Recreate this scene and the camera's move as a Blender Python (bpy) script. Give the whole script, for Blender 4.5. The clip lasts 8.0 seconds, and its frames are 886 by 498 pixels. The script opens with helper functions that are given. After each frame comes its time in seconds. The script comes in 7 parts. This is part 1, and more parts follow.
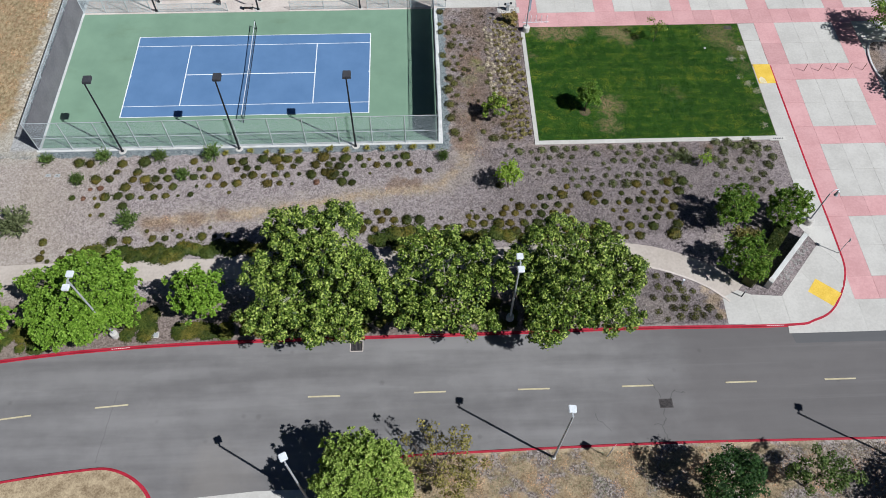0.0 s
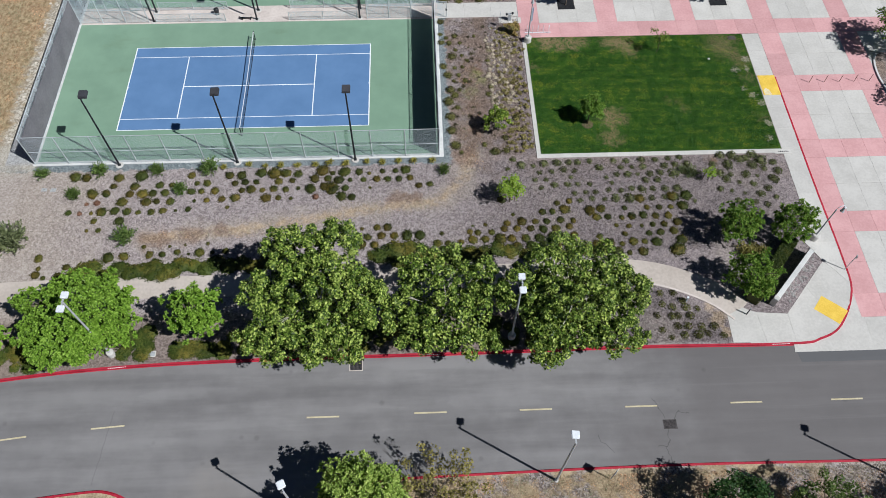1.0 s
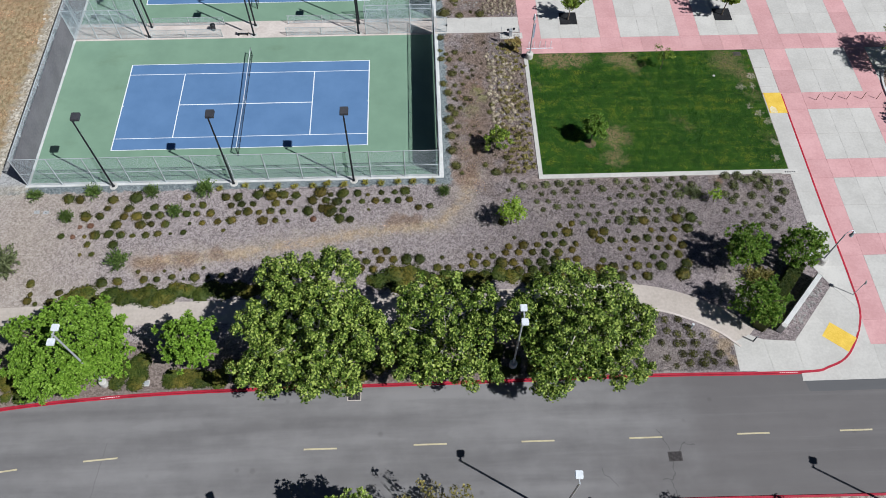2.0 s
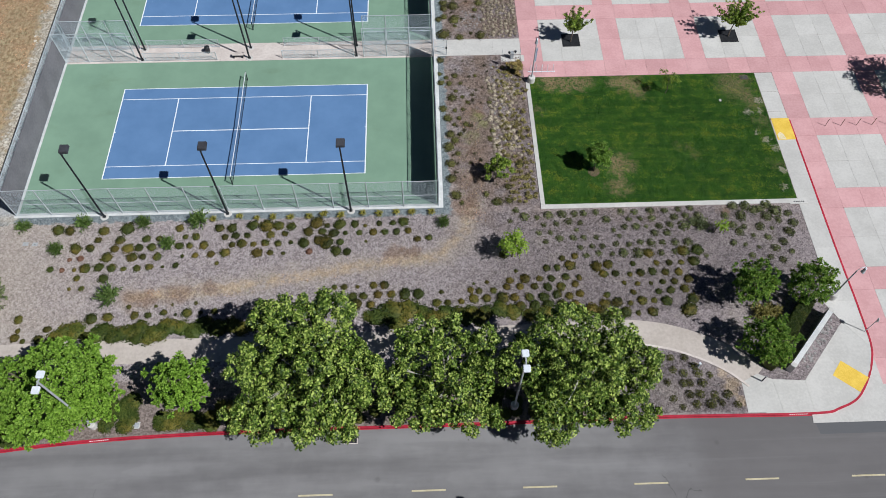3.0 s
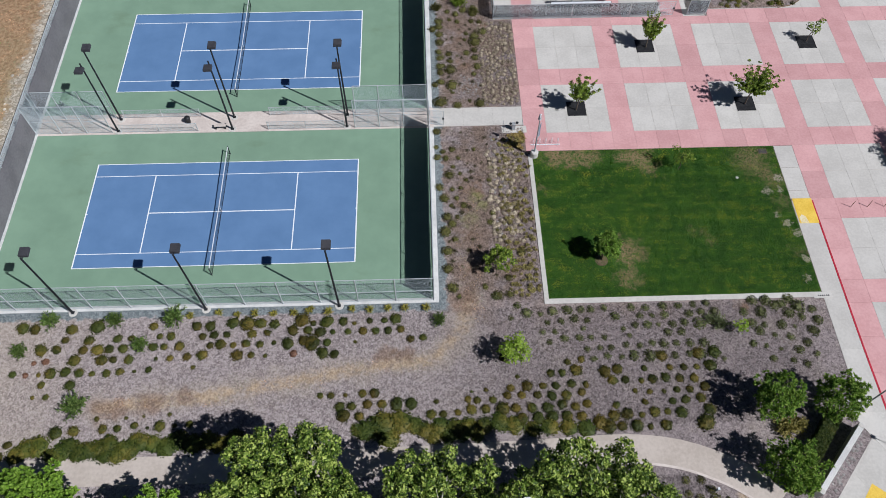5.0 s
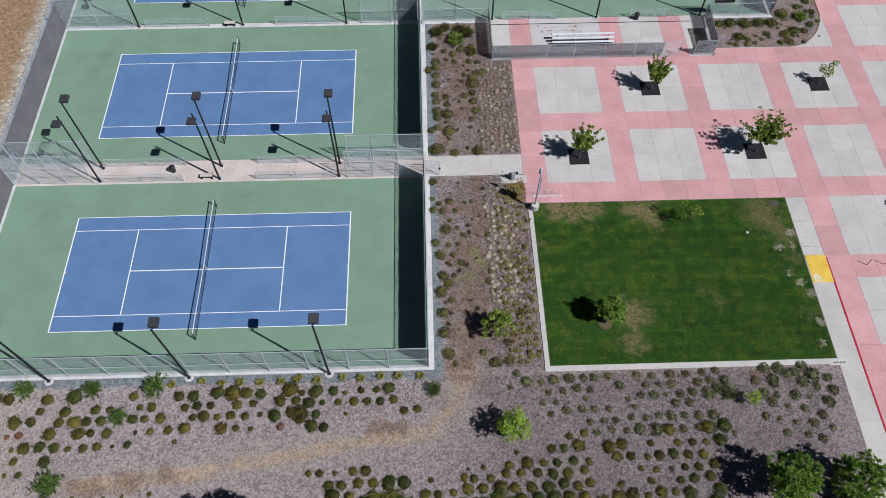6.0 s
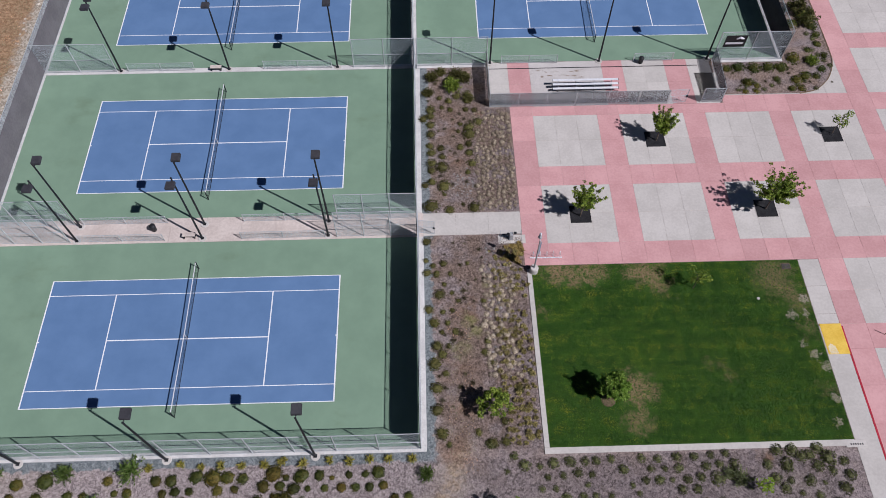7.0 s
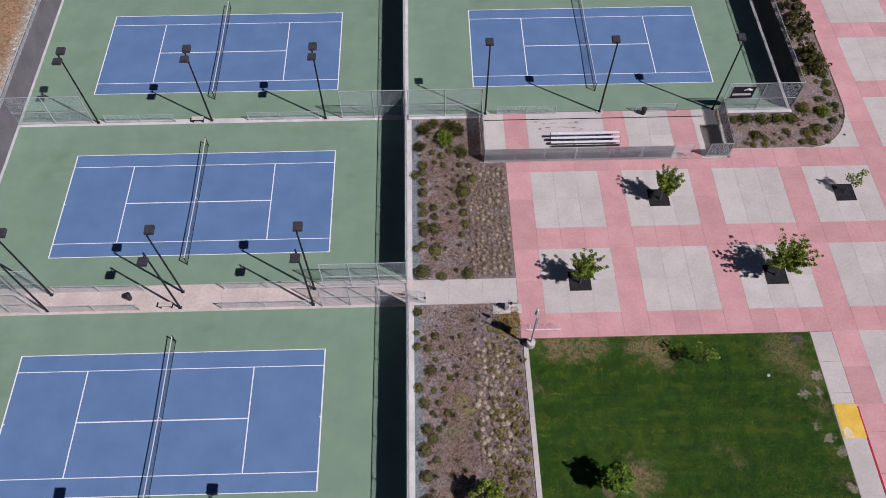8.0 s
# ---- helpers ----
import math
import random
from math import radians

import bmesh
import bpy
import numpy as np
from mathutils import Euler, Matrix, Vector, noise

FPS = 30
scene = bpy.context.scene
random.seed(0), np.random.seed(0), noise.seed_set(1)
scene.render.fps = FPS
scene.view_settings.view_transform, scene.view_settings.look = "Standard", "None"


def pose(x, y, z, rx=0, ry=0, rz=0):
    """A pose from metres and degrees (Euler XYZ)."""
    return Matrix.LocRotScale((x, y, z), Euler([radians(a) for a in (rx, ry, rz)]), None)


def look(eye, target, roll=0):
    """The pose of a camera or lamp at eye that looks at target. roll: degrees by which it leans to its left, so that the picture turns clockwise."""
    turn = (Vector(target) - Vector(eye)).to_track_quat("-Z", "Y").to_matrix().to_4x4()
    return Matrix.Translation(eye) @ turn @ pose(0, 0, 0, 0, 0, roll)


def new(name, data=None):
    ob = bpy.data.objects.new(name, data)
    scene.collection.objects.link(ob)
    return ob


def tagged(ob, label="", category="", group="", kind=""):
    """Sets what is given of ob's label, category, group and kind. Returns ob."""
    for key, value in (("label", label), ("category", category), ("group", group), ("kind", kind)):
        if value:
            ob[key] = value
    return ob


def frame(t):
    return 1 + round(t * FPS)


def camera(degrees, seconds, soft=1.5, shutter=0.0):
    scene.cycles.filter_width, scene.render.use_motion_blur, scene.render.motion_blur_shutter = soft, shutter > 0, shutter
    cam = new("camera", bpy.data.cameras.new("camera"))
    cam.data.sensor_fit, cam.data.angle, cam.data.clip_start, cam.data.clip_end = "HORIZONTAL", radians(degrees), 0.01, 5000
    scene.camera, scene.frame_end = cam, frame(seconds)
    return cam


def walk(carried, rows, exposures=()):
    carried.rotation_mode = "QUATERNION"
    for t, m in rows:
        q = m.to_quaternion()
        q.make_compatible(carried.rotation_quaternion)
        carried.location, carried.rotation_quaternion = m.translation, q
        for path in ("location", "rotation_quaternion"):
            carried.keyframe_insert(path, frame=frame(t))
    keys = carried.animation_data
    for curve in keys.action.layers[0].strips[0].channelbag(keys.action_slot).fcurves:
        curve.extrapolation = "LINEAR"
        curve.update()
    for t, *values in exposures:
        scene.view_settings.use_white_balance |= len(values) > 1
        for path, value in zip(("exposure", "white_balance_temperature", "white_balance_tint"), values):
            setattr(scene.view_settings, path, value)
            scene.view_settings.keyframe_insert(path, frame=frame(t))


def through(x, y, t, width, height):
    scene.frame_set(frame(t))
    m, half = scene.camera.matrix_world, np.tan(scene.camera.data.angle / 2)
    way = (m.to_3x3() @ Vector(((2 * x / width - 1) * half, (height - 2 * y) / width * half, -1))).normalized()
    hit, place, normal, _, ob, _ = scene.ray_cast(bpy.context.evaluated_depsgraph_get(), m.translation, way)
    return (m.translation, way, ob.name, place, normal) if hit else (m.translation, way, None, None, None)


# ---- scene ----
cam = camera(62.0, 8.0, soft=0.6)
PATH = [
    (0, (4.971, -48.494, 53.452), (5.470, -38.007, 36.430), 0.84),
    (0.5, (5.004, -47.714, 53.499), (5.489, -37.247, 36.463), 0.77),
    (1, (5.055, -46.763, 53.542), (5.525, -36.315, 36.494), 0.71),
    (1.5, (5.124, -45.617, 53.582), (5.581, -35.187, 36.522), 0.64),
    (3, (5.463, -40.866, 53.683), (5.878, -30.484, 36.593), 0.47),
    (3.5, (5.625, -38.823, 53.710), (6.027, -28.455, 36.612), 0.42),
    (4, (5.815, -36.553, 53.734), (6.203, -26.198, 36.628), 0.37),
    (4.5, (6.034, -34.067, 53.755), (6.408, -23.723, 36.641), 0.32),
    (6, (6.884, -25.484, 53.798), (7.218, -15.168, 36.667), 0.20),
    (6.5, (7.237, -22.336, 53.806), (7.558, -12.026, 36.671), 0.16),
    (7, (7.628, -19.101, 53.811), (7.936, -8.797, 36.672), 0.13),
    (7.5, (8.059, -15.821, 53.813), (8.354, -5.521, 36.671), 0.10),
    (8, (8.549, -12.539, 53.760), (8.839, -2.209, 36.635), 0.07),
]
walk(cam, [(t, look(eye, target, roll)) for t, eye, target, roll in PATH],
     exposures=[(0.0, -0.02, 5780.0, 8.0), (3.5, -0.10, 5760.0, 8.5), (4.5, -0.15, 5780.0, 10.5), (6.5, -0.30, 5800.0, 16.0), (8.0, -0.43, 6080.0, 25.5)])

# ---- world and sun ----
SUN_FROM = Vector((0.74, -0.45, 1.0)).normalized()
world = bpy.data.worlds.new("sky")
scene.world = world
world.use_nodes = True
sky = world.node_tree.nodes.new("ShaderNodeTexSky")
sky.sky_type = "NISHITA"
sky.sun_disc = False
sky.sun_elevation = math.asin(SUN_FROM.z)
sky.sun_rotation = math.atan2(SUN_FROM.x, SUN_FROM.y)
sky.air_density, sky.dust_density, sky.ozone_density = 0.28, 0.1, 1.0
backing = world.node_tree.nodes["Background"]
backing.inputs["Strength"].default_value = 0.05
world.node_tree.links.new(sky.outputs[0], backing.inputs["Color"])
sun = new("sun", bpy.data.lights.new("sun", "SUN"))
sun.data.energy = 5.0
sun.data.angle = radians(0.53)
sun.data.color = (1.0, 0.96, 0.9)
sun.matrix_world = look(tuple(SUN_FROM * 100), (0, 0, 0))


# ---- materials ----
class Nodes:
    """A small wrapper for building a node material."""

    def __init__(self, name, rough=0.85, metal=0.0, spec=0.3):
        self.mat = bpy.data.materials.new(name)
        self.mat.use_nodes = True
        self.t = self.mat.node_tree
        self.b = self.t.nodes["Principled BSDF"]
        self.b.inputs["Roughness"].default_value = rough
        self.b.inputs["Metallic"].default_value = metal
        self.b.inputs["Specular IOR Level"].default_value = spec

    def node(self, kind, ins=(), operation="", interpolation_type="", feature=""):
        n = self.t.nodes.new(kind)
        if operation:
            n.operation = operation
        if interpolation_type:
            n.interpolation_type = interpolation_type
        if feature:
            n.feature = feature
        for k, v in dict(ins).items():
            self.set(n.inputs[k], v)
        return n

    def set(self, socket, v):
        if isinstance(v, bpy.types.NodeSocket):
            self.t.links.new(v, socket)
        else:
            socket.default_value = (*v, 1) if isinstance(v, tuple) and len(v) == 3 and socket.type == "RGBA" else v

    def pos(self):
        return self.node("ShaderNodeNewGeometry").outputs["Position"]

    def scaled(self, v, s):
        return self.node("ShaderNodeVectorMath", {0: v, 1: s}, operation="MULTIPLY").outputs[0]

    def noise(self, v, scale, detail=4.0, rough=0.55, distort=0.0):
        return self.node("ShaderNodeTexNoise", {"Vector": v, "Scale": scale, "Detail": detail, "Roughness": rough, "Distortion": distort}).outputs[0]

    def cells(self, v, scale, out="Color"):
        return self.node("ShaderNodeTexVoronoi", {"Vector": v, "Scale": scale}).outputs[out]

    def step(self, v, a, b):
        return self.node("ShaderNodeMapRange", {0: v, 1: a, 2: b, 3: 0.0, 4: 1.0}, interpolation_type="SMOOTHSTEP").outputs[0]

    def sums(self, op, a, b=0.0):
        return self.node("ShaderNodeMath", {0: a, 1: b}, operation=op).outputs[0]

    def mix(self, fac, a, b, blend="MIX"):
        n = self.t.nodes.new("ShaderNodeMix")
        n.data_type, n.blend_type = "RGBA", blend
        self.set(n.inputs[0], fac)
        self.set(n.inputs[6], a)
        self.set(n.inputs[7], b)
        return n.outputs[2]

    def axis(self, v, name):
        return self.node("ShaderNodeSeparateXYZ", {0: v}).outputs[name]

    def near(self, v, spot):
        flat = self.scaled(v, (1, 1, 0))
        return self.node("ShaderNodeVectorMath", {0: flat, 1: (*spot, 0)}, operation="DISTANCE").outputs["Value"]

    def along(self, v, a, b):
        """Distance in plan from the segment a-b."""
        ax, ay, bx, by = *a, *b
        n2 = (bx - ax) ** 2 + (by - ay) ** 2
        rel = self.node("ShaderNodeVectorMath", {0: self.scaled(v, (1, 1, 0)), 1: (ax, ay, 0)}, operation="SUBTRACT").outputs[0]
        dot = self.node("ShaderNodeVectorMath", {0: rel, 1: ((bx - ax) / n2, (by - ay) / n2, 0)}, operation="DOT_PRODUCT").outputs["Value"]
        clamp = self.node("ShaderNodeClamp", {0: dot}).outputs[0]
        foot = self.node("ShaderNodeVectorMath", {0: (bx - ax, by - ay, 0), 3: clamp}, operation="SCALE").outputs[0]
        return self.node("ShaderNodeVectorMath", {0: rel, 1: foot}, operation="DISTANCE").outputs["Value"]

    def bump(self, height, strength=0.4, distance=0.02):
        n = self.node("ShaderNodeBump", {"Height": height, "Strength": strength, "Distance": distance})
        self.t.links.new(n.outputs[0], self.b.inputs["Normal"])

    def done(self, colour):
        self.set(self.b.inputs["Base Color"], colour)
        return self.mat

    def per_object(self):
        return self.node("ShaderNodeObjectInfo").outputs["Random"]

    def per_island(self):
        return self.node("ShaderNodeNewGeometry").outputs["Random Per Island"]


def worn(name, dark, light, fine, broad, rough=0.85, metal=0.0, relief=0.25, spread=0.0, spec=0.3):
    """A surface with variation at two scales, and from piece to piece where spread is given."""
    n = Nodes(name, rough, metal, spec)
    p = n.pos()
    f = n.noise(p, fine, 5)
    b = n.noise(p, broad, 4)
    col = n.mix(n.step(n.sums("ADD", n.sums("MULTIPLY", f, 0.45), n.sums("MULTIPLY", b, 0.55)), 0.34, 0.66), dark, light)
    if spread:
        k = n.sums("ADD", 1 - spread / 2, n.sums("MULTIPLY", n.per_object(), spread))
        col = n.mix(1.0, col, n.node("ShaderNodeCombineColor", {0: k, 1: k, 2: k}).outputs[0], "MULTIPLY")
    n.bump(f, relief, 0.01)
    return n.done(col)


def cloth(name, dark, light, open_share):
    """Woven windscreen mesh, open enough to let a little light and sight through."""
    mat = worn(name, dark, light, 5, 0.5, rough=0.9, relief=0.0)
    t = mat.node_tree
    out = t.nodes["Material Output"]
    weave = out.inputs[0].links[0].from_socket
    clear = t.nodes.new("ShaderNodeBsdfTransparent")
    mixer = t.nodes.new("ShaderNodeMixShader")
    mixer.inputs[0].default_value = open_share
    t.links.new(weave, mixer.inputs[1])
    t.links.new(clear.outputs[0], mixer.inputs[2])
    t.links.new(mixer.outputs[0], out.inputs[0])
    return mat


def foliage(name, dark, mid, light, through=0.22, by_object=0.0, rough=0.55, patches=0.0, size=0.9, mown=0.0):
    """Leaves: tones vary leaf by leaf, and some of the light passes through."""
    n = Nodes(name, rough, 0, 0.22)
    r = n.per_island()
    ramp = n.node("ShaderNodeValToRGB", {0: r})
    e = ramp.color_ramp.elements
    e[0].position, e[0].color = 0.0, (*dark, 1)
    e[1].position, e[1].color = 1.0, (*light, 1)
    m = e.new(0.5)
    m.color = (*mid, 1)
    col = ramp.outputs[0]
    if by_object:
        k = n.sums("ADD", 1 - by_object / 2, n.sums("MULTIPLY", n.per_object(), by_object))
        warm = n.node("ShaderNodeCombineColor", {0: n.sums("ADD", k, 0.06), 1: k, 2: n.sums("MULTIPLY", k, 0.9)}).outputs[0]
        col = n.mix(1.0, col, warm, "MULTIPLY")
    if patches:
        k = n.sums("ADD", 1 - patches / 2, n.sums("MULTIPLY", n.step(n.noise(n.pos(), size, 5, 0.65), 0.40, 0.60), patches))
        warm = n.node("ShaderNodeCombineColor", {0: n.sums("MULTIPLY", k, k), 1: k, 2: k}).outputs[0]
        col = n.mix(1.0, col, warm, "MULTIPLY")
    if mown:
        lane = n.step(n.noise(n.scaled(n.pos(), (0.16, 1.5, 1)), 1.0, 4, 0.6), 0.42, 0.58)
        lush = n.step(n.noise(n.pos(), 0.2, 4, 0.6), 0.42, 0.66)
        k = n.sums("ADD", n.sums("ADD", 1 - mown * 0.75, n.sums("MULTIPLY", lane, mown)), n.sums("MULTIPLY", lush, mown * 0.6))
        col = n.mix(1.0, col, n.node("ShaderNodeCombineColor", {0: n.sums("MULTIPLY", k, k), 1: k, 2: k}).outputs[0], "MULTIPLY")
    n.set(n.b.inputs["Base Color"], col)
    if through:
        tr = n.node("ShaderNodeBsdfTranslucent", {"Color": n.mix(1.0, col, (1.25, 1.35, 0.7), "MULTIPLY")})
        mixer = n.node("ShaderNodeMixShader", {0: through, 1: n.b.outputs[0], 2: tr.outputs[0]})
        n.t.links.new(mixer.outputs[0], n.t.nodes["Material Output"].inputs[0])
    return n.mat


def mulch_ground():
    """Weathered wood-chip mulch, with a trodden straw track, bare dust, river gravel along the court and a dry field to the west."""
    n = Nodes("wood_chip_ground", 0.95, 0, 0.15)
    p = n.pos()
    wob = n.noise(p, 0.45, 5, 0.6)
    chips = n.cells(n.scaled(p, (1, 1, 0)), 7.5)
    chip = n.sums("ADD", n.sums("MULTIPLY", n.axis(chips, "X"), 0.55), n.sums("MULTIPLY", n.axis(n.cells(n.scaled(p, (1, 1, 0)), 13.0), "Y"), 0.45))
    grain = n.noise(p, 9.0, 5, 0.7)
    clod = n.noise(p, 1.1, 4, 0.6)
    tone = n.sums("ADD", n.sums("ADD", n.sums("MULTIPLY", chip, 0.6), n.sums("MULTIPLY", grain, 0.2)), n.sums("MULTIPLY", clod, 0.2))
    grey = n.mix(n.step(tone, 0.18, 0.80), (0.182, 0.150, 0.147), (0.490, 0.424, 0.412))
    dust = n.mix(n.step(tone, 0.1, 0.9), (0.28, 0.23, 0.19), (0.53, 0.46, 0.395))
    straw = n.mix(n.step(tone, 0.1, 0.9), (0.27, 0.195, 0.125), (0.64, 0.50, 0.355))
    pebble = n.mix(n.step(tone, 0.1, 0.9), (0.085, 0.102, 0.108), (0.30, 0.33, 0.335))
    brown = n.mix(n.step(tone, 0.1, 0.9), (0.12, 0.072, 0.046), (0.34, 0.22, 0.15))
    x, y = n.axis(p, "X"), n.axis(p, "Y")
    fresh = n.mix(n.step(tone, 0.1, 0.85), (0.096, 0.078, 0.077), (0.358, 0.301, 0.295))
    east = n.sums("ADD", x, n.sums("MULTIPLY", n.sums("SUBTRACT", wob, 0.5), 14.0))
    grey = n.mix(n.step(east, 2.0, 16.0), grey, fresh)
    col = n.mix(n.sums("MULTIPLY", n.step(n.noise(p, 0.16, 5, 0.6), 0.50, 0.72), 0.4), grey, dust)
    col = n.mix(n.sums("MULTIPLY", n.step(n.noise(p, 0.9, 5, 0.65), 0.52, 0.72), 0.25), col, dust)
    # the western end of the bed is bare and dusty
    west = n.sums("ADD", n.sums("MULTIPLY", x, -1.0), n.sums("MULTIPLY", wob, 9.0))
    col = n.mix(n.sums("MULTIPLY", n.step(west, 22.0, 34.0), 0.75), col, dust)
    # trodden track
    legs = [((-19.0, -12.2), (-9.0, -11.25)), ((-9.0, -11.25), (-2.0, -10.0)), ((-2.0, -10.0), (2.6, -9.3)), ((2.6, -9.3), (6.4, -8.9)), ((6.4, -8.9), (8.6, -6.6)), ((8.6, -6.6), (9.6, -3.6))]
    d = n.along(p, *legs[0])
    for leg in legs[1:]:
        d = n.sums("MINIMUM", d, n.along(p, *leg))
    wide = d
    d = n.sums("ADD", d, n.sums("MULTIPLY", n.sums("SUBTRACT", wob, 0.5), 1.3))
    d = n.sums("ADD", d, n.sums("MULTIPLY", n.sums("SUBTRACT", n.noise(p, 2.2, 4, 0.65), 0.5), 1.3))
    wide = n.sums("ADD", wide, n.sums("MULTIPLY", n.sums("SUBTRACT", n.noise(p, 0.5, 5, 0.65), 0.5), 5.0))
    col = n.mix(n.sums("MULTIPLY", n.step(wide, 1.9, 0.2), 0.55), col, dust)
    col = n.mix(n.sums("MULTIPLY", n.step(d, 0.85, 0.1), n.sums("MULTIPLY", n.step(n.noise(p, 0.9, 5, 0.7), 0.34, 0.58), 0.95)), col, straw)
    for spot, size in (((-17.5, -12.1), 1.1), ((-15.0, -11.9), 1.2), ((-12.5, -11.5), 0.8), ((-18.8, -12.4), 1.2), ((2.6, -8.6), 1.0), ((4.2, -8.5), 0.8), ((9.0, -3.8), 1.5), ((10.2, 2.0), 1.8), ((9.8, -1.0), 1.5), ((10.4, 6.6), 1.5), ((9.6, 28.3), 1.5), ((10.0, 25.2), 1.3), ((12.3, 28.4), 0.8), ((31.7, -4.9), 0.6), ((10.1, 25.7), 1.4), ((10.4, 22.4), 1.5), ((12.3, 26.2), 1.2), ((10.6, 8.1), 0.9)):
        s = n.sums("ADD", n.near(n.scaled(p, (1, 1, 1)), spot), n.sums("MULTIPLY", n.sums("SUBTRACT", n.noise(p, 0.9, 5, 0.65), 0.5), 3.4))
        col = n.mix(n.sums("MULTIPLY", n.step(s, size * 1.25, size * 0.2), 0.9 if spot[0] > 8 else 0.6), col, brown)
    for spot, size in (((28.5, -21.1), 1.0), ((28.2, -19.9), 0.8), ((28.9, -22.4), 0.6)):
        s = n.sums("ADD", n.near(p, spot), n.sums("MULTIPLY", n.sums("SUBTRACT", n.noise(p, 1.4, 5, 0.65), 0.5), 2.0))
        col = n.mix(n.sums("MULTIPLY", n.step(s, size, size * 0.2), 0.8), col, straw)
    # browner, darker mulch in the strip along the north kerb
    verge_mulch = n.mix(n.step(tone, 0.1, 0.9), (0.085, 0.062, 0.048), (0.27, 0.205, 0.165))
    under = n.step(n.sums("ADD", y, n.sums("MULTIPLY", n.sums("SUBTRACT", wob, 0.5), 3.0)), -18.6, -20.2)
    col = n.mix(n.sums("MULTIPLY", n.sums("MULTIPLY", under, n.step(x, 20.5, 18.5)), 0.75), col, verge_mulch)
    mossy = n.mix(n.step(tone, 0.1, 0.9), (0.13, 0.135, 0.04), (0.32, 0.31, 0.13))
    for spot, size in (((10.1, 4.0), 1.1), ((11.1, 5.2), 0.8), ((11.7, 9.8), 0.7), ((10.4, 6.3), 0.7)):
        s = n.sums("ADD", n.near(n.scaled(p, (1, 1, 1)), spot), n.sums("MULTIPLY", n.sums("SUBTRACT", n.noise(p, 1.6, 5, 0.65), 0.5), 2.4))
        col = n.mix(n.sums("MULTIPLY", n.step(s, size * 1.4, size * 0.3), 0.9), col, mossy)
    # browner mulch in the strip between court and plaza, and in the plaza bed
    strip = n.sums("MULTIPLY", n.step(n.sums("ADD", x, n.sums("MULTIPLY", wob, 1.5)), 7.4, 8.6), n.step(n.sums("ADD", y, n.sums("MULTIPLY", wob, 6.0)), -5.5, 2.5))
    col = n.mix(n.sums("MULTIPLY", strip, n.step(n.noise(p, 0.5, 4), 0.30, 0.62)), col, n.mix(n.step(tone, 0.1, 0.9), (0.096, 0.069, 0.056), (0.352, 0.265, 0.214)))
    # river gravel against the court's edge
    side = n.sums("SUBTRACT", x, 6.9)
    front = n.sums("SUBTRACT", -3.95, y)
    ragged = n.sums("MULTIPLY", n.sums("SUBTRACT", n.noise(p, 1.6, 4), 0.5), 1.2)
    east_strip = n.sums("MULTIPLY", n.step(n.sums("ADD", n.sums("ABSOLUTE", side), ragged), 0.80, 0.55), n.step(y, -5.0, -4.5))
    south_strip = n.sums("MULTIPLY", n.step(n.sums("ADD", n.sums("ABSOLUTE", front), ragged), 0.85, 0.65), n.step(x, 7.8, 7.2))
    col = n.mix(n.sums("MAXIMUM", east_strip, south_strip), col, pebble)
    # dry field
    field = n.sums("ADD", n.sums("MULTIPLY", x, -1.0), n.sums("MULTIPLY", n.sums("SUBTRACT", wob, 0.5), 3.0))
    gravel = n.mix(n.step(tone, 0.1, 0.9), (0.27, 0.235, 0.19), (0.58, 0.53, 0.45))
    out = n.sums("MULTIPLY", n.step(field, 29.9, 30.9), n.step(n.sums("ADD", y, n.sums("MULTIPLY", wob, 3.0)), -4.5, -2.0))
    col = n.mix(out, col, gravel)
    strawf = n.mix(n.step(n.noise(n.scaled(p, (1, 0.6, 1)), 3.2, 6, 0.65), 0.3, 0.75), (0.20, 0.135, 0.068), (0.56, 0.44, 0.27))
    burnt = n.mix(n.step(n.noise(p, 2.6, 6, 0.65), 0.3, 0.75), (0.22, 0.13, 0.07), (0.52, 0.36, 0.22))
    strawf = n.mix(n.step(n.sums("ADD", y, n.sums("MULTIPLY", wob, 10.0)), 20.0, 40.0), strawf, burnt)
    clods = n.step(n.noise(p, 0.55, 5, 0.65), 0.44, 0.64)
    strawf = n.mix(n.sums("MULTIPLY", clods, 0.55), strawf, burnt)
    grit = n.mix(n.step(n.axis(n.cells(n.scaled(p, (1, 1, 0)), 6.5), "X"), 0.1, 0.95), (0.26, 0.22, 0.165), (0.60, 0.54, 0.44))
    col = n.mix(n.sums("MULTIPLY", n.sums("MULTIPLY", n.step(field, 32.6, 33.0), n.step(y, -3.0, 0.0)), 0.8), col, grit)
    band = n.sums("MULTIPLY", n.step(x, -33.1, -33.0), n.step(x, -30.4, -30.6))
    col = n.mix(n.sums("MULTIPLY", band, n.step(y, -4.2, -3.4)), col, n.mix(n.step(tone, 0.1, 0.9), (0.24, 0.235, 0.23), (0.52, 0.51, 0.50)))
    far = n.sums("MULTIPLY", n.step(n.sums("ADD", field, n.sums("MULTIPLY", n.sums("SUBTRACT", n.noise(p, 1.3, 4, 0.6), 0.5), 2.0)), 33.4, 34.6), n.step(y, -3.5, 0.5))
    col = n.mix(far, col, strawf)
    n.bump(n.sums("ADD", chip, grain), 0.7, 0.035)
    return n.done(col)


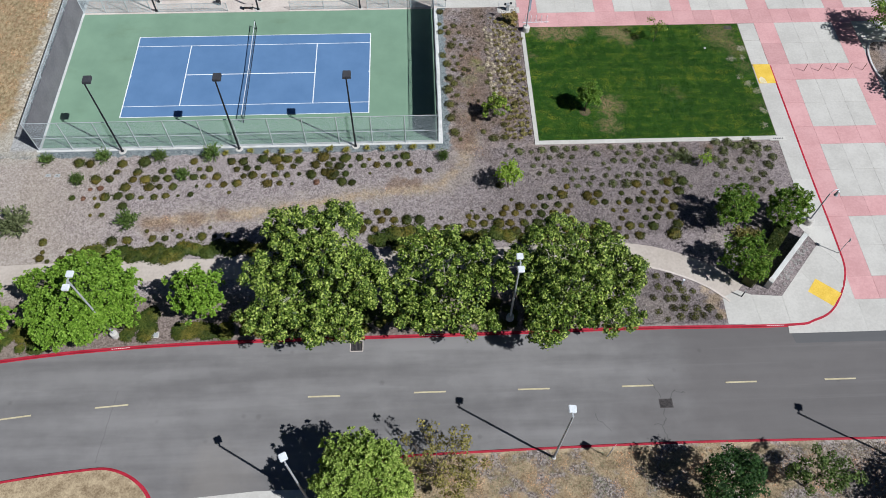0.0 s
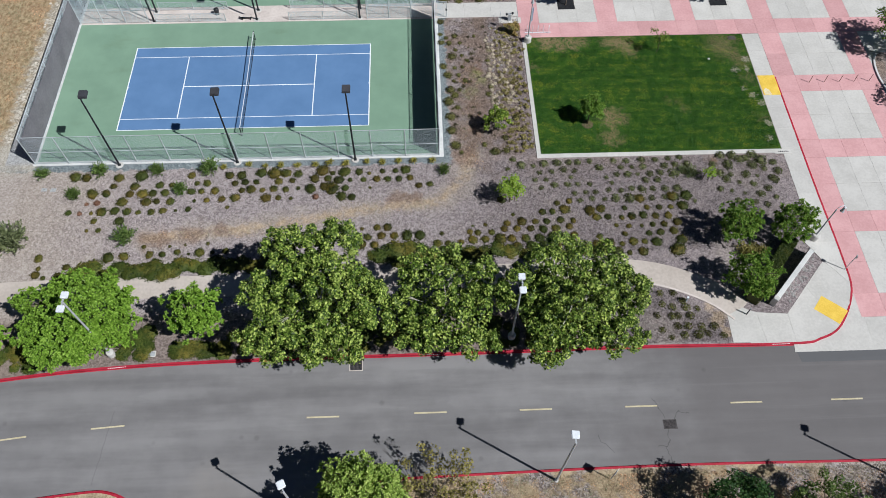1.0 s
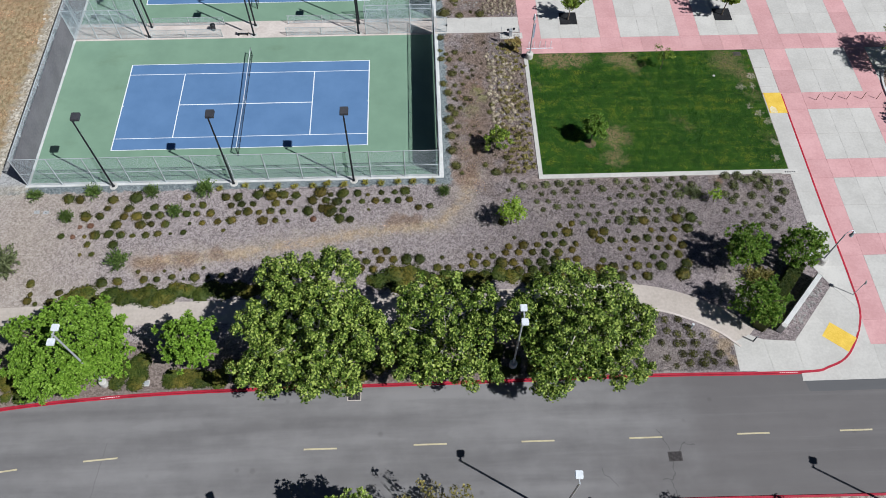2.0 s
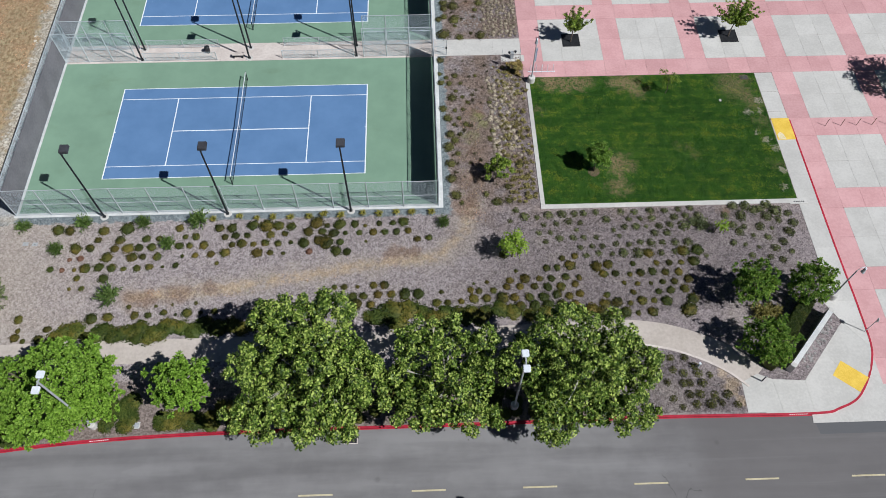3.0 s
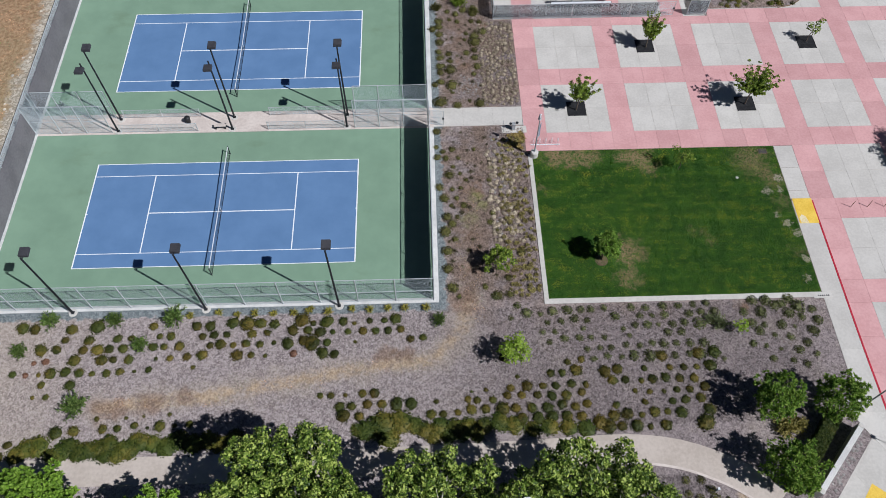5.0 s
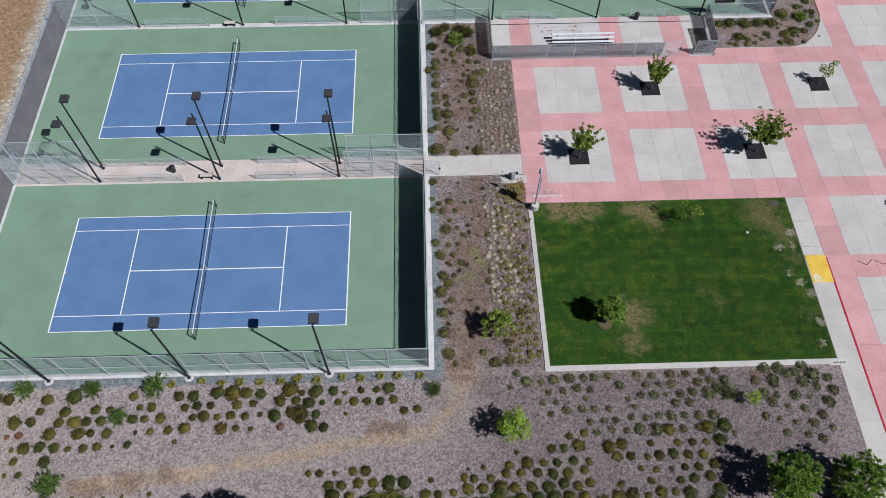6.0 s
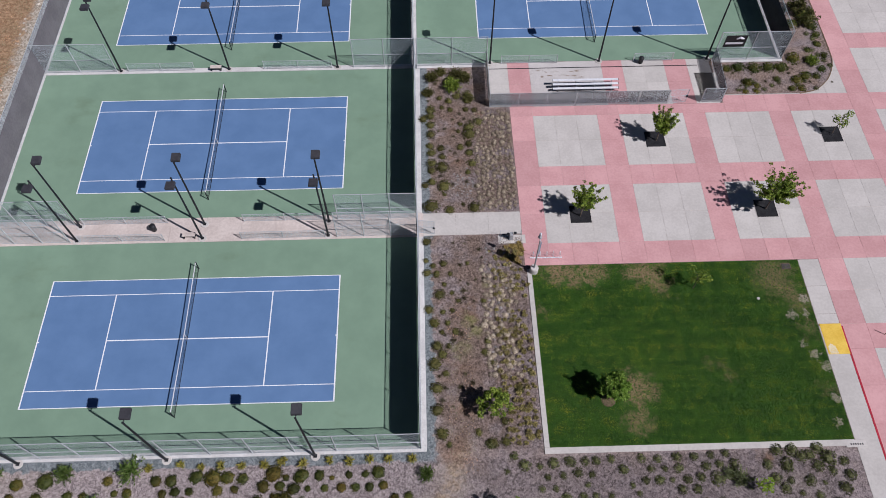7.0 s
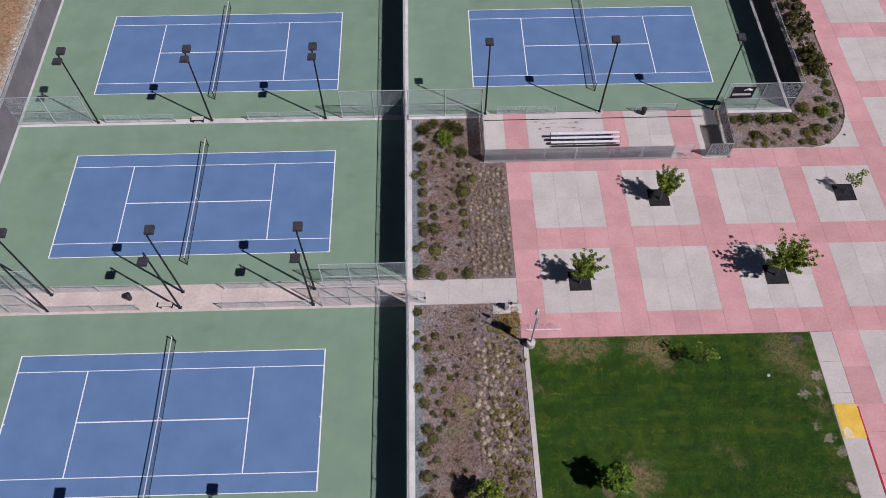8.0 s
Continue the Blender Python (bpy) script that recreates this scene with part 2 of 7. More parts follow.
def dry_bank():
    n = Nodes("dry_bank", 0.95, 0, 0.15)
    p = n.pos()
    fine = n.sums("ADD", n.sums("MULTIPLY", n.noise(p, 7.0, 6, 0.7), 0.5), n.sums("MULTIPLY", n.noise(p, 1.1, 5, 0.65), 0.5))
    col = n.mix(n.step(fine, 0.34, 0.66), (0.20, 0.142, 0.085), (0.54, 0.425, 0.275))
    grey = n.mix(n.step(n.axis(n.cells(p, 9.0), "X"), 0.1, 0.9), (0.155, 0.125, 0.112), (0.42, 0.365, 0.335))
    col = n.mix(n.sums("MULTIPLY", n.step(n.noise(p, 0.4, 5, 0.65), 0.47, 0.60), n.step(n.axis(p, "X"), 4.0, 9.0)), col, grey)
    col = n.mix(n.sums("MULTIPLY", n.step(n.axis(p, "X"), 30.0, 36.0), 0.8), col, grey)
    n.bump(fine, 0.8, 0.05)
    return n.done(col)


def asphalt(name, dark, light, grate=None):
    """Asphalt with lane bands, darker resurfacing to the east and cracks that run out from an iron grate."""
    n = Nodes(name, 0.9, 0, 0.3)
    p = n.pos()
    lanes = n.noise(n.scaled(p, (0.05, 0.55, 1)), 1.0, 4, 0.6)
    blot = n.noise(p, 0.5, 5, 0.6)
    fine = n.noise(p, 30.0, 3)
    mixed = n.sums("ADD", n.sums("ADD", n.sums("MULTIPLY", lanes, 0.55), n.sums("MULTIPLY", blot, 0.25)), n.sums("MULTIPLY", fine, 0.2))
    col = n.mix(n.step(mixed, 0.33, 0.65), dark, light)
    x = n.axis(p, "X")
    wob = n.noise(p, 0.12, 5, 0.6)
    laid = n.step(n.sums("ADD", x, n.sums("MULTIPLY", n.sums("SUBTRACT", wob, 0.5), 40.0)), 14.0, 30.0)
    col = n.mix(n.sums("MULTIPLY", laid, 0.72), col, tuple(v * k for v, k in zip(dark, (0.86, 0.83, 0.82))))
    streak = n.step(n.noise(n.scaled(p, (0.035, 1.6, 1)), 1.0, 5, 0.7), 0.56, 0.70)
    col = n.mix(n.sums("MULTIPLY", streak, 0.10), col, tuple(v * 1.35 for v in light))
    seam = n.step(n.noise(n.scaled(p, (0.06, 0.35, 1)), 1.0, 3, 0.5), 0.50, 0.515)
    col = n.mix(n.sums("MULTIPLY", seam, 0.10), col, tuple(v * 0.7 for v in dark))
    if grate:
        gx, gy = grate
        warp = n.node("ShaderNodeVectorMath", {0: p, 1: n.scaled(n.node("ShaderNodeVectorMath", {0: n.node("ShaderNodeTexNoise", {"Vector": p, "Scale": 1.6, "Detail": 4.0}).outputs["Color"], 1: (0.5, 0.5, 0.5)}, operation="SUBTRACT").outputs[0], (0.9, 0.9, 0))}, operation="ADD").outputs[0]
        for a, b in (((gx - 0.2, gy + 0.4), (gx - 1.0, gy + 1.9)), ((gx + 0.3, gy + 0.4), (gx + 0.9, gy + 1.0)), ((gx - 0.1, gy - 0.4), (gx - 0.5, gy - 1.6)), ((gx - 0.5, gy - 1.6), (gx - 0.4, gy - 3.0)), ((gx - 5.6, gy - 0.6), (gx - 4.6, gy - 1.9)), ((gx - 0.5, gy - 1.6), (gx - 1.1, gy - 1.8)),
                     ((gx + 0.9, gy + 1.0), (gx + 1.5, gy + 0.8))):
            col = n.mix(n.sums("MULTIPLY", n.step(n.along(warp, a, b), 0.055, 0.02), 0.42), col, (0.05, 0.048, 0.046))
        col = n.mix(n.sums("MULTIPLY", n.step(n.along(n.mix(0.25, p, warp), (-18.6, -27.4), (-19.2, -32.8)), 0.05, 0.015), 0.22), col, (0.05, 0.048, 0.046))
        silt = n.sums("ADD", n.near(p, (-10.5, -34.4)), n.sums("MULTIPLY", n.sums("SUBTRACT", n.noise(p, 0.6, 5, 0.65), 0.5), 5.0))
        col = n.mix(n.sums("MULTIPLY", n.step(silt, 4.0, 0.5), 0.35), col, (0.28, 0.25, 0.222))
    spots = n.step(n.cells(p, 0.35, "Distance"), 0.10, 0.04)
    col = n.mix(n.sums("MULTIPLY", spots, 0.22), col, (0.05, 0.045, 0.04))
    n.bump(fine, 0.3, 0.008)
    return n.done(col)


BARE_SPOTS = (((17.9, 10.7), 1.6, 0.95), ((19.4, 10.5), 1.7, 0.9), ((21.2, 10.6), 1.6, 0.85), ((24.6, 10.5), 1.5, 0.9), ((26.0, 10.3), 1.5, 0.9), ((26.4, 9.2), 1.3, 0.7), ((23.2, 0.4), 1.9, 0.9), ((22.8, -2.0), 1.5, 0.8), ((36.0, 9.8), 2.6, 0.7), ((37.4, 7.6), 1.7, 0.6),
                             ((16.3, 7.0), 0.7, 0.5), ((29.5, 2.2), 0.9, 0.4), ((30.4, 1.2), 0.8, 0.4), ((37.6, 5.0), 1.1, 0.45), ((37.9, 0.0), 0.9, 0.4))


def turf():
    n = Nodes("lawn_turf", 0.8, 0, 0.25)
    p = n.pos()
    fine = n.noise(p, 16.0, 5, 0.7)
    broad = n.noise(p, 1.0, 6, 0.7)
    rows = n.noise(n.scaled(p, (0.5, 0.9, 1)), 0.5, 3)
    mixed = n.sums("ADD", n.sums("ADD", n.sums("MULTIPLY", fine, 0.3), n.sums("MULTIPLY", broad, 0.5)), n.sums("MULTIPLY", rows, 0.2))
    col = n.mix(n.step(mixed, 0.38, 0.62), (0.016, 0.050, 0.006), (0.046, 0.112, 0.012))
    mown = n.step(n.noise(n.scaled(p, (0.12, 1.5, 1)), 1.0, 3, 0.5), 0.42, 0.60)
    col = n.mix(n.sums("MULTIPLY", mown, 0.30), col, (0.050, 0.125, 0.014))
    lush = n.step(n.noise(p, 0.22, 4, 0.6), 0.50, 0.66)
    col = n.mix(n.sums("MULTIPLY", lush, 0.35), col, (0.066, 0.140, 0.010))
    bare = n.mix(n.step(fine, 0.3, 0.7), (0.15, 0.098, 0.048), (0.36, 0.255, 0.145))
    wob = n.noise(p, 1.2, 5, 0.65)
    for spot, size, much in BARE_SPOTS:
        d = n.sums("ADD", n.near(p, spot), n.sums("MULTIPLY", n.sums("SUBTRACT", wob, 0.5), 4.5))
        col = n.mix(n.sums("MULTIPLY", n.sums("MULTIPLY", n.step(d, size, size * 0.2), much), n.step(n.noise(p, 5.0, 4, 0.7), 0.36, 0.56)), col, bare)
    for spot, size in (((38.0, 7.7), 0.5), ((36.6, 6.2), 0.5), ((37.8, 6.4), 0.35), ((36.8, 3.8), 0.3), ((37.5, 2.8), 0.5), ((38.1, 1.8), 0.5), ((38.1, -0.8), 0.45), ((37.7, -2.6), 0.4)):
        d = n.sums("ADD", n.near(p, spot), n.sums("MULTIPLY", n.sums("SUBTRACT", n.noise(p, 3.0, 4), 0.5), 1.4))
        col = n.mix(n.sums("MULTIPLY", n.step(d, size, size * 0.4), 0.8), col, (0.46, 0.40, 0.31))
    n.bump(fine, 0.9, 0.06)
    return n.done(col)


def court_paint(name, base, deep, much):
    n = Nodes(name, 0.6, 0, 0.5)
    p = n.pos()
    broad = n.noise(p, 0.35, 5, 0.6)
    fine = n.noise(p, 40.0, 2)
    col = n.mix(n.step(n.sums("ADD", n.sums("MULTIPLY", broad, 0.8), n.sums("MULTIPLY", fine, 0.2)), 0.3, 0.7), deep, base)
    stain = n.step(n.noise(n.scaled(p, (0.6, 1.0, 1)), 0.28, 5, 0.6), 0.56, 0.78)
    col = n.mix(n.sums("MULTIPLY", stain, much), col, tuple(v * k for v, k in zip(deep, (0.72, 0.68, 0.58))))
    n.bump(fine, 0.15, 0.004)
    return n.done(col)


def streaked_concrete():
    """Pale concrete with a band of broken brown streaks behind the bleacher."""
    n = Nodes("streaked_pale_concrete", 0.85, 0, 0.3)
    p = n.pos()
    f = n.noise(p, 5, 5)
    b = n.noise(p, 0.5, 4)
    col = n.mix(n.step(n.sums("ADD", n.sums("MULTIPLY", f, 0.45), n.sums("MULTIPLY", b, 0.55)), 0.34, 0.66), (0.51, 0.482, 0.455), (0.60, 0.572, 0.542))
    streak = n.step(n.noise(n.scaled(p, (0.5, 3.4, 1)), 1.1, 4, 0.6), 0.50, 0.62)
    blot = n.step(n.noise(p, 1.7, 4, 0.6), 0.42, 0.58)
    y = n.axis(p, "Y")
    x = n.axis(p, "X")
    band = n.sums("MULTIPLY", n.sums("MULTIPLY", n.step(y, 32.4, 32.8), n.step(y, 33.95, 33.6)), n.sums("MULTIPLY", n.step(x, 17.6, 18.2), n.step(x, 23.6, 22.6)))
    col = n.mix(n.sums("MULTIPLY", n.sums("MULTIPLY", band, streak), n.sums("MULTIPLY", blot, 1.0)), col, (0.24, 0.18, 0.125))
    n.bump(f, 0.06, 0.01)
    return n.done(col)


GROUND = mulch_ground()
BANK = dry_bank()
FIELD = worn("far_dry_grass", (0.27, 0.20, 0.11), (0.52, 0.43, 0.28), 4.0, 0.2)
ASPHALT = asphalt("road_asphalt", (0.156, 0.147, 0.145), (0.250, 0.237, 0.232), (23.0, -29.7))
ASPHALT_NEW = asphalt("newer_asphalt", (0.132, 0.132, 0.136), (0.184, 0.184, 0.187))
TURF = turf()
CONCRETE = worn("pale_concrete", (0.505, 0.478, 0.438), (0.60, 0.570, 0.525), 5, 0.5, relief=0.06, spread=0.10)
STREAKED = streaked_concrete()
CONCRETE_WARM = worn("warm_concrete", (0.53, 0.455, 0.405), (0.67, 0.59, 0.53), 5, 0.6, relief=0.06, spread=0.06)
PINK = worn("pink_concrete", (0.555, 0.300, 0.296), (0.645, 0.370, 0.365), 5, 0.5, relief=0.06, spread=0.16)
PATHWAY = worn("tan_path_concrete", (0.435, 0.372, 0.318), (0.55, 0.478, 0.418), 4, 0.4)
KERB_WHITE = worn("court_kerb_concrete", (0.52, 0.51, 0.49), (0.70, 0.69, 0.66), 12, 0.8)
RED_PAINT = worn("red_kerb_paint", (0.31, 0.012, 0.028), (0.48, 0.028, 0.055), 9, 0.7, rough=0.6)
YELLOW_MAT = worn("yellow_tactile_paint", (0.72, 0.46, 0.05), (0.86, 0.60, 0.10), 12, 1.0, rough=0.7)
YELLOW_WORN = worn("bleached_tactile_paint", (0.66, 0.54, 0.28), (0.82, 0.74, 0.55), 9, 1.2, rough=0.8)
YELLOW_LINE = worn("faded_yellow_line", (0.46, 0.39, 0.24), (0.62, 0.54, 0.36), 9, 1.2, rough=0.8)
WHITE_LINE = worn("white_court_line", (0.84, 0.85, 0.86), (0.92, 0.925, 0.93), 9, 1.0, rough=0.7)
BLUE = court_paint("blue_court_paint", (0.133, 0.239, 0.428), (0.106, 0.200, 0.37), 0.15)
GREEN = court_paint("green_court_paint", (0.223, 0.340, 0.236), (0.188, 0.292, 0.203), 0.5)
GALVANISED = worn("galvanised_steel", (0.48, 0.51, 0.52), (0.64, 0.67, 0.68), 20, 2, rough=0.45, metal=0.25, relief=0.05)
WIRE = worn("chain_link_wire", (0.50, 0.58, 0.61), (0.62, 0.70, 0.73), 20, 2, rough=0.5, metal=0.0, relief=0.0)
SCREEN = cloth("dark_windscreen_cloth", (0.180, 0.168, 0.178), (0.245, 0.230, 0.242), 0.19)
DARK_SCREEN = cloth("charcoal_windscreen_cloth", (0.044, 0.040, 0.045), (0.066, 0.062, 0.067), 0.48)
COURT_SCREEN = cloth("black_windscreen_cloth", (0.030, 0.029, 0.033), (0.048, 0.046, 0.050), 0.12)
BLACK_STEEL = worn("black_painted_steel", (0.012, 0.014, 0.017), (0.024, 0.026, 0.03), 12, 2, rough=0.5, relief=0.05)
HEAD_TOP = worn("bronze_lamp_housing", (0.040, 0.040, 0.046), (0.062, 0.062, 0.069), 10, 2, rough=0.6, relief=0.05)
WHITE_STEEL = worn("white_painted_steel", (0.66, 0.68, 0.70), (0.8, 0.82, 0.84), 10, 2, rough=0.45, relief=0.05)
GREY_STEEL = worn("grey_painted_steel", (0.34, 0.35, 0.36), (0.46, 0.47, 0.48), 10, 2, rough=0.5, relief=0.05)
ALUMINIUM = worn("aluminium_plank", (0.68, 0.70, 0.73), (0.82, 0.84, 0.86), 18, 2, rough=0.4, metal=0.3, relief=0.05)
NET = worn("black_net_cord", (0.012, 0.013, 0.015), (0.025, 0.026, 0.028), 20, 2, relief=0.0)
NET_TAPE = worn("white_net_tape", (0.7, 0.7, 0.7), (0.82, 0.82, 0.82), 20, 2, relief=0.0)
IRON = worn("black_cast_iron", (0.012, 0.012, 0.014), (0.03, 0.03, 0.032), 14, 2, rough=0.7)
BARK_PALE = worn("pale_plane_bark", (0.36, 0.32, 0.26), (0.62, 0.58, 0.50), 9, 2.2)
BARK = worn("brown_bark", (0.11, 0.085, 0.065), (0.22, 0.175, 0.135), 14, 2.5)
SOIL = worn("brown_soil", (0.11, 0.078, 0.045), (0.22, 0.165, 0.10), 9, 2.0)
RUSTED = worn("rusted_iron_grate", (0.060, 0.052, 0.050), (0.105, 0.092, 0.090), 14, 2, rough=0.8)
STAKE = worn("brown_wooden_stake", (0.16, 0.11, 0.07), (0.26, 0.19, 0.12), 14, 2.5)
STONE = worn("grey_river_stone", (0.19, 0.178, 0.168), (0.37, 0.348, 0.33), 7, 1.0, spread=0.5)
PALE_STONE = worn("pale_tan_stone", (0.42, 0.37, 0.30), (0.64, 0.59, 0.51), 7, 1.0, spread=0.5)
RUBBER = worn("black_plastic", (0.015, 0.015, 0.017), (0.03, 0.03, 0.032), 12, 2, rough=0.5)
BANNER_GREY = worn("blue_grey_banner", (0.16, 0.19, 0.25), (0.26, 0.30, 0.36), 6, 1.5)
BANNER_WHITE = worn("banner_white", (0.6, 0.6, 0.62), (0.75, 0.75, 0.77), 12, 2)
PLANE_LEAF = foliage("plane_leaves", (0.014, 0.034, 0.004), (0.112, 0.182, 0.022), (0.47, 0.55, 0.125), 0.10, rough=0.42)
PALE_LEAF = foliage("pale_green_leaves", (0.150, 0.225, 0.036), (0.32, 0.43, 0.085), (0.54, 0.62, 0.18))
STRIP_LEAF = foliage("strip_shrub_leaves", (0.034, 0.040, 0.011), (0.078, 0.084, 0.024), (0.150, 0.145, 0.052), 0.12, 0.8)
ASH_LEAF = foliage("bright_green_leaves", (0.085, 0.165, 0.012), (0.175, 0.300, 0.028), (0.300, 0.440, 0.066), 0.15)
DARK_LEAF = foliage("deep_green_leaves", (0.016, 0.048, 0.012), (0.036, 0.084, 0.020), (0.075, 0.140, 0.038))
CORNER_LEAF = foliage("corner_tree_leaves", (0.060, 0.128, 0.015), (0.155, 0.265, 0.038), (0.33, 0.43, 0.088))
YOUNG_LEAF = foliage("young_tree_leaves", (0.045, 0.080, 0.008), (0.145, 0.215, 0.022), (0.34, 0.42, 0.072), 0.18)
LIME_LEAF = foliage("lime_green_leaves", (0.14, 0.24, 0.018), (0.25, 0.37, 0.036), (0.37, 0.47, 0.075))
BROWN_LEAF = foliage("sparse_brownish_leaves", (0.095, 0.092, 0.026), (0.195, 0.180, 0.055), (0.36, 0.32, 0.12), 0.18, 0.5)
OLIVE_LEAF = foliage("olive_shrub_leaves", (0.024, 0.029, 0.005), (0.056, 0.061, 0.012), (0.108, 0.103, 0.023), 0.10, 0.7, patches=0.5, size=0.3)
HEDGE_LEAF = foliage("ground_cover_leaves", (0.030, 0.045, 0.007), (0.066, 0.084, 0.014), (0.118, 0.125, 0.027), 0.12, 0.4, patches=0.45, size=0.35)
SAGE_LEAF = foliage("sage_shrub_leaves", (0.045, 0.058, 0.022), (0.088, 0.105, 0.040), (0.155, 0.165, 0.076), 0.12, 0.6)
LAWN_TREE_LEAF = foliage("lawn_tree_leaves", (0.070, 0.145, 0.018), (0.165, 0.285, 0.040), (0.33, 0.45, 0.09))
BUSH_LEAF = foliage("green_bush_leaves", (0.038, 0.075, 0.014), (0.095, 0.165, 0.036), (0.215, 0.290, 0.10), 0.2, 0.4)
PALE_BUSH_LEAF = foliage("grey_green_bush_leaves", (0.085, 0.105, 0.045), (0.165, 0.190, 0.085), (0.30, 0.32, 0.17), 0.25)
WEED_LEAF = foliage("strip_weed_leaves", (0.045, 0.042, 0.026), (0.088, 0.080, 0.046), (0.155, 0.138, 0.078), 0.1, 0.7)
GOLD_BLADE = foliage("golden_grass_blades", (0.14, 0.105, 0.035), (0.28, 0.215, 0.08), (0.44, 0.35, 0.15), 0.2, 0.4)
EDGE_BLADE = foliage("edge_tussock_blades", (0.100, 0.092, 0.032), (0.215, 0.195, 0.074), (0.39, 0.345, 0.155), 0.12, 0.6)
RED_LEAF = foliage("reddish_shrub_leaves", (0.10, 0.05, 0.036), (0.17, 0.088, 0.062), (0.25, 0.145, 0.105), 0.15, 0.3)
YELLOW_BLADE = foliage("yellow_tuft_blades", (0.12, 0.13, 0.02), (0.26, 0.25, 0.05), (0.40, 0.36, 0.10), 0.2, 0.3)
STRAW_BLADE = foliage("straw_blades", (0.20, 0.135, 0.068), (0.40, 0.30, 0.165), (0.58, 0.47, 0.29), 0.15, patches=0.7, size=0.5)
TUSSOCK_BLADE = foliage("dry_tussock_blades", (0.155, 0.128, 0.102), (0.32, 0.278, 0.228), (0.56, 0.505, 0.43), 0.10, 0.5)
GRASS_BLADE = foliage("grass_blades", (0.070, 0.150, 0.014), (0.104, 0.198, 0.020), (0.150, 0.248, 0.029), 0.15, 0.0, 0.85, 0.85, 0.95, 0.42)


# ---- building helpers ----
def empty(name, at=(0, 0, 0), turn=0.0):
    ob = new(name)
    ob.matrix_world = pose(*at, 0, 0, turn)
    return ob


def mesh_of(name, bm, material):
    me = bpy.data.meshes.new(name)
    bm.to_mesh(me)
    bm.free()
    me.materials.append(material)
    return me


def part(name, bm, material, parent=None, label="", m=None):
    """Link a bmesh (or a mesh made before) as one mesh object under a thing or a part."""
    me = bm if isinstance(bm, bpy.types.Mesh) else mesh_of(name, bm, material)
    ob = new(name, me)
    if parent is not None:
        ob.parent = parent
    if m is not None:
        ob.matrix_basis = m
    return tagged(ob, label)


def box(bm, x0, x1, y0, y1, z0, z1, m=None):
    vs = [bm.verts.new((x, y, z)) for z in (z0, z1) for x, y in ((x0, y0), (x1, y0), (x1, y1), (x0, y1))]
    for f in ((3, 2, 1, 0), (4, 5, 6, 7), (0, 1, 5, 4), (1, 2, 6, 5), (2, 3, 7, 6), (3, 0, 4, 7)):
        bm.faces.new([vs[i] for i in f])
    if m is not None:
        bmesh.ops.transform(bm, matrix=m, verts=vs)
    return bm


def made_box(*a, m=None):
    return box(bmesh.new(), *a, m=m)


def prism(bm, outline, z0, z1):
    low = [bm.verts.new((x, y, z0)) for x, y in outline]
    top = [bm.verts.new((x, y, z1)) for x, y in outline]
    n = len(outline)
    bm.faces.new(top)
    bm.faces.new(low[::-1])
    for i in range(n):
        bm.faces.new((low[i], low[(i + 1) % n], top[(i + 1) % n], top[i]))
    bmesh.ops.recalc_face_normals(bm, faces=bm.faces)
    return bm


def tube(bm, points, radii, sides=8, caps=True):
    """A tapered tube through the points."""
    rings = []
    pts = [Vector(p) for p in points]
    for i, p in enumerate(pts):
        d = (pts[min(i + 1, len(pts) - 1)] - pts[max(i - 1, 0)]).normalized()
        u = d.cross(Vector((0, 0, 1)) if abs(d.z) < 0.95 else Vector((1, 0, 0))).normalized()
        v = d.cross(u)
        r = radii[i] if isinstance(radii, (list, tuple)) else radii
        rings.append([bm.verts.new(p + (u * math.cos(k * math.tau / sides) + v * math.sin(k * math.tau / sides)) * r) for k in range(sides)])
    for a, b in zip(rings, rings[1:]):
        for k in range(sides):
            bm.faces.new((a[k], a[(k + 1) % sides], b[(k + 1) % sides], b[k]))
    if caps:
        bm.faces.new(rings[0][::-1])
        bm.faces.new(rings[-1])
    return bm


def made_tube(points, radii, sides=8):
    return tube(bmesh.new(), points, radii, sides)


def smooth_line(points, steps=6):
    """A Catmull-Rom line through points in plan."""
    pts = [Vector(p) for p in points]
    pts = [pts[0] * 2 - pts[1], *pts, pts[-1] * 2 - pts[-2]]
    out = []
    for a, b, c, d in zip(pts, pts[1:], pts[2:], pts[3:]):
        for k in range(steps):
            t = k / steps
            out.append(0.5 * ((2 * b) + (c - a) * t + (2 * a - 5 * b + 4 * c - d) * t * t + (3 * b - a - 3 * c + d) * t ** 3))
    out.append(pts[-2])
    return out


def offset_line(line, d):
    """The line moved to its left by d."""
    out = []
    for i, p in enumerate(line):
        t = (line[min(i + 1, len(line) - 1)] - line[max(i - 1, 0)]).normalized()
        out.append(p + Vector((-t.y, t.x)) * d)
    return out


def ribbon(bm, left, right, z0, z1):
    """A strip with thickness between two lines in plan."""
    q = [[bm.verts.new((p.x, p.y, z)) for p, z in ((a, z0), (a, z1), (b, z1), (b, z0))] for a, b in zip(left, right)]
    for a, b in zip(q, q[1:]):
        for k in range(4):
            bm.faces.new((a[k], a[(k + 1) % 4], b[(k + 1) % 4], b[k]))
    bm.faces.new(q[0])
    bm.faces.new(q[-1][::-1])
    bmesh.ops.recalc_face_normals(bm, faces=bm.faces)
    return bm


def polygons(name, verts, faces, material):
    me = bpy.data.meshes.new(name)
    me.from_pydata(verts.tolist() if hasattr(verts, "tolist") else verts, [], faces.tolist() if hasattr(faces, "tolist") else faces)
    me.materials.append(material)
    return me


